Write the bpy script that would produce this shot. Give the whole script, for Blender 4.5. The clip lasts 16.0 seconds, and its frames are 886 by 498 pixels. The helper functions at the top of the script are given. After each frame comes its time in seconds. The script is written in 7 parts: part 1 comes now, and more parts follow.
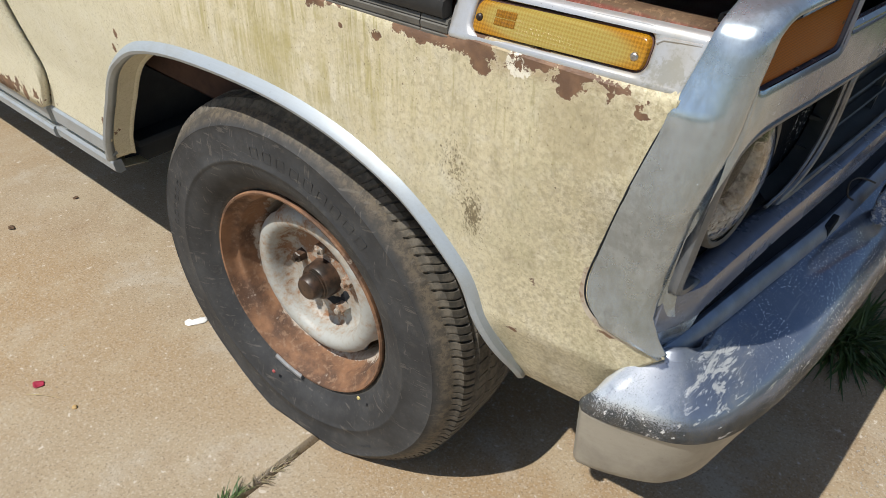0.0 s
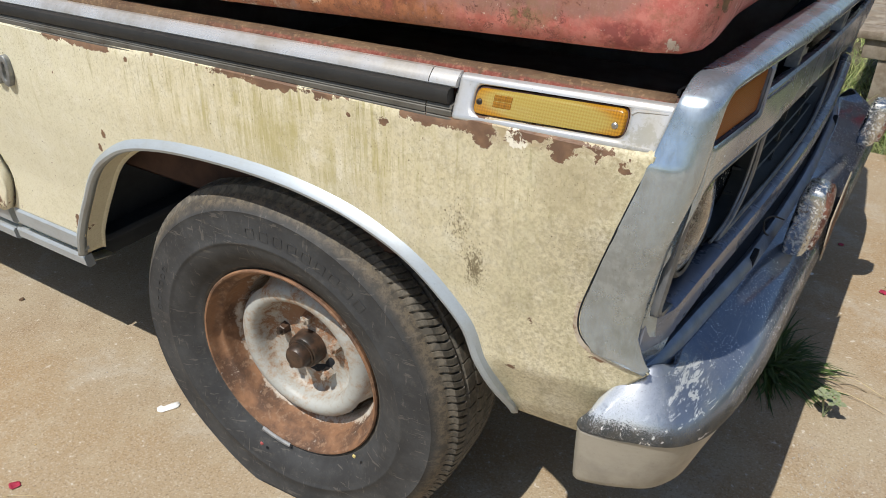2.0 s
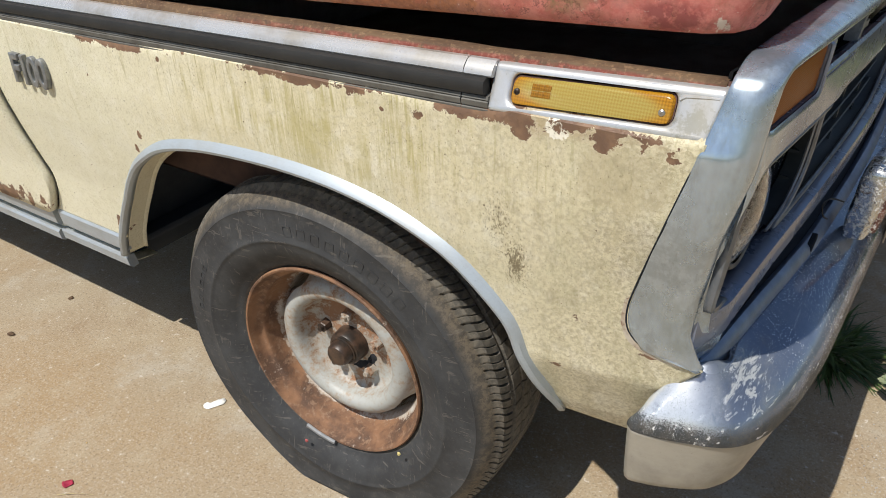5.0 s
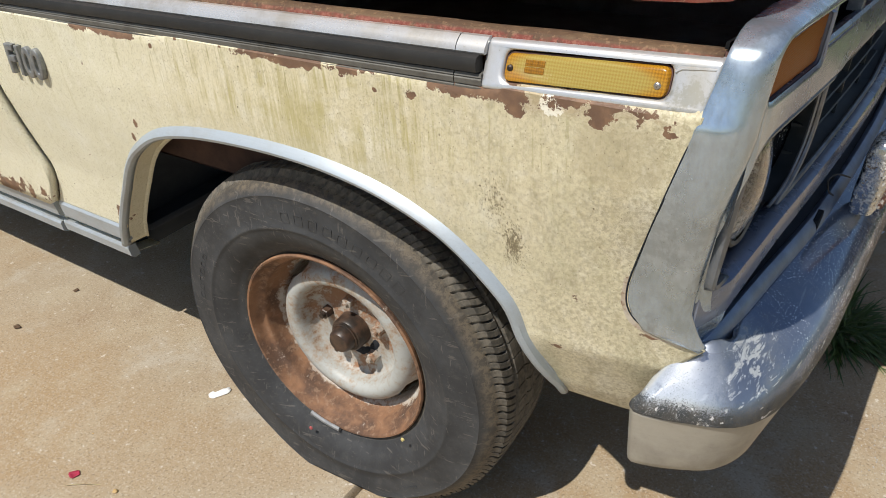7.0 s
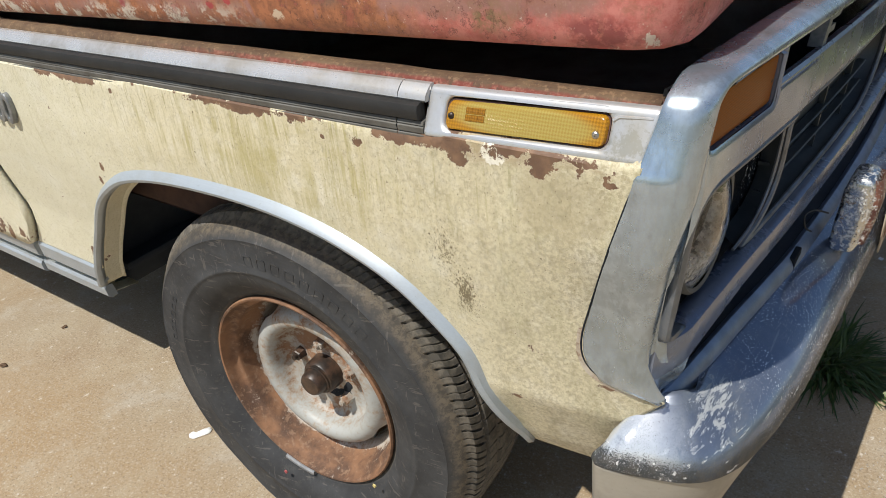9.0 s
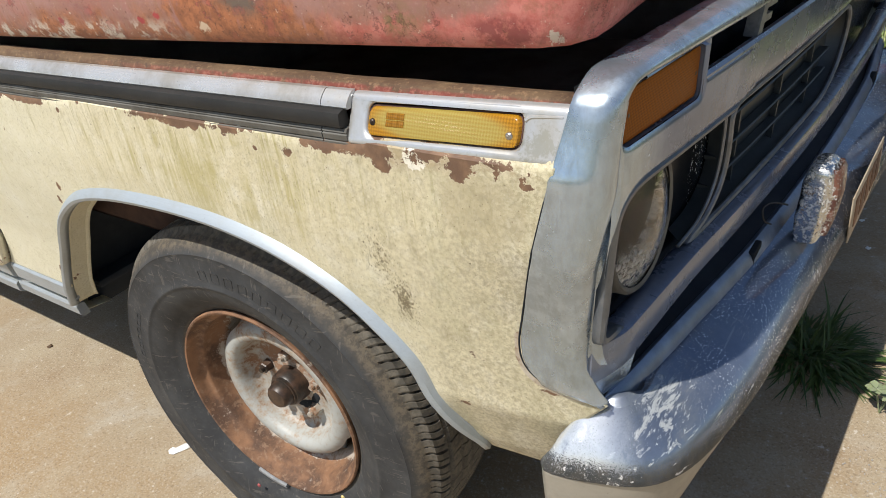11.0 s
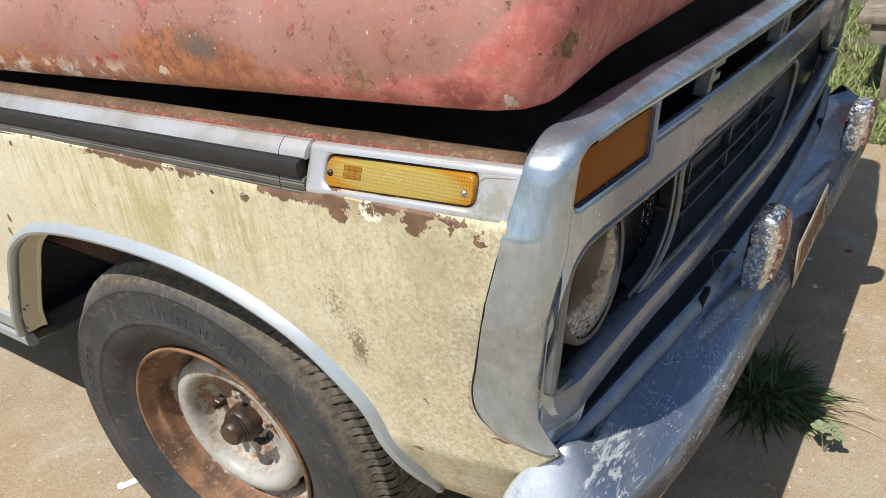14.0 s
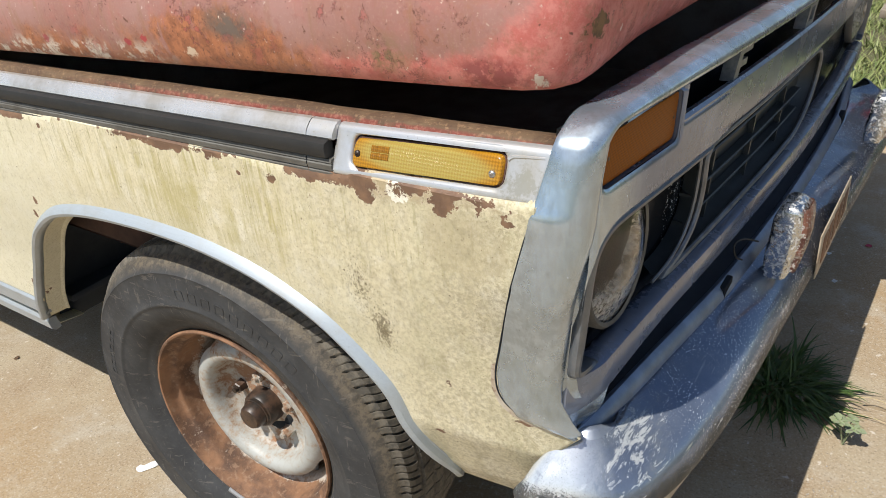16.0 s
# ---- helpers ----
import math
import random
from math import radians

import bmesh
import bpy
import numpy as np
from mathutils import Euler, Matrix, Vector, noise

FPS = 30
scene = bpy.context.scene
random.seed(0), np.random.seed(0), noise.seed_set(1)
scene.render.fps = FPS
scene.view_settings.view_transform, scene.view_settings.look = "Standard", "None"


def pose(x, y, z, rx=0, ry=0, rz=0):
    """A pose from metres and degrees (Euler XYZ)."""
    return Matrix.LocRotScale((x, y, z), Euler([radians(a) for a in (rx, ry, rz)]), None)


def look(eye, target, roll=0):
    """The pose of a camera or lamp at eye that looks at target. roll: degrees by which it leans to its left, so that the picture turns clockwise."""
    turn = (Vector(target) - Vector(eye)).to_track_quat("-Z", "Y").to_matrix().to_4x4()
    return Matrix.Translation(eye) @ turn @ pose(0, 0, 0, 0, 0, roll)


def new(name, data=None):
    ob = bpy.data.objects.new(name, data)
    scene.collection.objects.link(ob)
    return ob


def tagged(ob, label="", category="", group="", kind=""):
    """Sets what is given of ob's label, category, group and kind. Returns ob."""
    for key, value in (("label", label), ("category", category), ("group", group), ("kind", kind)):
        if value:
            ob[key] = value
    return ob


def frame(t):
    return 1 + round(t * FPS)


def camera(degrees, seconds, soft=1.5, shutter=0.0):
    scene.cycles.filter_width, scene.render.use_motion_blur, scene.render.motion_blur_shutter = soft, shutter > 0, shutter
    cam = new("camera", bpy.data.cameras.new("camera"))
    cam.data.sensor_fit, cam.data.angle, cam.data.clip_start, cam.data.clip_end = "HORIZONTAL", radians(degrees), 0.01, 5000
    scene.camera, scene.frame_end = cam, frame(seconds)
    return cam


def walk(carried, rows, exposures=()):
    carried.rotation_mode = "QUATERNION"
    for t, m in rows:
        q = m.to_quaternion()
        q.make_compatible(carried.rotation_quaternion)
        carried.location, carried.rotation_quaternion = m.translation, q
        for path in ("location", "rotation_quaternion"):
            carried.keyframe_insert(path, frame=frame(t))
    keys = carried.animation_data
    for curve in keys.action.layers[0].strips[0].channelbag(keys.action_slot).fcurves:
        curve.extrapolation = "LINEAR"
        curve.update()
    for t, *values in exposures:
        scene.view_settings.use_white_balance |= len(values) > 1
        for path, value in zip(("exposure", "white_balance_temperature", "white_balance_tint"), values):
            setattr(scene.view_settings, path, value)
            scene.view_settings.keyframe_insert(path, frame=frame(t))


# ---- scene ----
cam = camera(60.4, 16.0, soft=0.85)
PATH = [
    (0, (0.892, -0.602, 1.214), (-0.164, 0.622, 0.037), 0.5),
    (0.5, (0.864, -0.731, 1.239), (-0.119, 0.616, 0.134), 1.6),
    (1, (0.843, -0.818, 1.253), (-0.087, 0.611, 0.207), 1.9),
    (1.5, (0.865, -0.821, 1.264), (-0.049, 0.642, 0.252), 1.3),
    (2, (0.864, -0.796, 1.263), (-0.055, 0.672, 0.264), 0.5),
    (2.5, (0.846, -0.78, 1.261), (-0.089, 0.679, 0.262), -0.3),
    (3, (0.862, -0.78, 1.266), (-0.092, 0.66, 0.258), -0.9),
    (3.5, (0.864, -0.771, 1.263), (-0.106, 0.653, 0.248), -1.4),
    (4, (0.85, -0.764, 1.263), (-0.133, 0.647, 0.242), -1.9),
    (6.5, (0.846, -0.75, 1.248), (-0.175, 0.609, 0.193), -4.0),
    (7, (0.857, -0.742, 1.244), (-0.161, 0.615, 0.186), -4.4),
    (7.5, (0.874, -0.724, 1.243), (-0.146, 0.632, 0.185), -4.9),
    (8, (0.883, -0.7, 1.247), (-0.147, 0.656, 0.198), -5.3),
    (8.5, (0.889, -0.679, 1.251), (-0.159, 0.677, 0.22), -5.6),
    (9, (0.904, -0.655, 1.255), (-0.164, 0.7, 0.244), -5.8),
    (9.2, (0.915, -0.642, 1.257), (-0.161, 0.708, 0.248), -6.1),
    (11.5, (0.983, -0.583, 1.238), (-0.113, 0.761, 0.241), -8.8),
    (12, (0.989, -0.576, 1.241), (-0.091, 0.783, 0.247), -8.4),
    (12.5, (0.995, -0.564, 1.267), (-0.065, 0.818, 0.284), -7.7),
    (13, (1.0, -0.561, 1.269), (-0.04, 0.843, 0.296), -6.8),
    (13.5, (0.996, -0.566, 1.273), (-0.033, 0.851, 0.307), -6.1),
    (14, (0.98, -0.574, 1.275), (-0.047, 0.846, 0.312), -5.8),
    (14.5, (0.968, -0.578, 1.271), (-0.063, 0.838, 0.307), -5.6),
    (15, (0.977, -0.568, 1.266), (-0.059, 0.844, 0.3), -5.6),
    (15.5, (0.971, -0.581, 1.267), (-0.071, 0.825, 0.298), -5.6),
    (16, (0.972, -0.592, 1.264), (-0.079, 0.805, 0.293), -5.7),
]
walk(cam, [(t, look(eye, target, roll)) for t, eye, target, roll in PATH], [(0.0, -0.13), (1.5, -0.08), (9.0, -0.08), (11.5, 0.03), (13.0, 0.10), (16.0, 0.10)])

# ---- light ----
SUN_DIR = Vector((0.128, 0.552, -1.0)).normalized()   # the way the light travels
world = bpy.data.worlds.new("sky")
scene.world = world
world.use_nodes = True
_wn = world.node_tree
_sky = _wn.nodes.new("ShaderNodeTexSky")
_sky.sky_type, _sky.sun_disc = "NISHITA", False
_sky.sun_elevation = math.asin(-SUN_DIR.z)
_sky.sun_rotation = math.atan2(-SUN_DIR.x, -SUN_DIR.y)
_sky.air_density, _sky.dust_density = 1.0, 1.0
_wn.nodes["Background"].inputs["Strength"].default_value = 0.098
_wn.links.new(_sky.outputs[0], _wn.nodes["Background"].inputs["Color"])
_sun = bpy.data.lights.new("sun", "SUN")
_sun.energy, _sun.angle, _sun.color = 5.0, radians(0.53), (1.0, 0.962, 0.895)
sun = new("sun", _sun)
sun.matrix_world = look((-2, -6, 12), Vector((-2, -6, 12)) + SUN_DIR)


# ---- materials ----
class Mat:
    """A node material with short ways to make nodes."""

    def __init__(self, name, base=(0.5, 0.5, 0.5), rough=0.5, metal=0.0, **more):
        self.m = bpy.data.materials.new(name)
        self.m.use_nodes = True
        self.t = self.m.node_tree
        self.b = self.t.nodes["Principled BSDF"]
        self.set("Base Color", (*base, 1))
        self.set("Roughness", rough)
        self.set("Metallic", metal)
        for key, value in more.items():
            self.set(key.replace("_", " "), value)
        self.co = None

    def node(self, kind):
        return self.t.nodes.new("ShaderNode" + kind)

    def plug(self, socket, value):
        if isinstance(value, bpy.types.NodeSocket):
            self.t.links.new(value, socket)
        elif isinstance(value, (tuple, list)) and len(value) == 3 and socket.type == "RGBA":
            socket.default_value = (*value, 1)
        else:
            socket.default_value = value

    def set(self, name, value):
        self.plug(self.b.inputs[name], value)

    def coords(self, scale=(1, 1, 1)):
        if self.co is None:
            self.co = self.node("TexCoord").outputs["Object"]
        if scale == (1, 1, 1):
            return self.co
        n = self.node("Mapping")
        self.plug(n.inputs["Vector"], self.co)
        n.inputs["Scale"].default_value = scale
        return n.outputs[0]

    def noise(self, scale, detail=4, rough=0.55, stretch=(1, 1, 1), distortion=0.0):
        n = self.node("TexNoise")
        self.plug(n.inputs["Vector"], self.coords(stretch))
        n.inputs["Scale"].default_value, n.inputs["Detail"].default_value = scale, detail
        n.inputs["Roughness"].default_value, n.inputs["Distortion"].default_value = rough, distortion
        return n.outputs["Fac"]

    def voronoi(self, scale, feature="F1", stretch=(1, 1, 1), rnd=1.0):
        n = self.node("TexVoronoi")
        n.feature = feature
        self.plug(n.inputs["Vector"], self.coords(stretch))
        n.inputs["Scale"].default_value = scale
        n.inputs["Randomness"].default_value = rnd
        return n.outputs["Distance"]

    def math(self, op, a, b=0.0, c=None, clamp=False):
        n = self.node("Math")
        n.operation, n.use_clamp = op, clamp
        self.plug(n.inputs[0], a)
        self.plug(n.inputs[1], b)
        if c is not None:
            self.plug(n.inputs[2], c)
        return n.outputs[0]

    def step(self, value, lo, hi, a=0.0, b=1.0):
        """A smooth step from a to b; hi may lie under lo."""
        if lo > hi:
            lo, hi, a, b = hi, lo, b, a
        n = self.node("MapRange")
        n.interpolation_type = "SMOOTHSTEP"
        for key, v in (("Value", value), ("From Min", lo), ("From Max", hi), ("To Min", a), ("To Max", b)):
            self.plug(n.inputs[key], v)
        return n.outputs[0]

    def mix(self, fac, a, b, blend="MIX"):
        n = self.node("Mix")
        n.data_type, n.blend_type = "RGBA", blend
        self.plug(n.inputs[0], fac)
        self.plug(n.inputs[6], a)
        self.plug(n.inputs[7], b)
        return n.outputs[2]

    def axes(self):
        n = self.node("SeparateXYZ")
        self.plug(n.inputs[0], self.coords())
        return n.outputs

    def near(self, centre, size):
        """1 at the centre, falling to 0 at the edge of an ellipsoid."""
        sub = self.node("VectorMath")
        sub.operation = "SUBTRACT"
        self.plug(sub.inputs[0], self.coords())
        sub.inputs[1].default_value = centre
        div = self.node("VectorMath")
        div.operation = "DIVIDE"
        self.plug(div.inputs[0], sub.outputs[0])
        div.inputs[1].default_value = size
        length = self.node("VectorMath")
        length.operation = "LENGTH"
        self.plug(length.inputs[0], div.outputs[0])
        return self.math("SUBTRACT", 1.0, length.outputs["Value"], clamp=True)

    def bump(self, height, strength=0.3, distance=0.002):
        n = self.node("Bump")
        self.plug(n.inputs["Height"], height)
        n.inputs["Strength"].default_value, n.inputs["Distance"].default_value = strength, distance
        self.set("Normal", n.outputs[0])


def cream_paint(name):
    m = Mat(name, rough=0.55)
    x, y, z = m.axes()
    broad, fine, grain = m.noise(3.0, 5), m.noise(45, 7, 0.7), m.noise(260, 4, 0.7)
    c = m.mix(m.step(broad, 0.35, 0.7), (0.725, 0.655, 0.460), (0.63, 0.56, 0.375))
    c = m.mix(m.math("MULTIPLY", m.step(m.noise(7, 6, 0.65), 0.50, 0.72), 0.7), c, (0.80, 0.765, 0.645))
    c = m.mix(m.math("MULTIPLY", m.step(m.noise(22, 8, 0.75), 0.46, 0.70), 0.16), c, (0.52, 0.475, 0.30))
    c = m.mix(m.math("MULTIPLY", m.step(m.math("ADD", x, m.math("MULTIPLY", broad, 0.3)), 0.10, -0.45), 0.55), c, (0.72, 0.70, 0.545))
    # mottled chalking
    c = m.mix(m.math("MULTIPLY", m.step(fine, 0.48, 0.66), 0.35), c, (0.83, 0.785, 0.665))
    c = m.mix(m.math("MULTIPLY", m.step(grain, 0.50, 0.66), 0.42), c, (0.40, 0.345, 0.21))
    c = m.mix(m.math("MULTIPLY", m.step(m.noise(330, 5, 0.75), 0.53, 0.66), 0.40), c, (0.86, 0.83, 0.72))
    # yellow-green runs down from the moulding
    runs = m.noise(6.0, 8, 0.72, (14, 14, 0.8), 0.4)
    high = m.step(z, 0.60, 0.89)
    where = m.math("ADD", m.math("MULTIPLY", m.near((0.08, 0.0, 0.83), (0.34, 0.3, 0.16)), 0.22), runs)
    c = m.mix(m.math("MULTIPLY", m.math("MULTIPLY", m.step(where, 0.52, 0.78), m.math("MULTIPLY", high, m.step(m.noise(11, 5, 0.65), 0.30, 0.58))), 0.85), c, (0.40, 0.345, 0.13))
    thin = m.noise(10.0, 7, 0.7, (16, 16, 0.9), 0.2)
    c = m.mix(m.math("MULTIPLY", m.math("MULTIPLY", m.step(thin, 0.54, 0.66), m.step(z, 0.74, 0.90)), m.math("MULTIPLY", m.step(m.noise(5, 4), 0.36, 0.56), 0.6)), c, (0.33, 0.285, 0.10))
    # slanting brown-grey grime towards the front
    slant = m.node("Mapping")
    m.plug(slant.inputs["Vector"], m.coords())
    slant.inputs["Rotation"].default_value = (0.0, radians(-28), 0.0)
    slant.inputs["Scale"].default_value = (4.0, 4.0, 1.0)
    streak = m.node("TexNoise")
    m.plug(streak.inputs["Vector"], slant.outputs[0])
    streak.inputs["Scale"].default_value, streak.inputs["Detail"].default_value, streak.inputs["Roughness"].default_value = 7.0, 8.0, 0.72
    front = m.step(x, 0.10, 0.48)
    grime = m.math("MULTIPLY", m.step(streak.outputs["Fac"], 0.44, 0.66), m.step(fine, 0.38, 0.62))
    c = m.mix(m.math("MULTIPLY", m.math("MULTIPLY", grime, m.math("ADD", m.math("MULTIPLY", front, 0.75), 0.14)), 0.68), c, (0.30, 0.25, 0.13))
    c = m.mix(m.math("MULTIPLY", m.math("MULTIPLY", m.step(m.noise(5, 8, 0.76, (1.5, 1, 0.8)), 0.46, 0.72), front), 0.34), c, (0.36, 0.355, 0.19))
    moss = m.math("MAXIMUM", m.near((0.416, 0.0, 0.706), (0.028, 0.2, 0.062)), m.math("MULTIPLY", m.near((0.392, 0.0, 0.765), (0.044, 0.2, 0.100)), 0.60))
    speck = m.step(m.math("ADD", m.noise(260, 9, 0.8, (1.2, 1, 0.7)), m.math("MULTIPLY", moss, 0.25)), 0.635, 0.69)
    c = m.mix(m.math("MULTIPLY", speck, m.math("MULTIPLY", m.step(moss, 0.0, 0.25), 0.85)), c, (0.125, 0.092, 0.045))
    # flaked, speckled front edge beside the surround
    edge = m.math("ADD", x, m.math("MULTIPLY", m.math("SUBTRACT", 0.90, z), 0.28))
    flake = m.math("MULTIPLY", m.step(m.math("ADD", edge, m.math("MULTIPLY", m.noise(9, 5), 0.16)), 0.56, 0.70), m.step(m.noise(150, 8, 0.8), 0.48, 0.56))
    c = m.mix(m.math("MULTIPLY", flake, 0.55), c, (0.38, 0.325, 0.20))
    c = m.mix(m.math("MULTIPLY", m.math("MULTIPLY", m.step(m.noise(130, 9, 0.8), 0.50, 0.60), m.step(m.noise(6, 7, 0.7), 0.38, 0.62)), 0.28), c, (0.46, 0.41, 0.25))
    film = m.step(m.math("ADD", m.near((0.555, 0.0, 0.868), (0.075, 0.3, 0.060)), m.math("MULTIPLY", m.math("SUBTRACT", m.noise(16, 7, 0.7), 0.5), 0.9)), 0.12, 0.42)
    c = m.mix(m.math("MULTIPLY", film, 0.50), c, (0.44, 0.375, 0.235))
    under = m.math("MULTIPLY", m.step(m.math("ADD", m.near((0.44, 0.0, 0.925), (0.24, 0.3, 0.034)), m.math("MULTIPLY", m.math("SUBTRACT", m.noise(20, 8, 0.72, (0.6, 1, 1.5)), 0.5), 1.5)), 0.22, 0.50), 0.55)
    c = m.mix(under, c, (0.36, 0.255, 0.145))
    flaked = m.step(m.math("ADD", m.near((0.472, 0.0, 0.914), (0.026, 0.3, 0.020)), m.math("MULTIPLY", m.math("SUBTRACT", m.noise(60, 8, 0.75), 0.5), 1.8)), 0.34, 0.46)
    c = m.mix(flaked, c, (0.84, 0.80, 0.68))
    # pitted grain, coarser towards the front edge
    pitted = m.step(m.math("ADD", m.noise(190, 6, 0.78), m.math("MULTIPLY", m.step(x, 0.15, 0.62), 0.05)), 0.565, 0.615)
    c = m.mix(m.math("MULTIPLY", pitted, 0.22), c, (0.40, 0.33, 0.19))
    # small dark specks all over
    c = m.mix(m.math("MULTIPLY", m.step(m.voronoi(42), 0.075, 0.05), m.step(m.noise(9, 4), 0.48, 0.56)), c, (0.13, 0.09, 0.05))
    c = m.mix(m.math("MULTIPLY", m.step(m.voronoi(120), 0.13, 0.08), 0.6), c, (0.22, 0.16, 0.09))
    # primer showing through chips
    chips = m.math("ADD", m.math("MULTIPLY", m.noise(17, 8, 0.70), 0.72), m.math("MULTIPLY", m.noise(90, 6, 0.75), 0.28))
    grow = m.math("MULTIPLY", m.math("MULTIPLY", m.step(z, 0.892, 0.914), m.step(m.noise(4.5, 3), 0.42, 0.60)), 0.26)
    for centre, size, k in (((0.37, 0, 0.920), (0.17, 0.2, 0.028), 0.66), ((0.54, 0, 0.924), (0.10, 0.2, 0.016), 0.60), ((0.2086, 0, 0.892), (0.010, 0.2, 0.008), 0.60), ((0.528, 0, 0.911), (0.032, 0.2, 0.026), 0.58), ((0.272, 0, 0.893), (0.024, 0.2, 0.017), 0.60),
                            ((0.425, 0, 0.903), (0.032, 0.2, 0.018), 0.44), ((0.585, 0, 0.922), (0.05, 0.2, 0.012), 0.45), ((0.612, 0, 0.903), (0.016, 0.2, 0.008), 0.45),
                            ((-0.386, 0, 0.735), (0.016, 0.2, 0.024), 0.62), ((-0.408, 0, 0.701), (0.010, 0.2, 0.022), 0.60), ((-0.578, 0.02, 0.482), (0.020, 0.2, 0.034), 0.66), ((-1.02, 0.02, 0.455), (0.26, 0.2, 0.050), 0.52), ((-0.86, 0.02, 0.462), (0.06, 0.2, 0.04), 0.52),
                            ((0.61, 0.04, 0.600), (0.055, 0.2, 0.010), 0.62), ((0.05, 0, 0.912), (0.22, 0.2, 0.018), 0.58), ((0.47, 0.03, 0.535), (0.018, 0.2, 0.009), 0.6), ((-0.40, 0, 0.905), (0.22, 0.2, 0.018), 0.56), ((-0.27, 0, 0.893), (0.010, 0.2, 0.010), 0.58)):
        grow = m.math("MAXIMUM", grow, m.math("MULTIPLY", m.near(centre, size), k))
    sum_ = m.math("ADD", m.math("MULTIPLY", m.math("SUBTRACT", chips, 0.5), 2.1), grow)
    bare = m.step(sum_, 0.290, 0.305)
    c = m.mix(m.math("MULTIPLY", m.step(sum_, 0.19, 0.290), 0.28), c, (0.82, 0.75, 0.56))
    rust = m.mix(m.step(m.noise(30, 5), 0.4, 0.62), (0.165, 0.095, 0.060), (0.24, 0.140, 0.082))
    c = m.mix(bare, c, rust)
    m.set("Base Color", c)
    m.set("Roughness", m.math("ADD", m.math("MULTIPLY", fine, 0.3), 0.40))
    m.bump(m.math("SUBTRACT", m.math("ADD", m.math("MULTIPLY", fine, 0.3), m.math("MULTIPLY", grain, 0.35)), m.math("ADD", bare, m.math("MULTIPLY", pitted, 0.5))), 0.55, 0.0010)
    return m.m


def red_paint(name):
    m = Mat(name, rough=0.5)
    x, y, z = m.axes()
    broad, mid, fine, grain = m.noise(4.0, 5), m.noise(12, 8, 0.7), m.noise(60, 7, 0.72), m.noise(300, 3, 0.7)
    runs = m.noise(9, 8, 0.72, (5, 5, 0.6), 0.3)
    c = m.mix(m.step(broad, 0.36, 0.64), (0.345, 0.168, 0.138), (0.395, 0.218, 0.188))
    c = m.mix(m.math("MULTIPLY", m.step(mid, 0.48, 0.66), 0.5), c, (0.45, 0.165, 0.135))
    c = m.mix(m.math("MULTIPLY", m.step(runs, 0.50, 0.68), 0.60), c, (0.30, 0.165, 0.085))
    c = m.mix(m.math("MULTIPLY", m.step(grain, 0.52, 0.70), 0.28), c, (0.52, 0.33, 0.27))
    c = m.mix(m.math("MULTIPLY", m.step(fine, 0.52, 0.66), 0.30), c, (0.30, 0.11, 0.09))
    # redder paint at the front corner
    low_edge = m.math("SUBTRACT", z, m.math("MULTIPLY", x, 0.034))
    wander = m.math("MULTIPLY", m.math("SUBTRACT", m.noise(10, 9, 0.75), 0.5), 0.22)
    front = m.step(m.math("ADD", m.math("ADD", x, m.math("MULTIPLY", m.math("SUBTRACT", 1.10, z), 1.3)), m.math("MULTIPLY", wander, 0.7)), 0.590, 0.640)
    foot = m.math("MULTIPLY", m.step(m.math("ADD", low_edge, m.math("MULTIPLY", wander, 0.35)), 1.052, 1.036), m.step(x, 0.30, 0.40))
    warm = m.math("MAXIMUM", front, foot)
    c = m.mix(m.math("MULTIPLY", warm, 0.85), c, m.mix(m.step(m.noise(48, 9, 0.8), 0.40, 0.60), (0.57, 0.138, 0.115), (0.69, 0.245, 0.205)))
    c = m.mix(m.math("MULTIPLY", m.math("MULTIPLY", m.step(m.noise(34, 9, 0.78), 0.50, 0.64), m.step(x, 0.30, 0.55)), 0.55), c, (0.34, 0.15, 0.09))
    edge = m.math("SUBTRACT", z, m.math("ADD", m.math("MULTIPLY", x, 0.034), 1.012))
    # orange rust along the lower edge
    low = m.step(m.math("ADD", edge, m.math("MULTIPLY", m.math("SUBTRACT", m.noise(5, 6, 0.65), 0.5), -0.24)), 0.060, 0.012)
    low = m.math("MULTIPLY", low, m.step(m.math("ADD", x, m.math("MULTIPLY", broad, 0.2)), 0.56, 0.36))
    band = m.math("ADD", m.near((0.20, 0.03, 1.045), (0.20, 0.3, 0.070)), m.math("MULTIPLY", m.math("SUBTRACT", m.noise(14, 8, 0.74), 0.5), 1.1))
    low = m.math("MAXIMUM", low, m.step(band, 0.22, 0.42))
    rusty = m.mix(m.step(m.noise(48, 9, 0.8), 0.42, 0.58), (0.30, 0.112, 0.052), (0.47, 0.180, 0.080))
    rusty = m.mix(m.math("MULTIPLY", m.step(m.noise(130, 5, 0.7), 0.56, 0.62), 0.55), rusty, (0.13, 0.05, 0.025))
    c = m.mix(m.math("MULTIPLY", low, m.math("MULTIPLY", m.step(m.noise(24, 8, 0.72, (1.5, 1.5, 0.7)), 0.34, 0.48), 0.92)), c, rusty)
    c = m.mix(m.math("MULTIPLY", m.math("MULTIPLY", m.near((0.225, 0.02, 1.076), (0.060, 0.3, 0.028)), 1.8), m.step(m.noise(20, 8, 0.72), 0.36, 0.60)), c, (0.165, 0.120, 0.095))
    c = m.mix(m.math("MULTIPLY", m.math("MULTIPLY", m.near((0.455, 0.02, 1.058), (0.055, 0.3, 0.030)), 1.4), m.step(m.noise(26, 8, 0.72), 0.44, 0.62)), c, (0.25, 0.165, 0.085))
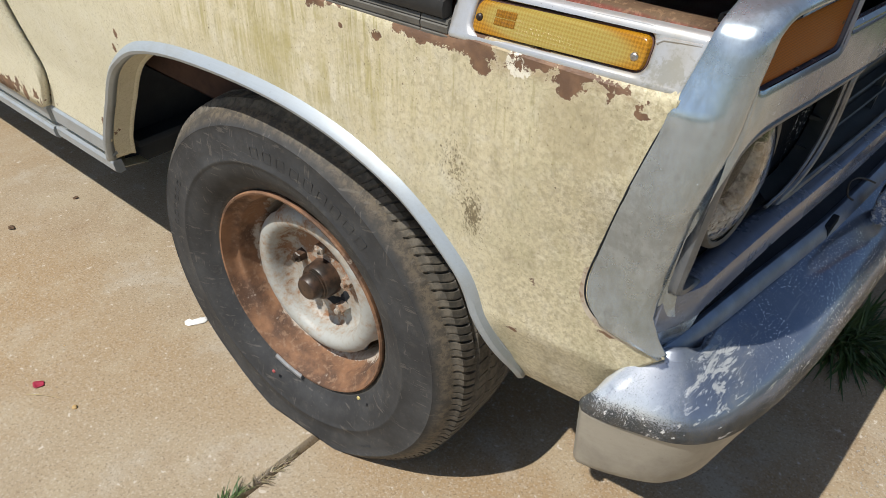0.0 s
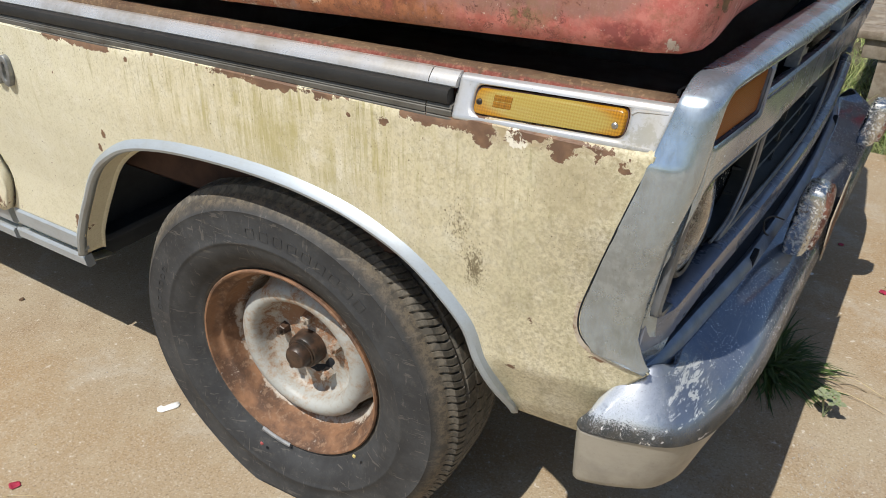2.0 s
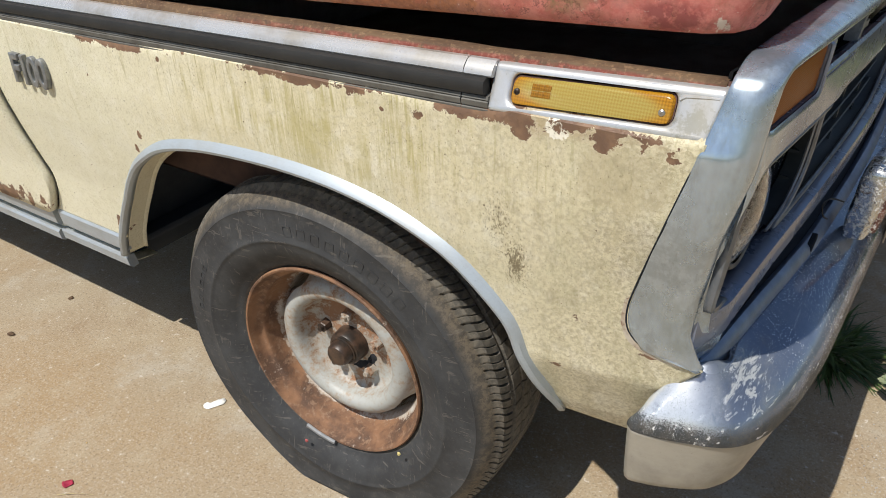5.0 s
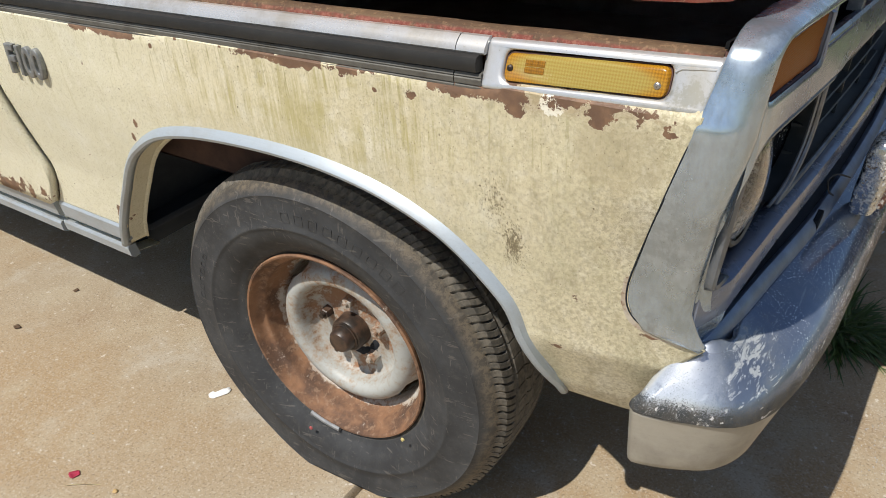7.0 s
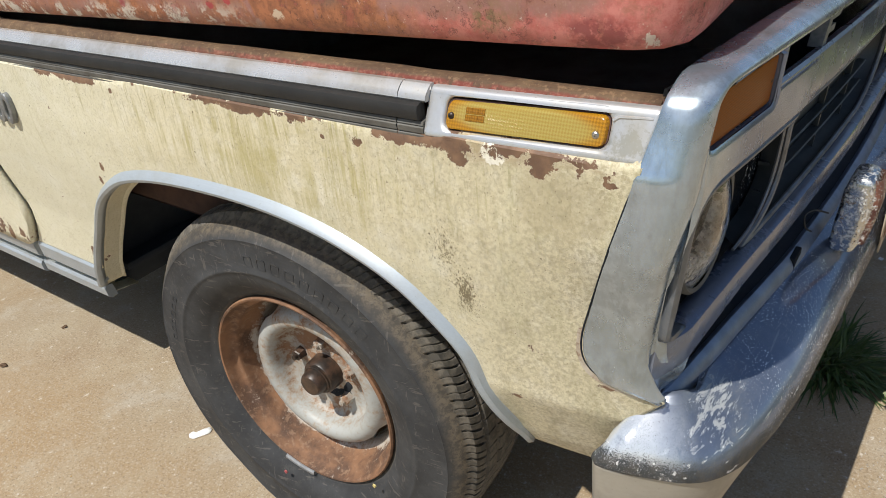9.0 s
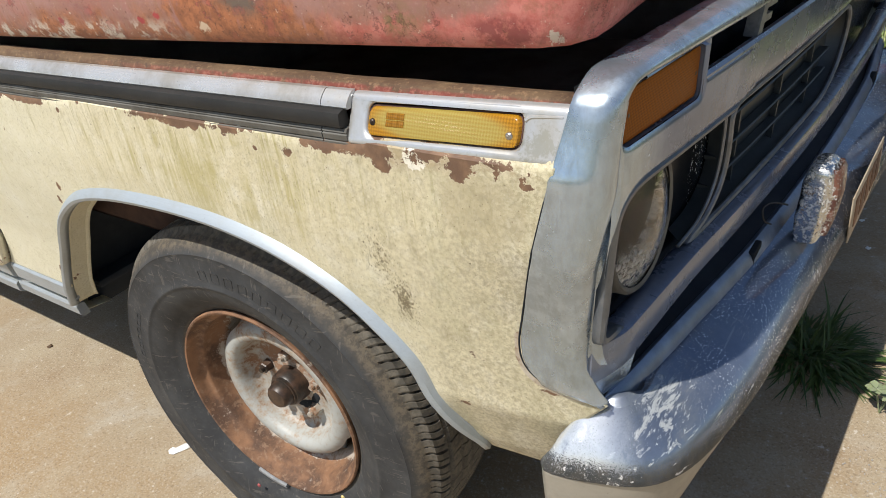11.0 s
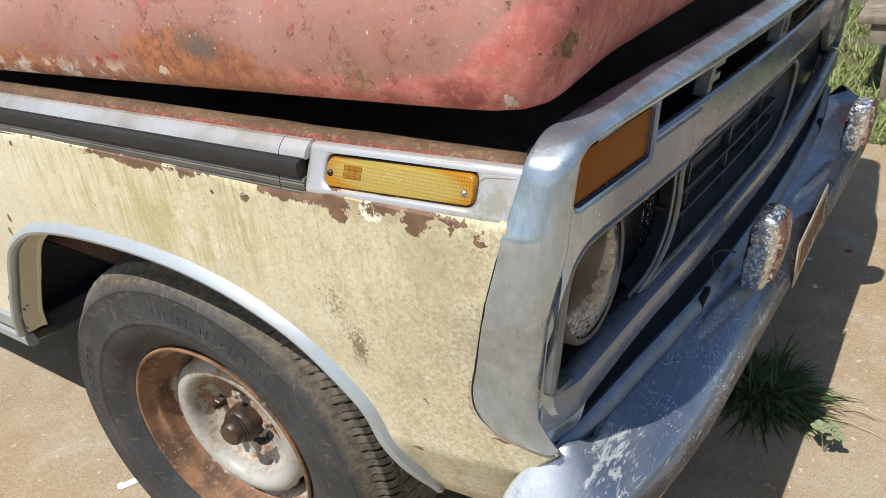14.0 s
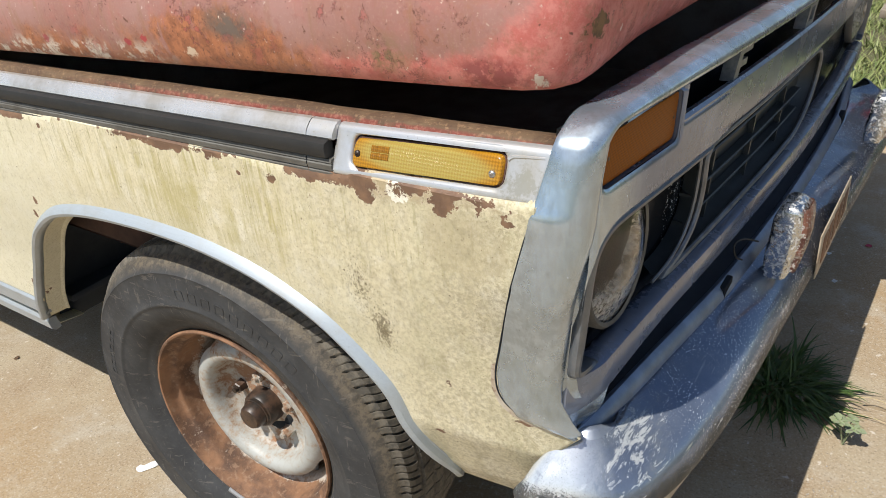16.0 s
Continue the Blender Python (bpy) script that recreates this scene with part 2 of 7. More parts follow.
    # dark red remnants, whitish patches low at the back, brown bare spots
    dark_red = m.math("MULTIPLY", m.near((0.587, 0.02, 1.048), (0.055, 0.1, 0.022)), m.step(m.noise(30, 7, 0.7), 0.42, 0.58))
    c = m.mix(m.math("MULTIPLY", m.math("MINIMUM", m.math("MULTIPLY", dark_red, 2.2), 1.0), 0.8), c, (0.24, 0.055, 0.055))
    pale = m.math("MULTIPLY", m.math("MULTIPLY", m.step(edge, 0.040, 0.012), m.step(x, 0.14, -0.02)), m.step(m.noise(26, 8, 0.72), 0.50, 0.58))
    c = m.mix(m.math("MULTIPLY", pale, 0.9), c, (0.74, 0.67, 0.57))
    for at, size, tone, k in (((0.046, 0.03, 1.0495), (0.016, 0.1, 0.008), (0.44, 0.035, 0.05), 0.8), ((0.007, 0.03, 1.042), (0.016, 0.1, 0.007), (0.40, 0.04, 0.055), 0.8), ((-0.202, 0.03, 1.033), (0.014, 0.1, 0.010), (0.38, 0.04, 0.06), 0.7),
                              ((0.140, 0.03, 1.037), (0.014, 0.1, 0.012), (0.72, 0.58, 0.42), 0.8)):
        spot = m.step(m.math("ADD", m.near(at, size), m.math("MULTIPLY", m.math("SUBTRACT", m.noise(90, 7, 0.75), 0.5), 2.2)), 0.35, 0.50)
        c = m.mix(m.math("MULTIPLY", m.math("MULTIPLY", spot, m.step(m.near(at, tuple(2 * v for v in size)), 0.0, 0.2)), k), c, tone)
    c = m.mix(m.step(m.math("ADD", m.near((0.634, 0.035, 1.044), (0.012, 0.1, 0.014)), m.math("MULTIPLY", m.math("SUBTRACT", m.noise(110, 6, 0.75), 0.5), 3.0)), 0.40, 0.60), c, (0.72, 0.60, 0.50))
    chip = m.step(m.math("ADD", m.noise(21, 9, 0.75), m.math("MAXIMUM", m.math("MULTIPLY", m.near((0.672, 0.080, 1.086), (0.03, 0.036, 0.026)), 0.34), m.math("MULTIPLY", m.near((0.655, 0.03, 1.136), (0.05, 0.04, 0.026)), 0.26))), 0.675, 0.69)
    c = m.mix(chip, c, m.mix(m.step(fine, 0.4, 0.6), (0.115, 0.065, 0.035), (0.24, 0.13, 0.06)))
    # lifted, crazed paint
    line = m.math("ABSOLUTE", m.math("SUBTRACT", m.noise(7, 9, 0.72, (1, 1, 1), 0.1), 0.5))
    peel = m.math("MULTIPLY", m.step(m.noise(11, 8, 0.74), 0.58, 0.588), m.step(m.noise(3, 3), 0.40, 0.55))
    c = m.mix(m.math("MULTIPLY", peel, 0.6), c, (0.42, 0.10, 0.09))
    crack = m.math("MULTIPLY", m.step(line, 0.006, 0.002), m.step(m.noise(5, 5, 0.6), 0.52, 0.58))
    rim = m.math("MULTIPLY", m.math("MULTIPLY", m.step(m.noise(11, 8, 0.74), 0.565, 0.576), m.step(m.noise(11, 8, 0.74), 0.592, 0.583)), m.step(m.noise(3, 3), 0.40, 0.55))
    crack = m.math("MAXIMUM", crack, rim)
    c = m.mix(m.math("MULTIPLY", crack, 0.75), c, (0.15, 0.05, 0.04))
    c = m.mix(m.math("MULTIPLY", m.step(m.noise(90, 4, 0.6), 0.655, 0.685), 0.85), c, (0.15, 0.06, 0.04))
    c = m.mix(m.math("MULTIPLY", m.step(m.noise(75, 3, 0.6), 0.715, 0.735), 0.8), c, (0.74, 0.60, 0.52))
    m.set("Base Color", c)
    m.set("Roughness", m.math("ADD", m.math("MULTIPLY", fine, 0.35), 0.36))
    m.bump(m.math("SUBTRACT", m.math("ADD", m.math("MULTIPLY", fine, 0.5), m.math("MULTIPLY", grain, 0.25)), m.math("MAXIMUM", chip, crack)), 0.4, 0.001)
    return m.m


def rust_red(name):
    m = Mat(name, rough=0.8)
    x, y, z = m.axes()
    mid, fine, fleck = m.noise(16, 6, 0.6), m.noise(90, 6, 0.72), m.noise(170, 5, 0.7)
    c = m.mix(m.step(mid, 0.35, 0.65), (0.105, 0.060, 0.034), (0.170, 0.108, 0.058))
    c = m.mix(m.math("MULTIPLY", m.step(fleck, 0.54, 0.62), 0.55), c, (0.32, 0.20, 0.11))
    c = m.mix(m.math("MULTIPLY", m.step(m.noise(40, 8, 0.78, (0.5, 1, 1)), 0.52, 0.60), 0.6), c, (0.085, 0.045, 0.025))
    face = m.math("MULTIPLY", m.step(m.math("ADD", m.math("SUBTRACT", z, m.math("MULTIPLY", x, 0.010)), m.math("MULTIPLY", m.math("SUBTRACT", fine, 0.5), 0.006)), 0.9775, 0.9740), m.step(m.math("ADD", x, m.math("MULTIPLY", mid, 0.3)), -0.10, 0.30))
    red = m.mix(m.step(fleck, 0.45, 0.60), (0.20, 0.042, 0.030), (0.31, 0.11, 0.080))
    c = m.mix(m.math("MULTIPLY", face, m.math("MULTIPLY", m.step(m.noise(45, 6, 0.7), 0.36, 0.52), 0.85)), c, red)
    c = m.mix(m.math("MULTIPLY", m.step(fine, 0.42, 0.34), 0.8), c, (0.08, 0.045, 0.03))
    m.set("Base Color", c)
    m.bump(fine, 0.5, 0.0012)
    return m.m


def bare_metal(name, base=(0.55, 0.57, 0.60), rough=0.32, metal=1.0, streak=(60, 60, 2.5), dirt=0.35, pits=0.0, tone=(0.30, 0.27, 0.22), stain=None):
    """Aged aluminium or chrome."""
    m = Mat(name, base, rough, metal)
    brush, cloud, fine = m.noise(6, 6, 0.75, streak), m.noise(9, 7, 0.68), m.noise(220, 4, 0.7)
    spots = m.step(fine, 0.64, 0.70)
    c = m.mix(m.math("MULTIPLY", m.step(cloud, 0.42, 0.72), dirt), base, tone)
    c = m.mix(m.math("MULTIPLY", m.step(brush, 0.40, 0.70), 0.22), c, tuple(v * 0.72 for v in base))
    c = m.mix(m.math("MULTIPLY", spots, 0.45 * dirt + 0.1), c, (0.16, 0.15, 0.13))
    if stain:
        worn = m.step(m.math("ADD", m.near(*stain), m.math("MULTIPLY", m.math("SUBTRACT", m.noise(95, 9, 0.8), 0.5), 3.6)), 0.36, 0.62)
        c = m.mix(m.math("MULTIPLY", worn, 0.65), c, (0.36, 0.34, 0.27))
    r = m.math("ADD", m.math("MULTIPLY", brush, 0.20), rough - 0.06)
    r = m.math("ADD", r, m.math("MULTIPLY", m.step(cloud, 0.42, 0.72), 0.22 * dirt))
    h = m.math("MULTIPLY", brush, 0.25)
    if pits:
        where = m.math("MULTIPLY", m.step(m.noise(200, 2, 0.5), 0.60, 0.66), m.step(m.noise(8, 4, 0.6), 0.62 - 0.22 * pits, 0.70 - 0.15 * pits))
        c = m.mix(where, c, (0.10, 0.085, 0.06))
        r = m.math("ADD", r, m.math("MULTIPLY", where, 0.5))
        h = m.math("SUBTRACT", h, where)
        m.set("Metallic", m.math("SUBTRACT", 1.0, m.math("MULTIPLY", where, 0.8)))
    m.set("Base Color", c)
    m.set("Roughness", r)
    m.bump(h, 0.18, 0.0006)
    return m.m


def aluminium(name, metal=0.78, tint=1.0, fade=None):
    """Bare aluminium gone cloudy, with fine vertical wear."""
    m = Mat(name, (0.5, 0.54, 0.58), 0.36, metal)
    brush, cloud, patch, fine = m.noise(5, 7, 0.75, (30, 30, 2.2)), m.noise(7, 7, 0.68), m.noise(22, 8, 0.72), m.noise(200, 4, 0.7)
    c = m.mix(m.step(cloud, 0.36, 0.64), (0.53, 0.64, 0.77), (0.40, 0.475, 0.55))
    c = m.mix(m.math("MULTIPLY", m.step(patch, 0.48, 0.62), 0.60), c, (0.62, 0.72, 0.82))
    c = m.mix(m.math("MULTIPLY", m.step(brush, 0.42, 0.68), 0.30), c, (0.34, 0.365, 0.38))
    c = m.mix(m.math("MULTIPLY", m.step(fine, 0.60, 0.70), 0.25), c, (0.26, 0.24, 0.21))
    c = m.mix(m.math("MULTIPLY", m.step(m.noise(3.5, 5), 0.52, 0.68), 0.25), c, (0.42, 0.435, 0.45))
    c = m.mix(m.math("MULTIPLY", m.step(m.noise(4.5, 6, 0.68, (1, 1, 0.6)), 0.47, 0.62), 0.58), c, (0.29, 0.325, 0.310))
    c = m.mix(m.math("MULTIPLY", m.step(m.noise(9, 8, 0.76, (2.5, 2.5, 0.7)), 0.50, 0.64), 0.45), c, (0.27, 0.30, 0.32))
    c = m.mix(m.step(m.voronoi(16), 0.022, 0.012), c, (0.05, 0.045, 0.04))
    if fade:        # duller along the front, its shade and blue sky light put into the colour
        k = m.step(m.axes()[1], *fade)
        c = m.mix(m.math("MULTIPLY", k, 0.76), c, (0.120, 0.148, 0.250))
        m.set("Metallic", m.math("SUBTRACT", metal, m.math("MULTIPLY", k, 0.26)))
    # for forward-facing rails: their bluish shade is mixed into the colour
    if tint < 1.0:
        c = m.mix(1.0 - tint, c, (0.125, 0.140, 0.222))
    m.set("Base Color", c)
    m.set("Roughness", m.math("ADD", m.math("ADD", m.math("MULTIPLY", m.step(cloud, 0.36, 0.66), 0.14), m.math("MULTIPLY", patch, 0.18)), 0.10))
    m.bump(m.math("ADD", m.math("MULTIPLY", cloud, 2.0), m.math("ADD", m.math("MULTIPLY", brush, 0.2), m.math("MULTIPLY", fine, 0.1))), 0.2, 0.0012)
    return m.m


def bumper_chrome(name):
    m = Mat(name, (0.60, 0.62, 0.66), 0.12, 1.0)
    x, y, z = m.axes()
    up = m.math("ADD", z, m.math("MULTIPLY", y, 0.05))
    cloud, speck, coarse = m.noise(10, 6, 0.65), m.noise(620, 4, 0.65), m.noise(14, 6, 0.7)
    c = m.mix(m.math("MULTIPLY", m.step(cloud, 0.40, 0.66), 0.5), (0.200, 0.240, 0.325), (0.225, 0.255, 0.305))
    haze = m.step(cloud, 0.45, 0.7)
    # dense pitting along the outer lip, thinning upwards, and lone pits elsewhere
    lip = m.step(up, 0.534, 0.506)
    pit = m.step(m.math("ADD", speck, m.math("ADD", m.math("MULTIPLY", lip, 0.26), m.math("MULTIPLY", m.math("SUBTRACT", coarse, 0.5), 0.50))), 0.62, 0.67)
    c = m.mix(m.math("MULTIPLY", pit, 0.9), c, m.mix(m.step(m.noise(60, 4), 0.45, 0.6), (0.022, 0.024, 0.020), (0.05, 0.045, 0.032)))
    # small white glints painted into the colour
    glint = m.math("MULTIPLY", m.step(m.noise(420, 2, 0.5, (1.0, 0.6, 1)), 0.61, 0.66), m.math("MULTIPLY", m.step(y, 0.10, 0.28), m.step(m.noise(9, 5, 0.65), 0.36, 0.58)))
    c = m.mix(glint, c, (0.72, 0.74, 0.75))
    # flaked whitish scrape on top, and lengthways scratches at the lip
    zone = m.near((0.715, 0.125, 0.57), (0.060, 0.105, 0.10))
    scrape = m.math("ADD", m.noise(42, 9, 0.78, (2.2, 0.55, 1), 0.6), m.math("MULTIPLY", zone, 0.22))
    scrape = m.math("MULTIPLY", m.step(scrape, 0.635, 0.69), m.step(zone, 0.0, 0.25))
    dust = m.math("MULTIPLY", m.math("MULTIPLY", m.step(zone, 0.0, 0.4), m.step(m.noise(16, 7, 0.72, (1.6, 0.7, 1)), 0.44, 0.66)), 0.45)
    c = m.mix(dust, c, (0.42, 0.43, 0.42))
    c = m.mix(m.math("MULTIPLY", scrape, 0.8), c, (0.50, 0.51, 0.50))
    c = m.mix(m.math("MULTIPLY", m.math("MULTIPLY", m.near((0.77, 1.72, 0.48), (0.12, 0.12, 0.2)), 1.5), m.step(m.noise(9, 5, 0.6, (4, 1, 1)), 0.42, 0.58)), c, (0.50, 0.04, 0.09))
    scratch = m.math("MULTIPLY", m.step(m.noise(30, 4, 0.6, (4, 0.35, 4)), 0.63, 0.66), m.step(up, 0.575, 0.535))
    c = m.mix(m.math("MULTIPLY", scratch, 0.7), c, (0.80, 0.81, 0.82))
    dull = m.math("MAXIMUM", m.math("MAXIMUM", scrape, m.math("MULTIPLY", pit, 0.85)), m.math("MAXIMUM", dust, m.math("MULTIPLY", glint, 0.6)))
    # tip whitened in the colour, standing in for spread sun and sky reflection
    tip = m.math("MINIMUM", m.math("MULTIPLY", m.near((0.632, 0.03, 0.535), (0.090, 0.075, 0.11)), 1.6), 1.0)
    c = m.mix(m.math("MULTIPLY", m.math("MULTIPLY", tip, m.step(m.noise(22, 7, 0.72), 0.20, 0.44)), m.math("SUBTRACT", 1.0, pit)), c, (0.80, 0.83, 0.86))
    rub = m.math("MULTIPLY", m.step(m.near((0.685, 0.055, 0.555), (0.085, 0.075, 0.10)), 0.0, 0.45), m.step(m.math("ADD", m.noise(420, 5, 0.7, (1.6, 0.8, 1)), m.math("MULTIPLY", m.math("SUBTRACT", m.noise(26, 6, 0.7), 0.5), 0.6)), 0.50, 0.60))
    c = m.mix(m.math("MULTIPLY", rub, 0.22), c, (0.15, 0.165, 0.165))
    m.set("Base Color", c)
    m.set("Metallic", m.math("SUBTRACT", 1.0, m.math("MAXIMUM", m.math("MULTIPLY", dull, 0.9), m.math("MULTIPLY", m.step(m.noise(7, 6, 0.7), 0.35, 0.65, 0.34, 0.52), m.math("SUBTRACT", 1.0, m.math("MULTIPLY", tip, 0.15))))))
    m.set("Roughness", m.math("ADD", m.math("MULTIPLY", haze, 0.08), m.math("MAXIMUM", m.math("MULTIPLY", dull, 0.6), m.math("MAXIMUM", m.math("MULTIPLY", m.step(up, 0.579, 0.583), 0.34), m.math("ADD", m.math("MULTIPLY", m.near((0.64, 0.02, 0.54), (0.10, 0.07, 0.1)), 0.16), 0.09)))))
    m.bump(m.math("ADD", m.math("SUBTRACT", m.math("MULTIPLY", cloud, 0.25), pit), m.math("MULTIPLY", m.noise(160, 3), 0.4)), 0.3, 0.0008)
    return m.m


def guard_chrome(name, under=(0.035, 0.035, 0.034), deep=(0.13, 0.085, 0.06), more=0.0):
    """Chrome flaking off in small patches over dark rust."""
    m = Mat(name, (0.6, 0.6, 0.6), 0.2, 1.0)
    patch = m.step(m.math("ADD", m.math("MULTIPLY", m.noise(260, 4, 0.65), 0.55), m.math("MULTIPLY", m.noise(34, 6, 0.7), 0.45)), 0.555 - more, 0.580 - more)
    white = m.step(m.noise(120, 5, 0.7), 0.46, 0.60)
    c = m.mix(white, (0.60, 0.62, 0.63), (0.80, 0.80, 0.78))
    c = m.mix(patch, c, m.mix(m.step(m.noise(40, 4), 0.45, 0.6), under, deep))
    m.set("Base Color", c)
    m.set("Metallic", m.math("SUBTRACT", 1.0, m.math("MAXIMUM", m.math("MULTIPLY", patch, 0.9), m.math("MULTIPLY", white, 0.6))))
    m.set("Roughness", m.math("ADD", m.math("MULTIPLY", patch, 0.4), 0.22))
    m.bump(m.math("SUBTRACT", 1.0, patch), 0.4, 0.0008)
    return m.m


def rubber(name, base=(0.028, 0.028, 0.030), dust=(0.16, 0.125, 0.085), amount=0.3, rough=0.75):
    m = Mat(name, base, rough)
    c = m.mix(m.math("MULTIPLY", m.step(m.noise(9, 6, 0.65), 0.40, 0.72), amount), base, dust)
    c = m.mix(m.math("MULTIPLY", m.step(m.noise(70, 4), 0.5, 0.7), 0.25), c, dust)
    m.set("Base Color", c)
    m.bump(m.noise(160, 4), 0.25, 0.0006)
    return m.m


def tyre_rubber(name, centre):
    m = Mat(name, rough=0.72)
    x, y, z = m.axes()
    dx, dz = m.math("SUBTRACT", x, centre[0]), m.math("SUBTRACT", z, centre[2])
    r = m.math("SQRT", m.math("ADD", m.math("MULTIPLY", dx, dx), m.math("MULTIPLY", dz, dz)))
    mid, fine = m.noise(12, 6, 0.65), m.noise(60, 5, 0.65)
    c = m.mix(m.step(mid, 0.35, 0.7), (0.027, 0.028, 0.030), (0.050, 0.052, 0.054))
    shoulder = m.math("MULTIPLY", m.step(r, 0.342, 0.360), m.math("MULTIPLY", m.step(m.noise(8, 7, 0.7), 0.26, 0.48), m.step(y, 0.062, 0.052)))
    c = m.mix(m.math("MULTIPLY", shoulder, 0.62), c, m.mix(m.step(m.noise(70, 7, 0.75), 0.42, 0.58), (0.085, 0.070, 0.050), (0.20, 0.158, 0.105)))
    c = m.mix(m.math("MULTIPLY", m.step(fine, 0.60, 0.72), 0.22), c, (0.13, 0.11, 0.085))
    tread = m.step(y, 0.044, 0.050)
    c = m.mix(m.math("MULTIPLY", m.step(m.noise(4, 4), 0.52, 0.68), m.math("MULTIPLY", tread, 0.08)), c, (0.14, 0.11, 0.08))
    c = m.mix(m.math("MULTIPLY", tread, 0.75), c, m.mix(m.step(fine, 0.4, 0.62), (0.080, 0.073, 0.060), (0.170, 0.150, 0.118)))
    scuff = m.math("MAXIMUM", m.step(m.noise(24, 5, 0.6, (1, 1, 6)), 0.62, 0.66), m.step(m.noise(30, 5, 0.6, (6, 1, 1)), 0.63, 0.67))
    c = m.mix(m.math("MULTIPLY", scuff, 0.4), c, (0.16, 0.145, 0.125))
    c = m.mix(m.math("MULTIPLY", m.step(m.noise(45, 8, 0.78), 0.52, 0.66), 0.28), c, (0.10, 0.094, 0.082))
    m.set("Base Color", c)
    m.set("Roughness", m.math("ADD", m.math("MULTIPLY", fine, 0.25), 0.58))
    m.bump(fine, 0.3, 0.0008)
    return m.m


def rusty_wheel(name, paint=(0.46, 0.45, 0.41), amount=0.5, centre=(0, 0, 0), recess=0.0, kept=0.0):
    m = Mat(name, rough=0.7)
    mid, fine = m.noise(13, 7, 0.65), m.noise(75, 5, 0.65)
    rust = m.mix(m.step(mid, 0.35, 0.65), (0.095, 0.052, 0.033), (0.275, 0.142, 0.074))
    rust = m.mix(m.math("MULTIPLY", m.step(fine, 0.52, 0.66), 0.6), rust, (0.30, 0.19, 0.12))
    x, y, z = m.axes()
    lie = m.step(z, centre[2] + 0.15, centre[2] - 0.13, 0.04, 0.0)
    if recess:
        dx, dz = m.math("SUBTRACT", x, centre[0]), m.math("SUBTRACT", z, centre[2])
        r = m.math("SQRT", m.math("ADD", m.math("MULTIPLY", dx, dx), m.math("MULTIPLY", dz, dz)))
        lie = m.math("ADD", lie, m.math("ADD", m.step(r, 0.122, 0.110, 0.0, recess), m.step(r, 0.150, 0.160, 0.0, recess * 0.8)))
    if kept:        # paint that lasted on the inner step
        dx, dz = m.math("SUBTRACT", x, centre[0]), m.math("SUBTRACT", z, centre[2])
        r = m.math("SQRT", m.math("ADD", m.math("MULTIPLY", dx, dx), m.math("MULTIPLY", dz, dz)))
        lie = m.math("ADD", m.math("MULTIPLY", lie, 0.3), m.step(r, 0.179, 0.188, -kept, 0.10))
    raw = m.math("ADD", m.math("ADD", m.math("MULTIPLY", m.noise(13, 8, 0.75), 0.65), m.math("MULTIPLY", m.noise(75, 6, 0.75), 0.35)), lie)
    k = m.step(raw, 0.76 - amount * 0.5, 0.82 - amount * 0.5)
    pc = m.mix(m.math("MULTIPLY", m.step(fine, 0.45, 0.7), 0.4), paint, (0.30, 0.26, 0.20))
    pc = m.mix(m.math("MULTIPLY", m.step(raw, 0.66 - amount * 0.5, 0.78 - amount * 0.5), 0.55), pc, (0.33, 0.22, 0.13))
    c = m.mix(k, pc, rust)
    m.set("Base Color", c)
    m.set("Roughness", m.math("ADD", m.math("MULTIPLY", k, 0.3), 0.5))
    m.bump(m.math("SUBTRACT", m.math("MULTIPLY", fine, 0.5), k), 0.4, 0.0009)
    return m.m


def amber_plastic(name, base=(0.42, 0.195, 0.012), cells=400.0, rough=0.22, dusty=False, sheen=0.3, facing_front=False):
    m = Mat(name, base, rough, 0.0)
    m.set("Specular IOR Level", sheen)
    n = m.node("TexChecker")
    mp = m.node("Mapping")
    m.plug(mp.inputs["Vector"], m.coords())
    mp.inputs["Rotation"].default_value = (radians(45), 0.0, 0.0) if facing_front else (0.0, radians(45), 0.0)
    mp.inputs["Scale"].default_value = (0.1, 1.0, 1.0) if facing_front else (1.0, 0.12, 1.0)
    m.plug(n.inputs["Vector"], mp.outputs[0])
    n.inputs["Scale"].default_value = cells
    c = m.mix(m.math("MULTIPLY", n.outputs["Fac"], 0.6), base, tuple(v * 0.45 for v in base))
    c = m.mix(m.math("MULTIPLY", m.step(m.noise(30, 5), 0.45, 0.7), 0.35), c, tuple(v * 0.75 + 0.01 for v in base))
    if dusty:
        haze = m.step(m.near((0.502, 0.01, 0.951), (0.103, 0.1, 0.0215)), 0.0, 0.30)
        haze = m.math("MULTIPLY", haze, m.math("ADD", m.math("MULTIPLY", n.outputs["Fac"], -0.35), 1.0))
        c = m.mix(m.math("MULTIPLY", haze, 0.84), c, (0.36, 0.305, 0.085))
    m.set("Base Color", c)
    m.set("Coat Weight", 0.27 * sheen)
    m.set("Coat Roughness", 0.12)
    m.bump(n.outputs["Fac"], 0.35, 0.0006)
    return m.m


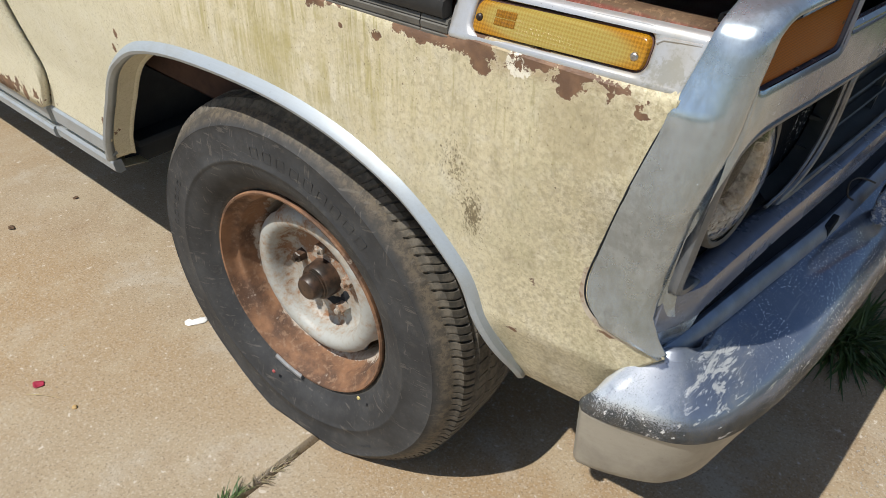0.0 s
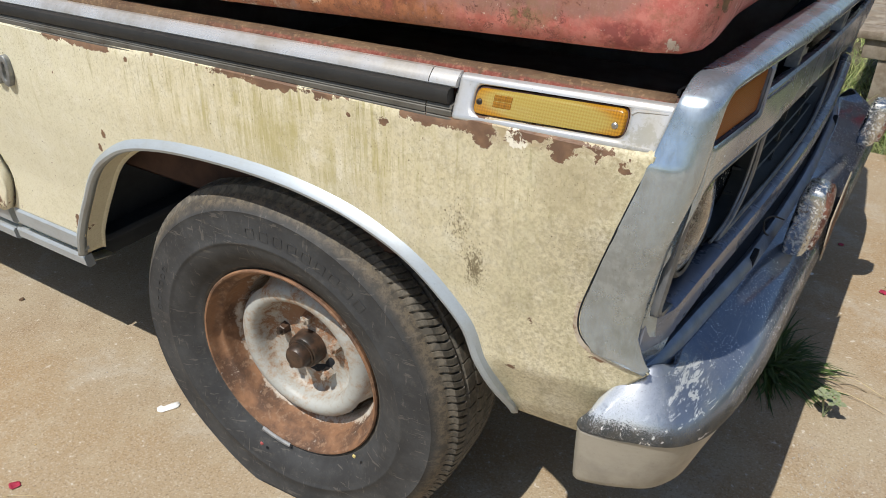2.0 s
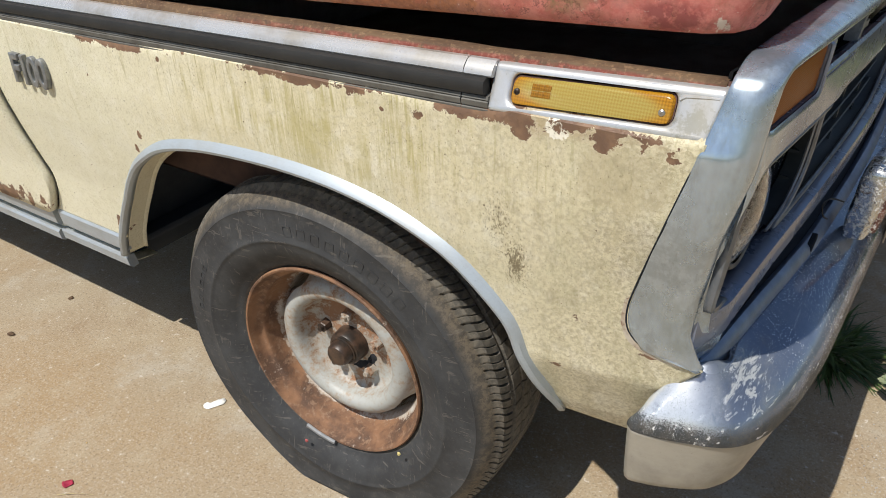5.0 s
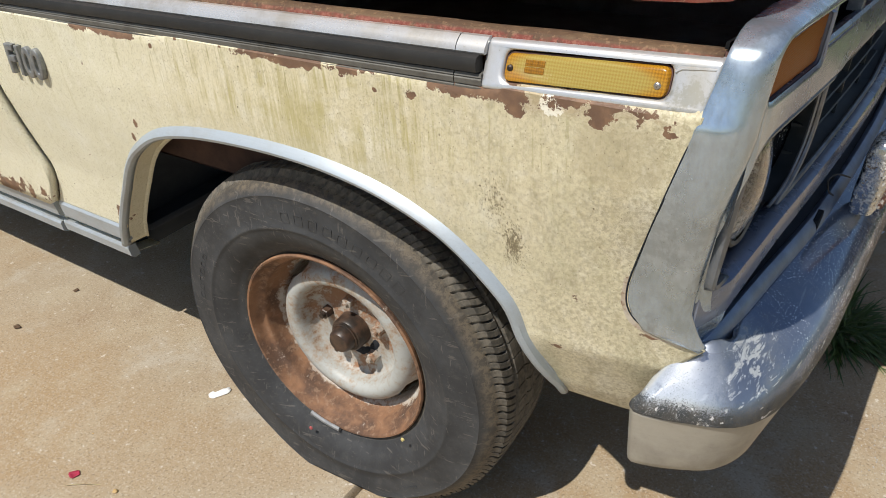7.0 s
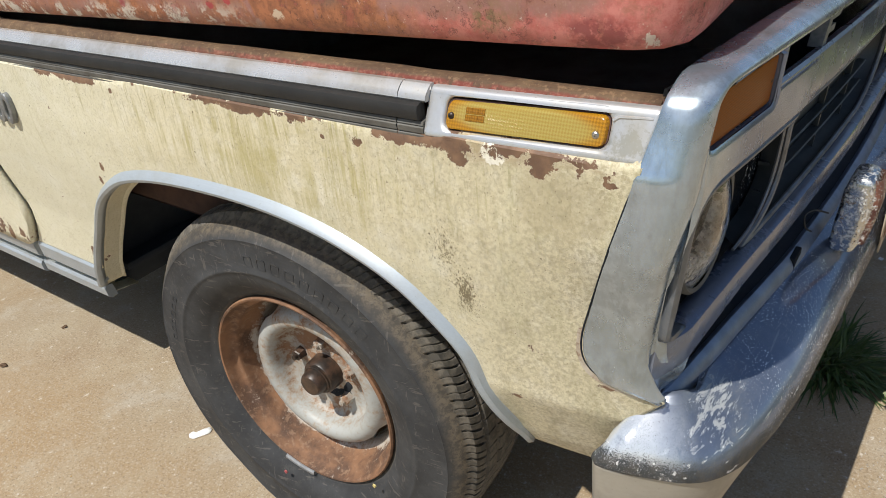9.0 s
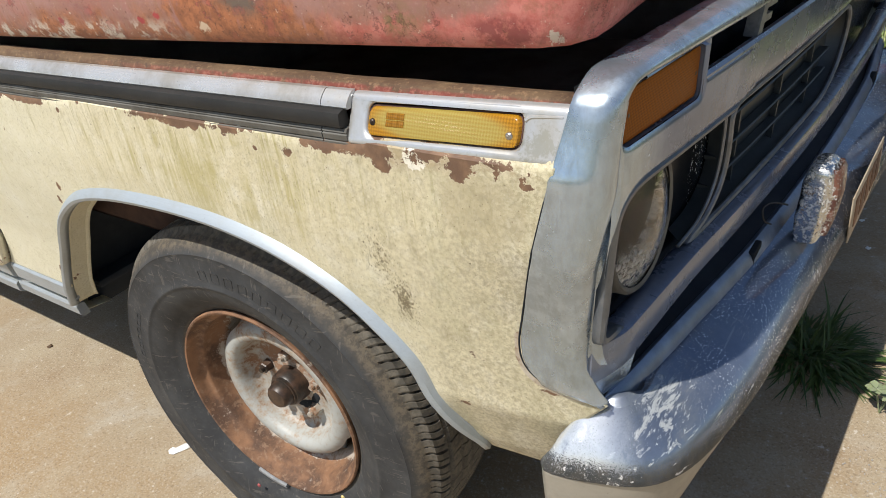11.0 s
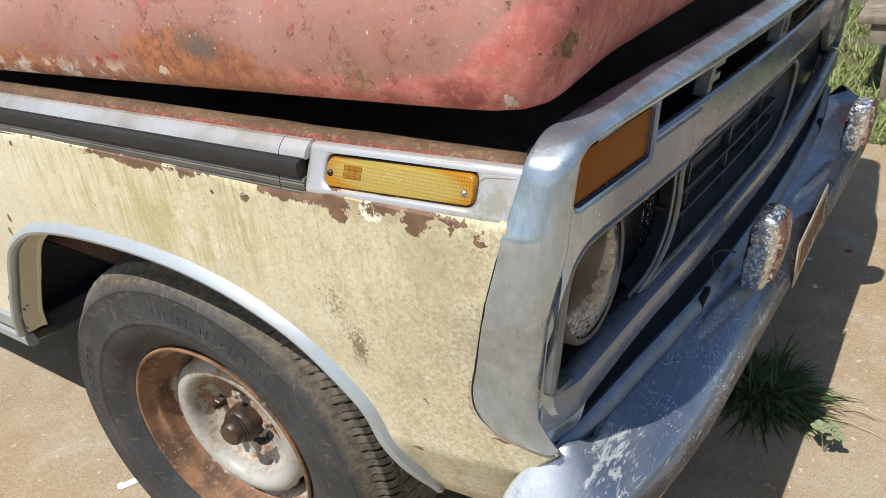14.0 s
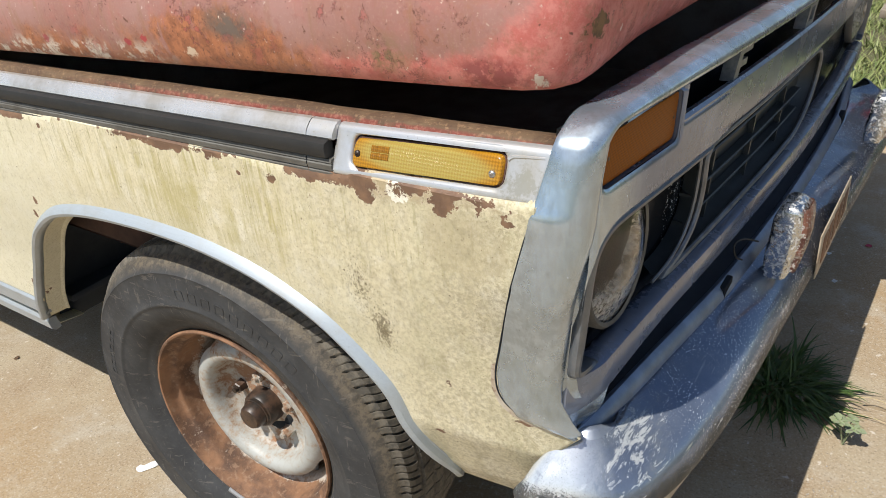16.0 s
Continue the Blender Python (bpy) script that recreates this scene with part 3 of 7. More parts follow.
def concrete(name):
    m = Mat(name, rough=0.9)
    broad, mid, fine = m.noise(0.9, 5), m.noise(5, 6, 0.6), m.noise(60, 6, 0.7)
    c = m.mix(m.step(broad, 0.38, 0.62), (0.325, 0.226, 0.124), (0.340, 0.272, 0.182))
    c = m.mix(m.math("MULTIPLY", m.step(mid, 0.46, 0.66), 0.55), c, (0.40, 0.335, 0.232))
    c = m.mix(m.math("MULTIPLY", m.step(m.noise(3.2, 8, 0.72), 0.52, 0.66), 0.6), c, (0.43, 0.39, 0.32))
    c = m.mix(m.math("MULTIPLY", m.step(m.noise(2.2, 6, 0.7), 0.56, 0.70), 0.5), c, (0.25, 0.165, 0.095))
    c = m.mix(m.math("MULTIPLY", m.step(m.noise(60, 8, 0.78), 0.48, 0.64), 0.45), c, (0.40, 0.335, 0.25))
    c = m.mix(m.math("MULTIPLY", m.step(m.noise(150, 6, 0.78), 0.48, 0.38), 0.62), c, (0.15, 0.11, 0.07))
    c = m.mix(m.math("MULTIPLY", m.step(m.noise(110, 3, 0.6), 0.69, 0.73), 0.4), c, (0.14, 0.10, 0.065))
    c = m.mix(m.math("MULTIPLY", m.step(m.noise(190, 6, 0.75), 0.52, 0.62), 0.62), c, (0.49, 0.43, 0.34))
    c = m.mix(m.math("MULTIPLY", m.step(m.noise(60, 2, 0.5), 0.70, 0.73), 0.8), c, (0.55, 0.49, 0.41))
    m.set("Base Color", c)
    m.bump(m.math("ADD", fine, m.math("MULTIPLY", m.noise(200, 4, 0.7), 0.8)), 0.5, 0.0018)
    return m.m


def simple(name, a, b, rough=0.7, scale=12, metal=0.0, relief=0.2, sheen=0.5):
    m = Mat(name, a, rough, metal)
    m.set("Specular IOR Level", sheen)
    n = m.noise(scale, 6, 0.65)
    m.set("Base Color", m.mix(m.step(n, 0.35, 0.68), a, b))
    m.bump(m.noise(scale * 8, 4), relief, 0.001)
    return m.m


def leafy(name, a, b):
    m = Mat(name, a, 0.5)
    n = m.node("NewGeometry").outputs["Random Per Island"]
    m.set("Base Color", m.mix(n, a, b))
    m.set("Subsurface Weight", 0.15)
    m.set("Subsurface Radius", (0.004, 0.008, 0.002))
    return m.m


WHEEL = (-0.024, 0.047, 0.311)
M_CREAM = cream_paint("cream_paint")
M_RED = red_paint("faded_red_paint")
M_RUST_TOP = rust_red("rust_red_primer")
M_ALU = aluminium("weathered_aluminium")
M_RAIL = aluminium("dull_shaded_aluminium", 0.50, 0.30)
M_ALU_FADE = aluminium("aluminium_shaded_inwards", 0.78, 1.0, (0.06, 0.15))
M_TRIM = bare_metal("bright_moulding", (0.43, 0.48, 0.52), 0.40, 0.38, (2, 60, 60), 0.40)
M_HOUSING = bare_metal("cast_housing", (0.61, 0.62, 0.63), 0.28, 0.55, (14, 14, 14), 0.70, 0.0, (0.38, 0.34, 0.26), ((0.626, 0.03, 0.945), (0.032, 0.1, 0.030)))
M_STRIP = bare_metal("strip_metal", (0.70, 0.69, 0.67), 0.22, 0.55, (1.2, 90, 90), 0.75)
M_TRIM_DULL = bare_metal("dull_moulding", (0.17, 0.165, 0.15), 0.55, 0.40, (1.5, 90, 90), 0.8, 0.0, (0.07, 0.06, 0.045))
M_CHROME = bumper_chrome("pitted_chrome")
M_LEDGE = simple("blue_grey_metal", (0.27, 0.335, 0.45), (0.20, 0.245, 0.32), 0.42, 20, 0.5)
M_GUARD = guard_chrome("flaking_chrome")
M_BUMPER_LOW = bare_metal("dull_beige_metal", (0.40, 0.375, 0.32), 0.42, 0.35, (3, 3, 9), 0.55, 0.0, (0.22, 0.20, 0.165))
M_BLACK_STRIP = rubber("strip_rubber", (0.013, 0.013, 0.013), (0.034, 0.032, 0.029), 0.5, 0.6)
M_TYRE = tyre_rubber("tyre_rubber", WHEEL)
M_RIM = rusty_wheel("rusted_rim", (0.50, 0.48, 0.44), 0.62, WHEEL, 0.0, 0.05)
M_DISC = rusty_wheel("grey_white_wheel_paint", (0.390, 0.400, 0.380), 0.35, WHEEL, 0.060)
M_RIM_DARK = simple("dark_rust", (0.055, 0.026, 0.020), (0.11, 0.05, 0.035), 0.8, 60)
M_HUB = simple("greasy_rust", (0.020, 0.015, 0.012), (0.085, 0.048, 0.030), 0.42, 40)
M_AMBER = amber_plastic("amber_lens", dusty=True)
M_AMBER_DEEP = amber_plastic("deep_amber_lens", (0.31, 0.092, 0.003), 420, 0.40, sheen=0.08, facing_front=True)
M_AMBER_MARK = amber_plastic("brown_amber_mark", (0.30, 0.135, 0.010), 460)
M_DARK = simple("dusty_bay_paint", (0.50, 0.47, 0.40), (0.38, 0.31, 0.25), 0.8, 8, sheen=0.2)
M_WELL = simple("dirty_undercoat", (0.040, 0.047, 0.057), (0.055, 0.061, 0.070), 0.9, 9, sheen=0.1)
M_APRON = simple("brown_apron", (0.085, 0.050, 0.038), (0.045, 0.030, 0.026), 0.9, 9, sheen=0.1)
M_GRILLE = simple("grey_grille_plastic", (0.028, 0.034, 0.036), (0.046, 0.052, 0.054), 0.42, 20)
M_GREY_LETTER = simple("grey_letter_metal", (0.20, 0.21, 0.22), (0.32, 0.33, 0.33), 0.45, 60, 0.6)
M_CONCRETE = concrete("stained_concrete")
M_SOIL = simple("grassy_soil", (0.10, 0.085, 0.05), (0.12, 0.14, 0.05), 0.95, 3, 0.0, 0.6)
M_GAP = simple("black_gap", (0.020, 0.023, 0.028), (0.034, 0.036, 0.040), 0.9, 30, sheen=0.05)


# ---- mesh helpers ----
def part(name, bm, material, parent, label="", sharp=38):
    bmesh.ops.remove_doubles(bm, verts=bm.verts, dist=1e-6)
    bmesh.ops.recalc_face_normals(bm, faces=bm.faces)
    me = bpy.data.meshes.new(name)
    bm.to_mesh(me)
    bm.free()
    me.polygons.foreach_set("use_smooth", [True] * len(me.polygons))
    me.set_sharp_from_angle(angle=radians(sharp))
    me.materials.append(material)
    ob = new(name, me)
    if parent:
        ob.parent = parent
    if label:
        ob["label"] = label
    return ob


def thick(ob, depth, offset=0.0, bevel=0.0):
    mod = ob.modifiers.new("thickness", "SOLIDIFY")
    mod.thickness, mod.offset = depth, offset
    if bevel:
        bv = ob.modifiers.new("edge", "BEVEL")
        bv.width, bv.segments, bv.limit_method = bevel, 2, "ANGLE"
    return ob


def grid(bm, rows, close_u=False, close_v=False):
    """Quads between rows of points."""
    vs = [[bm.verts.new(p) for p in row] for row in rows]
    nu, nv = len(vs), len(vs[0])
    for i in range(nu if close_u else nu - 1):
        for j in range(nv if close_v else nv - 1):
            a, b = vs[i], vs[(i + 1) % nu]
            bm.faces.new((a[j], a[(j + 1) % nv], b[(j + 1) % nv], b[j]))
    return vs


def cap(bm, loop):
    bm.faces.new(loop)


def box(bm, lo, hi, bevel=0.0, m=None):
    made = bmesh.ops.create_cube(bm, size=1.0)["verts"]
    for v in made:
        v.co = Vector([(a + b) / 2 + c * (b - a) for a, b, c in zip(lo, hi, v.co)])
    if bevel:
        edges = {e for v in made for e in v.link_edges}
        made = bmesh.ops.bevel(bm, geom=list(edges), offset=bevel, segments=2, profile=0.5, affect="EDGES")["verts"]
        made = list({v for v in made})
    if m is not None:
        bmesh.ops.transform(bm, matrix=m, verts=made)
    return made


def tube(bm, points, radius, sides=8, closed=False, ref=None):
    """A round bar along points; ref is a direction that the bar never takes."""
    points = [Vector(p) for p in points]
    rows, n = [], len(points)
    for i, p in enumerate(points):
        a = points[(i - 1) % n] if (closed or i) else p
        b = points[(i + 1) % n] if (closed or i < n - 1) else p
        d = (b - a).normalized()
        side = d.cross(ref or (Vector((0, 0, 1)) if abs(d.z) < 0.9 else Vector((1, 0, 0)))).normalized()
        up = side.cross(d)
        r = radius(i / (n - 1)) if callable(radius) else radius
        rows.append([p + r * (math.cos(t) * side + math.sin(t) * up) for t in (2 * math.pi * k / sides for k in range(sides))])
    vs = grid(bm, rows, closed, True)
    if not closed:
        cap(bm, vs[0]), cap(bm, vs[-1])


def lathe(bm, profile, centre, n=64, start=0.0):
    """Turns (radius, y) points about the wheel's axis, which lies along y."""
    rows = []
    for k in range(n):
        a = start + 2 * math.pi * k / n
        rows.append([Vector((centre[0] + r * math.cos(a), centre[1] + y, centre[2] + r * math.sin(a))) for r, y in profile])
    return grid(bm, rows, True, False)


def lerp(table, x):
    """Straight steps through (x, value) pairs."""
    xs, ys = zip(*table)
    return float(np.interp(x, xs, ys))


def curve(points, n):
    """n points spaced evenly on a smooth line through the given ones."""
    pts = [Vector(p) for p in points]
    fine = []
    for i in range(len(pts) - 1):
        p0, p1, p2, p3 = pts[max(i - 1, 0)], pts[i], pts[i + 1], pts[min(i + 2, len(pts) - 1)]
        for k in range(20):
            t = k / 20
            fine.append(0.5 * ((2 * p1) + (p2 - p0) * t + (2 * p0 - 5 * p1 + 4 * p2 - p3) * t * t + (3 * p1 - p0 - 3 * p2 + p3) * t ** 3))
    fine.append(pts[-1])
    dist = np.r_[0, np.cumsum([(b - a).length for a, b in zip(fine, fine[1:])])]
    arr = np.array(fine)
    out = []
    for d in np.linspace(0, dist[-1], n):
        out.append(Vector([float(np.interp(d, dist, arr[:, k])) for k in range(arr.shape[1])]))
    return out


def rounded(corners, radius, each=5):
    """A loop with rounded corners from (u, v) corners."""
    out, n = [], len(corners)
    for i in range(n):
        p, a, b = (Vector(corners[k % n]) for k in (i, i - 1, i + 1))
        da, db = (a - p).normalized(), (b - p).normalized()
        ang = da.angle(db)
        cut = min(radius / math.tan(ang / 2), 0.49 * min((a - p).length, (b - p).length))
        s, e = p + da * cut, p + db * cut
        for k in range(each):
            t = k / (each - 1)
            out.append((1 - t) ** 2 * s + 2 * t * (1 - t) * p + t * t * e)
    return out


# ---- ground ----
GROUND = -0.020


def settle(ob, x, y):
    """Lay a thing built on the zero plane down on the concrete, about (x, y)."""
    ob.location = (0.016 * (x - 0.88), 0.016 * (y + 0.70), GROUND)
    return ob


def slab(name, x0, x1, y0, y1, parent):
    """A concrete panel with worn edges."""
    bm = bmesh.new()
    nx, ny = max(2, int((x1 - x0) / 0.25)), max(2, int((y1 - y0) / 0.25))
    xs, ys = np.linspace(x0, x1, nx + 1), np.linspace(y0, y1, ny + 1)
    edge = 0.006
    xs = [x0, x0 + edge, *xs[1:-1], x1 - edge, x1]
    ys = [y0, y0 + edge, *ys[1:-1], y1 - edge, y1]
    rows = []
    for x in xs:
        row = []
        for y in ys:
            low = GROUND - (0.008 if x in (x0, x1) or y in (y0, y1) else 0.0)
            jx = 0.003 * noise.noise((x * 9, y * 9, 1)) if x in (x0, x1) else 0
            jy = 0.003 * noise.noise((x * 9, y * 9, 5)) if y in (y0, y1) else 0
            row.append(Vector((x + jx, y + jy, low)))
        rows.append(row)
    vs = grid(bm, rows)
    ring = [r[0] for r in vs] + vs[-1][1:] + [r[-1] for r in reversed(vs[:-1])] + list(reversed(vs[0][1:-1]))
    low = [bm.verts.new((v.co.x, v.co.y, GROUND - 0.10)) for v in ring]
    n = len(ring)
    for i in range(n):
        bm.faces.new((ring[i], ring[(i + 1) % n], low[(i + 1) % n], low[i]))
    return part(name, bm, M_CONCRETE, parent)


bm = bmesh.new()
grid(bm, [[Vector((x, y, GROUND - 0.05)) for y in (-400, -30, -8, 0, 8, 30, 400)] for x in (-400, -30, -8, 0, 8, 30, 400)])
ground = tagged(part("ground", bm, M_SOIL, None), "flat grassy soil round the driveway", "ground", kind="structure")
driveway = tagged(new("driveway"), "tan weathered concrete driveway in panels with dirty joints", "driveway", kind="structure")
JX, JY, FAR = 0.0215, 1.068, 2.836
for x0, x1 in ((-6.0, -3.0), (-3.0, JX), (JX, 3.0), (3.0, 6.0)):
    for y0, y1 in ((-5.0, -2.0), (-2.0, JY), (JY, FAR)):
        slab("concrete_panel", x0 + 0.005, x1 - 0.005, y0 + 0.005, y1 - 0.005, driveway)

# ---- the truck ----
truck = tagged(new("pickup_truck"), "old rusty cream pickup truck, faded red hood ajar, pitted bumper", "truck")
DIP, BOW, RAKE, MID = 0.05, 0.045, 0.085, 1.03    # the body's lean, the front's bow and rake, its middle


def front_x(y, z):
    return 0.663 + RAKE * (z - 0.585) + BOW * (1 - ((y - MID) / MID) ** 2)


def F(y, z, off=0.0):
    """A point on the truck's bowed front."""
    return Vector((front_x(y, z) + off, y, z - DIP * y))


SIDE = [(0.33, 0.05), (0.36, 0.040), (0.44, 0.026), (0.56, 0.022), (0.64, 0.012), (0.72, 0.003), (0.80, -0.001), (0.88, 0.0), (0.9195, 0.0), (0.9225, 0.007), (0.930, 0.012), (0.99, 0.014)]
RISE, RISE_AT = 0.014, 0.33    # the side mouldings climb slightly towards the front


def rise(x):
    return RISE * (x - RISE_AT)


def side_y(x, z):
    """The body's side: bellied, drawn in towards the front and at the lower front corner."""
    climb = rise(x) + (0.020 * (x - 0.376) + 0.0005 if x > 0.376 else 0.0)
    y = lerp(SIDE, z - climb * min(1.0, max(0.0, (z - 0.82) / 0.06)))
    if x > 0.36:
        y += 0.030 * ((x - 0.36) / 0.28) ** 1.6 * min(1.0, max(0.0, (0.825 - z) / 0.11))
    fold = 0.543 + 0.03 * (x - 0.45)
    if x > 0.40 and z < fold:
        y += 0.35 * (fold - z) * min(1.0, (x - 0.40) / 0.05)
    return y


ARCH = [(-0.612, 0.385), (-0.60, 0.41), (-0.556, 0.49), (-0.506, 0.565), (-0.453, 0.63), (-0.402, 0.673), (-0.325, 0.7155), (-0.234, 0.7385), (-0.13, 0.750), (0.0, 0.754), (0.116, 0.7465),
        (0.221, 0.724), (0.312, 0.681), (0.388, 0.606), (0.412, 0.545), (0.434, 0.484), (0.451, 0.432), (0.457, 0.406)]
ARCH_LINE = [(p.x, p.y) for p in curve([(x, z, 0) for x, z in ARCH], 120)]
BEZEL_EDGE = [(0.650, 0.945), (0.643, 0.915), (0.6285, 0.8666), (0.6137, 0.8169), (0.600, 0.775), (0.5785, 0.705), (0.5715, 0.668), (0.574, 0.640), (0.587, 0.620), (0.610, 0.607), (0.64, 0.600), (0.67, 0.594)]
BEZEL_LINE = [(p.x, p.y) for p in curve([(x, z, 0) for x, z in BEZEL_EDGE], 60)]
DOOR_GAP = [(-0.90, 0.92), (-0.885, 0.86), (-0.862, 0.76), (-0.838, 0.657), (-0.812, 0.575), (-0.800, 0.545), (-0.803, 0.515), (-0.822, 0.47), (-0.845, 0.435)]
DOOR_LINE = [(p.x, p.y) for p in curve([(x, z, 0) for x, z in DOOR_GAP], 50)]


def inside(p, poly):
    x, z = p
    hit = False
    for (x0, z0), (x1, z1) in zip(poly, poly[1:] + poly[:1]):
        if (z0 > z) != (z1 > z) and x < (x1 - x0) * (z - z0) / (z1 - z0) + x0:
            hit = not hit
    return hit


def nearest(p, line):
    best, at = 9.0, p
    px, pz = p
    for (x0, z0), (x1, z1) in zip(line, line[1:]):
        dx, dz = x1 - x0, z1 - z0
        t = max(0.0, min(1.0, ((px - x0) * dx + (pz - z0) * dz) / (dx * dx + dz * dz + 1e-12)))
        qx, qz = x0 + t * dx, z0 + t * dz
        d = math.hypot(px - qx, pz - qz)
        if d < best:
            best, at = d, (qx, qz)
    return best, at


def panel(bm, xs, zs, holes, y_of):
    """A sheet over an x-z grid with openings: (closed outline, its visible edge line)."""
    cut, place = {}, {}
    for i, x in enumerate(xs):
        for j, z in enumerate(zs):
            cut[i, j], place[i, j] = False, (x, z)
            for poly, line in holes:
                if inside((x, z), poly):
                    cut[i, j] = True
    step = max(xs[1] - xs[0], zs[1] - zs[0]) * 1.45
    for key, p in list(place.items()):
        if cut[key]:
            d, at = min((nearest(p, line) for _, line in holes), key=lambda r: r[0])
            place[key] = at if d < step else None
    verts = {}
    for i in range(len(xs) - 1):
        for j in range(len(zs) - 1):
            keys = [(i, j), (i + 1, j), (i + 1, j + 1), (i, j + 1)]
            if any(place[k] is None for k in keys) or all(cut[k] for k in keys):
                continue
            quad = []
            for k in keys:
                if k not in verts:
                    x, z = place[k]
                    verts[k] = bm.verts.new((x, y_of(x, z), z))
                quad.append(verts[k])
            if len({tuple(round(c, 5) for c in v.co) for v in quad}) > 2:
                try:
                    bm.faces.new(quad)
                except ValueError:
                    pass


ARCH_HOLE = ARCH_LINE + [(0.52, 0.30), (-0.64, 0.30)]
BEZEL_HOLE = BEZEL_LINE + [(0.75, 0.594), (0.75, 0.97), (0.655, 0.97)]
DOOR_HOLE = DOOR_LINE + [(-0.845, 0.30), (-1.3, 0.30), (-1.3, 0.99), (-0.90, 0.99)]
BOTTOM_FRONT = [(0.43, 0.408), (0.60, 0.393), (0.70, 0.39)]

bm = bmesh.new()
panel(bm, [float(v) for v in np.linspace(-0.92, 0.70, 163)], [float(v) for v in np.linspace(0.38, 0.932, 57)],
      [(ARCH_HOLE, ARCH_LINE), (BEZEL_HOLE, BEZEL_LINE), (DOOR_HOLE, DOOR_LINE),
       ([(-0.95, 0.445), (-0.575, 0.445), (-0.575, 0.3), (-0.95, 0.3)], [(-0.95, 0.445), (-0.575, 0.445)]),
       (BOTTOM_FRONT + [(0.75, 0.3), (0.43, 0.3)], BOTTOM_FRONT),
       ([(0.668, 0.592), (0.612, 0.53), (0.612, 0.30), (0.80, 0.30), (0.80, 0.592)], [(0.668, 0.592), (0.612, 0.53), (0.612, 0.30)])], side_y)
fender = part("fender", bm, M_CREAM, truck, "cream front fender, algae-streaked, paint chipped to primer")
thick(fender, 0.003, 1.0)

# turned-in flange of the wheel opening
bm = bmesh.new()
rows = []
for x, z in ARCH_LINE:
    y = side_y(x, z)
    nx, nz = x + 0.06, z - 0.36
    ln = math.hypot(nx, nz)
    rows.append([Vector((x, y, z)), Vector((x, y + 0.010, z)), Vector((x + 0.003 * -nx / ln, y + 0.040, z - 0.003 * nz / ln)), Vector((x + 0.010 * -nx / ln, y + 0.045, z - 0.010 * nz / ln))])
grid(bm, rows)
thick(part("arch_flange", bm, M_CREAM, fender), 0.002)

# bright moulding round the wheel opening
bm = bmesh.new()
rows = []
for i, (x, z) in enumerate(ARCH_LINE):
    a, b = ARCH_LINE[max(i - 1, 0)], ARCH_LINE[min(i + 1, len(ARCH_LINE) - 1)]
    tx, tz = b[0] - a[0], b[1] - a[1]
    ln = math.hypot(tx, tz)
    ox, oz = -tz / ln, tx / ln          # away from the wheel
    y = side_y(x, z)
    w = 0.021 - 0.013 * max(0.0, (i - 96) / 23) - 0.005 * max(0.0, (14 - i) / 14)
    rows.append([Vector((x + ox * d, y + e, z + oz * d)) for d, e in ((-0.002, 0.003), (-0.0035, -0.008), (-0.001, -0.0145), (0.004, -0.0165), (0.010, -0.0125), (w - 0.002, -0.001), (w, 0.001))])
grid(bm, rows)
thick(part("arch_moulding", bm, M_TRIM, fender, "bright moulding round the wheel opening"), 0.001)

# fender's rolled top edge, down into the bay
bm = bmesh.new()
rows = []
for x in np.linspace(-2.2, 0.648, 60):
    t = 0.004 * max(0.0, (x - 0.30) / 0.35) ** 1.5
    b = 0.002 * noise.noise((x * 12, 0, 3))
    rows.append([Vector((x, y + t, z + b + 0.010 * (x - 0.45))) for y, z in ((0.027, 0.93), (0.0275, 0.968), (0.0285, 0.9765), (0.032, 0.9815), (0.039, 0.9835), (0.050, 0.9825), (0.056, 0.977), (0.058, 0.960), (0.075, 0.93), (0.09, 0.92))])
grid(bm, rows)
thick(part("fender_top_edge", bm, M_RUST_TOP, fender, "rusted red upper edge of the fender"), 0.002, 0.0)

# door and rocker
bm = bmesh.new()
panel(bm, [float(v) for v in np.linspace(-2.2, -0.78, 72)], [float(v) for v in np.linspace(0.44, 0.92, 25)],
      [([(x - 0.007, z) for x, z in DOOR_LINE] + [(-0.80, 0.40), (-0.5, 0.40), (-0.5, 0.99), (-0.90, 0.99)], [(x - 0.007, z) for x, z in DOOR_LINE])], side_y)
door = part("door", bm, M_CREAM, truck, "cream door with rust along its lower edge")
thick(door, 0.02, 1.0)
bm = bmesh.new()
grid(bm, [[Vector((x + dx, side_y(x, z) + 0.018, z)) for dx in (-0.03, 0.03)] for x, z in DOOR_LINE])
part("door_jamb", bm, M_GAP, door)


def rail(name, section, x0, x1, material, parent, label="", n=24, climb=lambda x: 0.0):
    """A strip of one section along the side."""
    bm = bmesh.new()
    vs = grid(bm, [[Vector((x, y, z + climb(x))) for y, z in section] for x in np.linspace(x0, x1, n)], False, True)
    cap(bm, vs[0]), cap(bm, vs[-1])
    return part(name, bm, material, parent, label, 28)


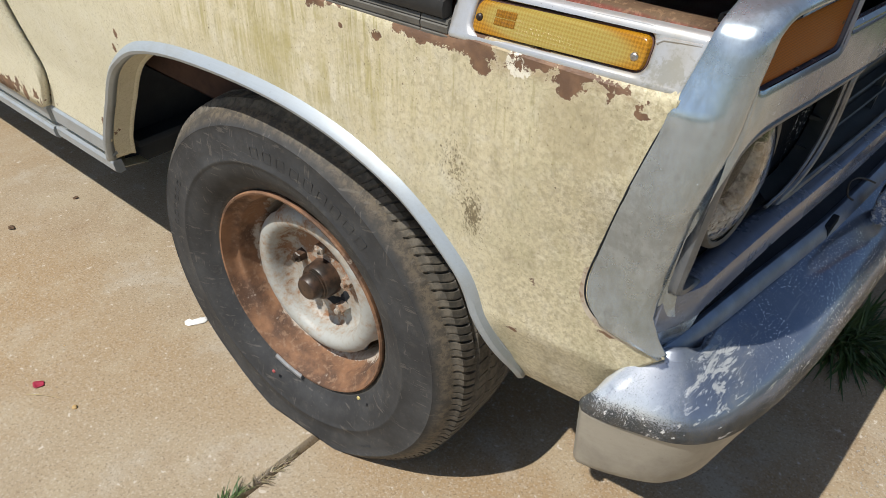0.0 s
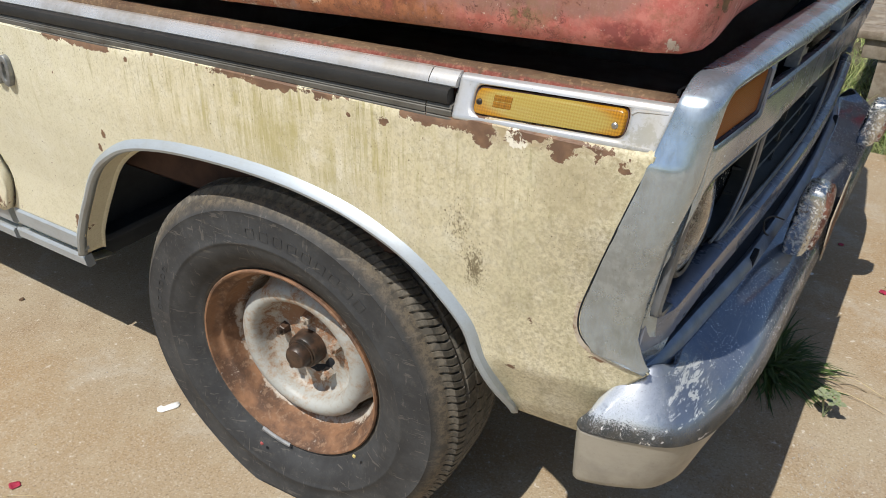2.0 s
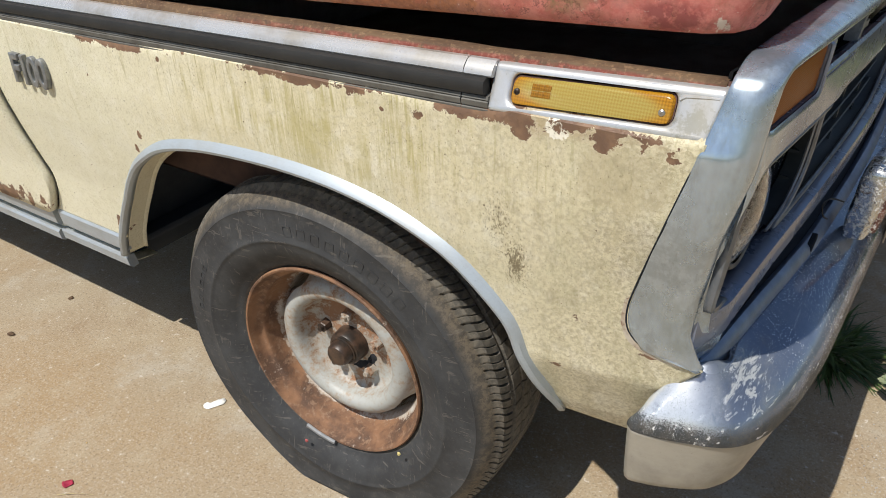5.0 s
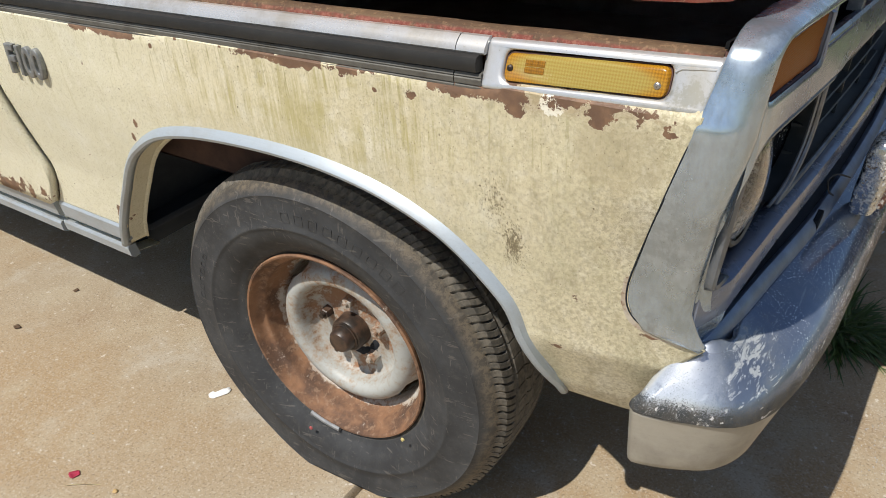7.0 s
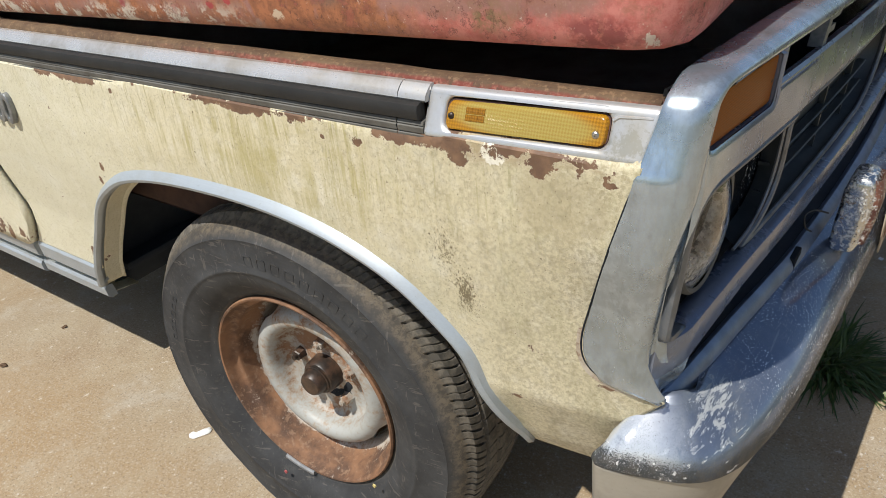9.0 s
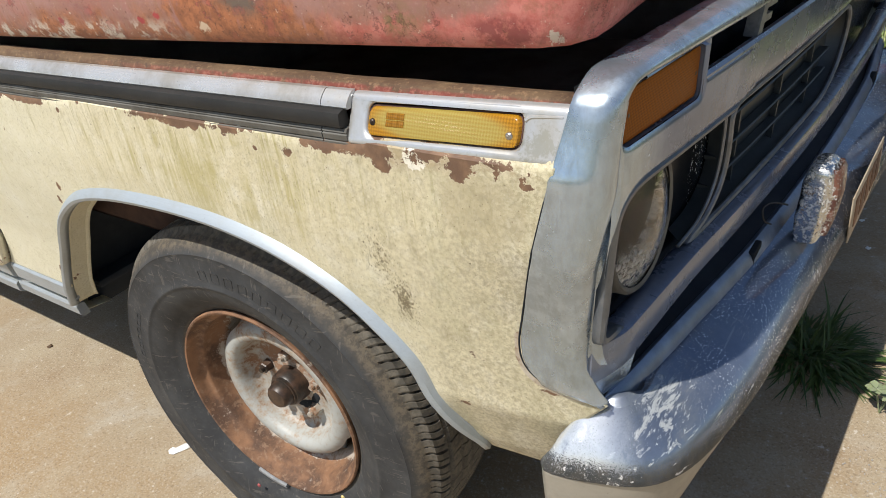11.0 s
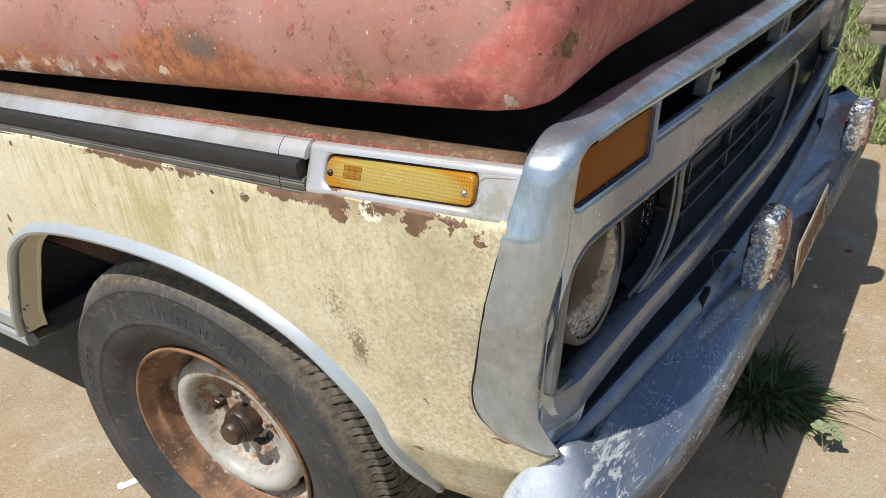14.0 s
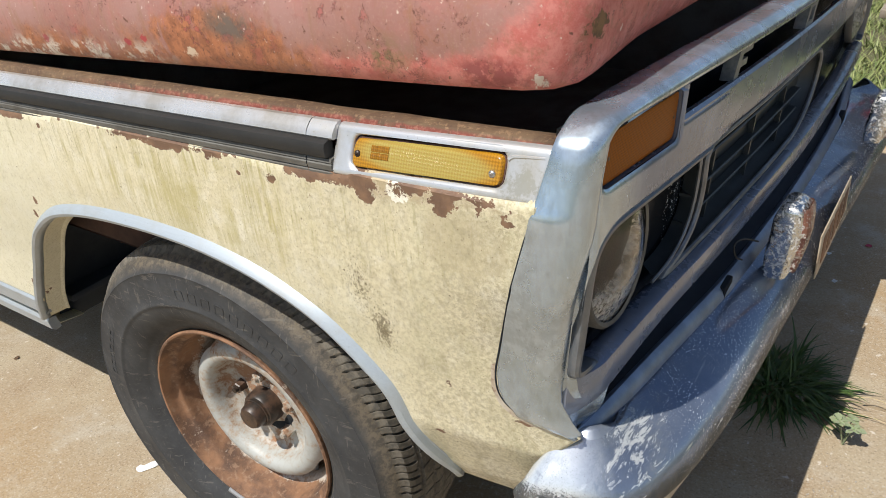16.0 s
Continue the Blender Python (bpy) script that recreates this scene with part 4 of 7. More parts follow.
rocker = part("rocker_panel", (lambda b: (grid(b, [[Vector((x, y, z)) for y, z in ((0.10, 0.445), (0.035, 0.442), (0.032, 0.436), (0.045, 0.38), (0.06, 0.345), (0.12, 0.335))] for x in np.linspace(-2.2, -0.635, 20)]), b)[1])(bmesh.new()), M_CREAM, truck, "cream rocker panel under the door")
thick(rocker, 0.002)
rail("sill_moulding", [(0.022, 0.446), (0.018, 0.440), (0.022, 0.405), (0.030, 0.398), (0.040, 0.400), (0.034, 0.445)], -0.838, -0.60, M_TRIM, rocker, "white-bright sill moulding")
rail("sill_moulding", [(0.022, 0.436), (0.018, 0.430), (0.022, 0.398), (0.030, 0.392), (0.040, 0.394), (0.034, 0.435)], -2.2, -0.865, M_TRIM, rocker, "white-bright sill moulding")
rail("sill_lip", [(0.034, 0.380), (0.030, 0.372), (0.032, 0.352), (0.040, 0.345), (0.055, 0.347), (0.05, 0.378)], -0.875, -0.615, M_TRIM, rocker)
rail("sill_lip", [(0.030, 0.372), (0.026, 0.366), (0.028, 0.346), (0.036, 0.340), (0.055, 0.342), (0.05, 0.370)], -2.2, -0.885, M_TRIM, rocker)

# side moulding: dull lower lip, black rubber strip, bright upper strip
DULL = [(0.016, 0.910), (0.002, 0.9102), (-0.0012, 0.913), (-0.0015, 0.918), (0.0008, 0.9195), (-0.0012, 0.921), (-0.0018, 0.9275), (0.0004, 0.929), (-0.001, 0.9305), (0.001, 0.9345), (0.012, 0.937)]
STRIP_Z = [(0.016, 0.956), (0.0072, 0.9565), (0.0055, 0.9590), (0.0072, 0.9635), (0.0108, 0.9680), (0.0152, 0.9720), (0.0196, 0.9748), (0.026, 0.9750), (0.024, 0.956)]
rail("side_moulding", DULL, -2.2, 0.337, M_TRIM_DULL, fender, "dirty dull metal moulding along the fender", 40, rise)
rail("moulding_end", DULL, 0.3385, 0.377, M_TRIM_DULL, fender, "", 6, rise)
rail("rubber_strip", [(0.012, 0.9355), (0.0005, 0.9358), (-0.0035, 0.9375), (-0.0045, 0.941), (-0.0045, 0.9495), (-0.0025, 0.9545), (0.006, 0.9570), (0.012, 0.957)], -2.2, 0.3725, M_BLACK_STRIP, fender, "black rubber strip", 60, rise)
rail("bright_strip", STRIP_Z, -2.2, 0.3370, M_STRIP, fender, "bright metal upper strip", 60, rise)
rail("strip_end", STRIP_Z, 0.3382, 0.3785, M_HOUSING, fender, "bright metal strip end by the marker", 8, rise)

# ---- side marker ----
marker = new("side_marker")
marker.parent = truck
marker["label"] = "amber side marker lamp in a white-bright housing"


def marker_y(z):
    """The marker's face leans in towards its top."""
    return 0.45 * (z - 0.925) - 0.004


def loop3(loop, y):
    return [Vector((p.x, y + marker_y(p.y), p.y)) for p in loop]


outer = rounded([(0.3755, 0.9185), (0.6445, 0.9270), (0.6560, 0.9815), (0.3755, 0.9735)], 0.007, 7)


def inset(loop, d):
    n, out = len(loop), []
    for i, p in enumerate(loop):
        t = (loop[(i + 1) % n] - loop[i - 1])
        out.append(p + Vector((-t.y, t.x)).normalized() * d)
    return out


hole = rounded([(0.4030, 0.9290), (0.6035, 0.9370), (0.6035, 0.9720), (0.4030, 0.9635)], 0.012, 7)
bm = bmesh.new()
vs = grid(bm, [loop3(outer, 0.030), loop3(outer, 0.0075), loop3(inset(outer, 0.0015), 0.0045), loop3(inset(outer, 0.004), 0.0030), loop3(inset(outer, 0.008), 0.0034),
               loop3(inset(hole, -0.0065), 0.0036), loop3(inset(hole, -0.003), 0.0044), loop3(inset(hole, -0.0008), 0.0062), loop3(hole, 0.009), loop3(inset(hole, 0.0008), 0.016)], False, True)
cap(bm, vs[-1])
part("lamp_housing", bm, M_HOUSING, marker, "white-bright cast housing", 50)
bm = bmesh.new()
lens_loop = rounded([(0.4050, 0.9305), (0.6015, 0.9385), (0.6015, 0.9690), (0.4050, 0.9605)], 0.010, 7)
vs = grid(bm, [loop3(lens_loop, 0.016), loop3(lens_loop, 0.007), loop3(inset(lens_loop, 0.0015), 0.0035), loop3(inset(lens_loop, 0.004), 0.003)], False, True)
cap(bm, vs[-1])
part("lens_gasket", (lambda b: (grid(b, [loop3(inset(lens_loop, -0.0014), 0.0150), loop3(inset(lens_loop, -0.0014), 0.0078), loop3(inset(lens_loop, 0.0005), 0.0078)], False, True), b)[1])(bmesh.new()), M_RIM_DARK, marker, "dark brown gasket round the lens")
part("lens", bm, M_AMBER, marker, "dusty amber ribbed plastic lens", 50)
for k in range(3):
    for j in range(2):
        bm = bmesh.new()
        x, z = 0.4315 + 0.0085 * k, 0.9430 + 0.0075 * j + 0.00035 * k
        box(bm, (0.0, -0.0006, 0.0), (0.0083, 0.0010, 0.0073), 0.0003, pose(x, 0.0031 + marker_y(z), z, -24, 0, 0))
        part("molded_mark", bm, M_AMBER_MARK, marker)


def screw(x, z, material):
    bm = bmesh.new()
    y = marker_y(z) + 0.0022
    lathe(bm, [(0.0001, -0.0012), (0.003, -0.001), (0.0042, 0.0002), (0.0044, 0.003)], (x, y, z), 14)
    for a in (35, 125):
        box(bm, (-0.0024, -0.0016, -0.0005), (0.0024, -0.0009, 0.0005), 0, pose(x, y, z, 0, a, 0))
    return part("screw", bm, material, marker, "cross-head screw")


M_SCREW = bare_metal("screw_steel", (0.6, 0.6, 0.6), 0.3)
screw(0.4125, 0.9455, M_HUB)
screw(0.5905, 0.9500, M_SCREW)
# folded step in the casting behind the lens, and the rusty gap to the surround
bm = bmesh.new()
tube(bm, [Vector((x, marker_y(z) + 0.0042, z)) for x, z in ((0.606, 0.9655), (0.612, 0.9690), (0.630, 0.9705), (0.647, 0.9715))], lambda t: 0.0024 - 0.0008 * t, 8)
part("casting_fold", bm, M_HOUSING, marker)
bm = bmesh.new()
grid(bm, [[Vector((x + d, 0.016 + marker_y(z), z)) for d in (-0.012, 0.0, 0.010, 0.026)] for x, z in ((0.6445, 0.922), (0.648, 0.940), (0.652, 0.960), (0.656, 0.986))])
part("rusty_gap", bm, M_RIM_DARK, fender, "dark rusty gap beside the surround")

# ---- front surround: side wrap, rails and posts ----
surround = new("grille_surround")
surround.parent = truck
surround["label"] = "weathered bare aluminium headlamp and grille surround"
EDGE_BY_Z = sorted([(z, x) for x, z in BEZEL_LINE if x < 0.60 or z > 0.61])
SECTION = [(0.0, 0.018, 0), (0.0, 0.006, 0), (0.05, 0.0018, 0), (0.16, 0.0, 0), (0.34, 0.0002, 0), (0.50, 0.0018, 0), (0.64, 0.0050, 0), (0.77, 0.0105, 0), (0.88, 0.018, 0), (0.95, 0.027, 0), (0.99, 0.038, 0), (1.0, 0.050, 0), (1.0, 0.30, 1), (1.0, 0.60, 1), (1.0, 0.85, 1), (0.98, 0.97, 1), (0.90, 1.0, 1)]


def frame_section(inner, outer, depth):
    """From the opening's edge over the front and back along the outside; depths past the front roll scale with the part's depth."""
    out = []
    k = min(1.0, depth * 0.70 / 0.050)
    for f, d, scaled in SECTION:
        d = 0.050 * k + (depth - 0.050 * k) * d if scaled else d * k
        y = inner[0] + (outer[0] - inner[0]) * f
        z = inner[1] + (outer[1] - inner[1]) * f
        out.append(Vector((front_x(y, z) - d, y, z - DIP * y)))
    return out


def wrap_rows():
    rows = []
    for z in (0.5945, 0.598, 0.604, 0.612, 0.622, 0.635, 0.655, 0.68, 0.71, 0.74, 0.77, 0.80, 0.83, 0.86, 0.885, 0.905):
        xe = lerp(EDGE_BY_Z, z) if z > 0.612 else lerp([(0.594, 0.668), (0.602, 0.618), (0.612, 0.590)], z)
        ye = side_y(min(xe, 0.65), min(z, 0.90)) - 0.0035
        yi = lerp([(0.594, 0.060), (0.64, 0.046), (0.70, 0.039), (0.80, 0.038), (0.90, 0.039)], z)
        depth = max(0.004, front_x(0.03, z) - xe)
        back = lerp([(0.594, 0.002), (0.62, 0.013), (0.66, 0.025), (0.80, 0.015), (0.895, 0.0)], z)
        back = min(back, 0.4 * depth)
        rows.append([Vector((p.x - back * max(0.0, 1 - (front_x(p.y, z) - p.x) / depth), p.y, p.z)) for p in frame_section((max(yi, ye + 0.012), z), (ye, z), depth)])
    # above the crease the side leans in, is cut off at a slant and turns over into the top rail
    top = [(0.0385, 0.913, -0.0032, 0.913, 0.052), (0.0385, 0.9185, -0.0022, 0.9185, 0.051), (0.039, 0.924, 0.0, 0.924, 0.050), (0.039, 0.940, 0.0052, 0.940, 0.048), (0.040, 0.956, 0.0102, 0.956, 0.046), (0.0415, 0.970, 0.0146, 0.972, 0.044), (0.043, 0.979, 0.0185, 0.986, 0.043)]
    for k in range(1, 15):
        t = k / 14
        s = t * t * (3 - 2 * t)
        top.append((0.043 + 0.037 * t ** 1.5, 0.979 + 0.0235 * (1 - (1 - t) ** 2.2), 0.0185 + 0.0665 * (0.75 * t + 0.25 * s * t), 0.986 + lerp([(0, 0), (0.14, 0.0085), (0.5, 0.0220), (0.64, 0.0255), (0.8, 0.0268), (1, 0.0275)], t), 0.043 + 0.003 * t))
    for a, b, c, d, depth in top:
        rows.append(frame_section((a, b), (c, d), depth))
    return rows


def across(row):
    """The same row on the truck's other side."""
    return [Vector((p.x, 2 * MID - p.y, p.z + DIP * p.y - DIP * (2 * MID - p.y))) for p in row]


bm = bmesh.new()
corner = wrap_rows()
ends = [(0.100, 0.106), *[(y, y) for y in np.linspace(0.125, 2 * MID - 0.125, 70)], (2 * MID - 0.100, 2 * MID - 0.106)]
RAIL_TOP = [(0.085, 1.0135), (0.12, 1.0160), (0.20, 1.0190), (0.32, 1.0215)]
grid(bm, corner + [frame_section((a, 1.003), (b, lerp(RAIL_TOP, min(b, 2 * MID - b))), 0.046) for a, b in ends] + [across(r) for r in reversed(corner)])
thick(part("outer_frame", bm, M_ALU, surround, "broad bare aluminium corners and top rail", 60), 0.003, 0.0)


def bar(name, y0, y1, section, material, parent, label="", n=40, ease=0.0):
    """A rail across the front: section is (outward offset, z) points; runs along the bow."""
    bm = bmesh.new()
    ys = np.linspace(y0, y1, n)
    if ease:
        ys = sorted({*ys, *np.linspace(y0, y0 + 0.06, 7), *np.linspace(y1 - 0.06, y1, 7)})
    vs = grid(bm, [[F(y, z, o - ease * max(0.0, 1 - min(y - y0, y1 - y) / 0.055) ** 1.5) for o, z in section] for y in ys], False, True)
    cap(bm, vs[0]), cap(bm, vs[-1])
    return part(name, bm, material, parent, label, 40)


FARY = 2 * MID - 0.045
MIDDLE = [(0.001, 0.932), (0.001, 0.910), (0.0, 0.899), (-0.004, 0.894), (-0.012, 0.892), (-0.016, 0.886), (-0.022, 0.883), (-0.035, 0.882)]
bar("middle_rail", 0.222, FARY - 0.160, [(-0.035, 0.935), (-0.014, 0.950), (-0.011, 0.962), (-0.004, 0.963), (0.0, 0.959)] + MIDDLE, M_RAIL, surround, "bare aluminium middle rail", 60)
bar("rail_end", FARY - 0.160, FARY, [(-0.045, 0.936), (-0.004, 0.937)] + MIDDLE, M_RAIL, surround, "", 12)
SIGNAL_HOLE = rounded([(0.0455, 0.9365), (0.2205, 0.9375), (0.2205, 1.0000), (0.0515, 0.9965)], 0.010, 8)
LAMP_TOP = [(p.x, p.y) for p in curve([(0.46, 0.8835, 0), (0.32, 0.8835, 0), (0.20, 0.8835, 0), (0.11, 0.8830, 0), (0.078, 0.8790, 0), (0.056, 0.866, 0), (0.045, 0.842, 0), (0.0405, 0.815, 0), (0.039, 0.79, 0)], 50)]


def corner_web():
    """Rolled web that joins the corner post, the rail under the turn signal and both openings."""
    sig = [(p.x, p.y) for p in SIGNAL_HOLE]
    sig_line = sig + sig[:1]
    lamp_hole = LAMP_TOP + [(0.039, 0.70), (0.46, 0.70)]
    slot = [(0.232, 1.03), (0.232, 0.959), (0.60, 0.959), (0.60, 1.03)]
    slot_line = slot[:3]

    def off(y, z):
        a, b = nearest((y, z), sig_line)[0], nearest((y, z), LAMP_TOP)[0]
        c = nearest((y, z), slot_line)[0]
        hollow = max(0.0, 1 - abs(y - 0.046) / 0.012) * max(0.0, 1 - abs(z - 0.945) / 0.055)
        return (0.0006 - 0.0032 * max(0.0, 1 - a / 0.008) ** 2 - 0.0085 * max(0.0, 1 - b / 0.013) ** 2 - 0.005 * max(0.0, 1 - c / 0.007) ** 2 - 0.004 * max(0.0, (y - 0.36) / 0.06) + 0.0012 - 0.004 * max(0.0, (0.041 - y) / 0.006)
                - 0.003 * hollow - 0.012 * max(0.0, (z - 0.9965) / 0.010))

    bm = bmesh.new()
    panel(bm, [float(v) for v in np.linspace(0.034, 0.420, 176)], [float(v) for v in np.linspace(0.790, 1.008, 104)],
          [(sig, sig_line), (lamp_hole, LAMP_TOP), (slot, slot_line)], off)
    high = [f for f in bm.faces if f.calc_center_median().z > min(1.001, 0.986 + 0.3 * max(0.0, f.calc_center_median().x - 0.045))]
    bmesh.ops.delete(bm, geom=high, context="FACES")
    for v in bm.verts:
        y, o, z = v.co
        v.co = F(y, z, o)
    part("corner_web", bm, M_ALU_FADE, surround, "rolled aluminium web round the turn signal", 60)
    bm = bmesh.new()
    grid(bm, [[F(y, z, o) for o in (-0.0028, -0.010, -0.024)] for y, z in sig_line])
    part("signal_recess", bm, M_RAIL, surround)


corner_web()
# the face between the corner's crest and the rim of the lamp opening
bm = bmesh.new()
crest = curve([row[2] for row in corner[6:14]], 40)
rows = []
for p in crest:
    z = p.z + DIP * p.y
    y = lerp([(0.655, 0.058), (0.675, 0.047), (0.698, 0.0405), (0.715, 0.0375), (0.75, 0.0395), (0.79, 0.0415), (0.842, 0.047), (0.865, 0.056)], z)
    y = max(y, p.y + 0.0015)
    rows.append([p + Vector((-0.0003, -0.0008, 0)), (p + F(y, z, -0.0065)) / 2 + Vector((0.0008, 0, 0)), F(y, z, -0.0065), F(y + 0.002, z, -0.014)])
grid(bm, rows)
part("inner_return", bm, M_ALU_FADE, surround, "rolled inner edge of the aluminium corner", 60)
LOWER = [(-0.034, 0.700, 0.6), (-0.026, 0.706, 0.55), (-0.012, 0.706, 0.55), (0.0, 0.702, 0.6), (0.002, 0.696, 0.65), (0.002, 0.664, 1.0), (-0.004, 0.656, 1.0), (-0.03, 0.652, 1.0), (-0.034, 0.656, 1.0)]
bm = bmesh.new()
rows = []
for y in sorted({*np.linspace(0.042, FARY, 60), *np.linspace(0.042, 0.30, 24)}):
    q = min(y, 2 * MID - 0.003 - y)
    dip = 0.034 * max(0.0, 1 - (q - 0.042) / 0.26) ** 1.4
    rows.append([F(y, z - dip * k, o - 0.020 * max(0.0, 1 - (q - 0.042) / 0.055) ** 1.5) for o, z, k in LOWER])
vs = grid(bm, rows, False, True)
cap(bm, vs[0]), cap(bm, vs[-1])
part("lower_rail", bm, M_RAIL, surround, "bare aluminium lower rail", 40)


def post(y0, y1, z0, z1, name="post", o0=-0.045, o1=0.0005):
    bm = bmesh.new()
    loop = lambda o, d: [F(y, z, o) for y, z in ((y0 + d, z0), (y1 - d, z0), (y1 - d, z1), (y0 + d, z1))]
    vs = grid(bm, [loop(o0, 0), loop(o1 - 0.003, 0), loop(o1, 0.003)], False, True)
    cap(bm, vs[0]), cap(bm, vs[-1])
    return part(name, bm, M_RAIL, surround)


post(0.2215, 0.2325, 0.936, 1.003)
post(FARY - 0.162 - 0.015, FARY - 0.162, 0.936, 1.003)
# lower outer corner under the headlamp
bm = bmesh.new()
vs = grid(bm, [[F(y, z, o - 0.018 * max(0.0, (0.130 - y) / 0.084) - 0.004) for y, z in ((0.046, 0.5945), (0.080, 0.5925), (0.108, 0.594), (0.120, 0.604), (0.127, 0.630), (0.130, 0.664), (0.046, 0.664))] for o in (-0.03, -0.006, 0.0)], False, True)
cap(bm, vs[0]), cap(bm, vs[-1])
part("lower_corner", bm, M_ALU, surround)

bm = bmesh.new()
tube(bm, [Vector((x - 0.0028, side_y(min(x, 0.655), z) - 0.0030, z)) for x, z in BEZEL_LINE if z < 0.914], lambda t: 0.0014 * min(1.0, 0.15 + 14 * min(t, 1 - t)), 8)
part("seam_gasket", bm, M_GAP, surround, "black seam against the fender")
bm = bmesh.new()
low = [(x - 0.0045 - 0.002 * noise.noise((z * 60, 0, 7)), z - 0.004 * max(0.0, min(1.0, (0.66 - z) / 0.05))) for x, z in BEZEL_LINE if 0.598 < z < 0.70]
grid(bm, [[Vector((x + a * w, side_y(min(x, 0.655), z) - h, z + b * w)) for w, h in ((-0.0130, 0.0004), (-0.0085, 0.0028), (-0.0030, 0.0040), (0.0030, 0.0030))] for (x, z), a, b in [(p, 0.8, 0.6) for p in low]])
part("seam_rust", bm, rusty_wheel("corroded_seam", (0.58, 0.52, 0.43), 0.42), surround, "flaking orange rust along the seam")


# ---- turn signals ----
def turn_signal(y0, y1):
    ob = new("turn_signal")
    ob.parent = truck
    ob["label"] = "dull amber turn signal above the headlamp"
    bm = bmesh.new()
    near_end = y0 < MID
    s0, s1 = (0.008, 0.0) if near_end else (0.0, 0.008)
    loop = rounded([(y0 + s0 * 0.2, 0.9385), (y1 - s1 * 0.2, 0.9395), (y1 - s1, 0.9982), (y0 + s0, 0.9948)], 0.009, 6)
    rows = [[F(p.x, p.y, o) for p in inset(loop, d)] for o, d in ((-0.03, 0.0), (-0.0075, 0.0), (-0.0055, 0.0012), (-0.0050, 0.004))]
    vs = grid(bm, rows, False, True)
    cap(bm, vs[-1])
    part("lens", bm, M_AMBER_DEEP, ob, "deep amber ribbed lens", 50)
    for y in (y0 + 0.012, y1 - 0.008):
        bm = bmesh.new()
        lathe(bm, [(0.0003, -0.001), (0.0024, -0.0006), (0.0030, 0.0010), (0.0030, 0.004)], (0, 0, 0), 12)
        c = F(y, 0.968, -0.0055)
        for v in bm.verts:
            v.co = Vector((c.x - v.co.y, c.y + v.co.x, c.z + v.co.z))
        part("screw", bm, M_HUB, ob, "small rusty screw")
    if not near_end:
        bm = bmesh.new()
        big = rounded([(y0 - 0.004, 0.936), (y1 + 0.004, 0.937), (y1 + 0.004 - s1, 1.002), (y0 - 0.002 + s0, 0.9995)], 0.012, 6)
        grid(bm, [[F(p.x, p.y, -0.02) for p in big], [F(p.x, p.y, -0.008) for p in big], [F(p.x, p.y, -0.010) for p in inset(big, 0.005)], [F(p.x, p.y, -0.02) for p in inset(big, 0.007)]], False, True)
        part("lamp_frame", bm, M_ALU, ob)


turn_signal(0.0470, 0.2190)
turn_signal(2 * MID - 0.200, 2 * MID - 0.041)


# ---- headlamps ----
M_GLASS = Mat("headlamp_glass", (1.0, 1.0, 1.0), 0.05)
M_GLASS.set("Transmission Weight", 1.0)
M_GLASS.set("IOR", 1.28)
_low = M_GLASS.step(M_GLASS.math("ADD", M_GLASS.axes()[2], M_GLASS.math("MULTIPLY", M_GLASS.noise(20, 4), 0.06)), 0.822, 0.775)
M_GLASS.bump(M_GLASS.math("ADD", M_GLASS.math("MULTIPLY", M_GLASS.noise(110, 4, 0.65), _low), M_GLASS.math("MULTIPLY", M_GLASS.noise(30, 2), 0.4)), 0.16, 0.003)
_crust = M_GLASS.math("MULTIPLY", _low, M_GLASS.step(M_GLASS.noise(170, 5, 0.7), 0.47, 0.56))
M_GLASS.set("Base Color", M_GLASS.mix(_crust, (1.0, 1.0, 1.0), M_GLASS.mix(M_GLASS.step(M_GLASS.noise(90, 4), 0.4, 0.6), (0.30, 0.285, 0.24), (0.62, 0.60, 0.54))))
M_GLASS.set("Transmission Weight", M_GLASS.math("SUBTRACT", 1.0, M_GLASS.math("MULTIPLY", _crust, 0.85)))
M_GLASS.set("Roughness", M_GLASS.math("ADD", M_GLASS.math("MULTIPLY", M_GLASS.step(M_GLASS.noise(90, 4), 0.58, 0.68), 0.10), 0.0))
def tarnished_reflector(name):
    """Tarnished silvering with reflections painted on as swirls, and a grey crust settled in the lower half."""
    m = Mat(name, (0.2, 0.16, 0.11), 0.2, 0.85)
    z = m.axes()[2]
    # dark bands and light streaks in the colour imitate mirrored surroundings
    swirl = m.noise(13, 5, 0.6, (1, 1, 1.6), 2.2)
    c = m.mix(m.step(swirl, 0.46, 0.60), (0.022, 0.019, 0.017), (0.26, 0.21, 0.16))
    c = m.mix(m.math("MULTIPLY", m.step(m.noise(30, 5, 0.6, (1, 1, 1), 2.4), 0.54, 0.58), 0.8), c, (0.62, 0.57, 0.50))
    low = m.step(m.math("ADD", z, m.math("MULTIPLY", m.math("SUBTRACT", m.noise(18, 5), 0.5), 0.09)), 0.795, 0.755)
    crust = m.math("MULTIPLY", low, m.step(m.noise(120, 5, 0.7), 0.44, 0.56))
    c = m.mix(crust, c, m.mix(m.step(m.noise(150, 4), 0.4, 0.6), (0.30, 0.28, 0.23), (0.62, 0.60, 0.53)))
    m.set("Base Color", c)
    m.set("Metallic", m.math("MULTIPLY", m.math("SUBTRACT", 1.0, crust), 0.25))
    m.set("Roughness", m.math("ADD", m.math("MULTIPLY", crust, 0.5), 0.18))
    m.bump(m.math("ADD", m.noise(120, 5, 0.7), m.math("MULTIPLY", swirl, 2.0)), 0.5, 0.002)
    return m.m


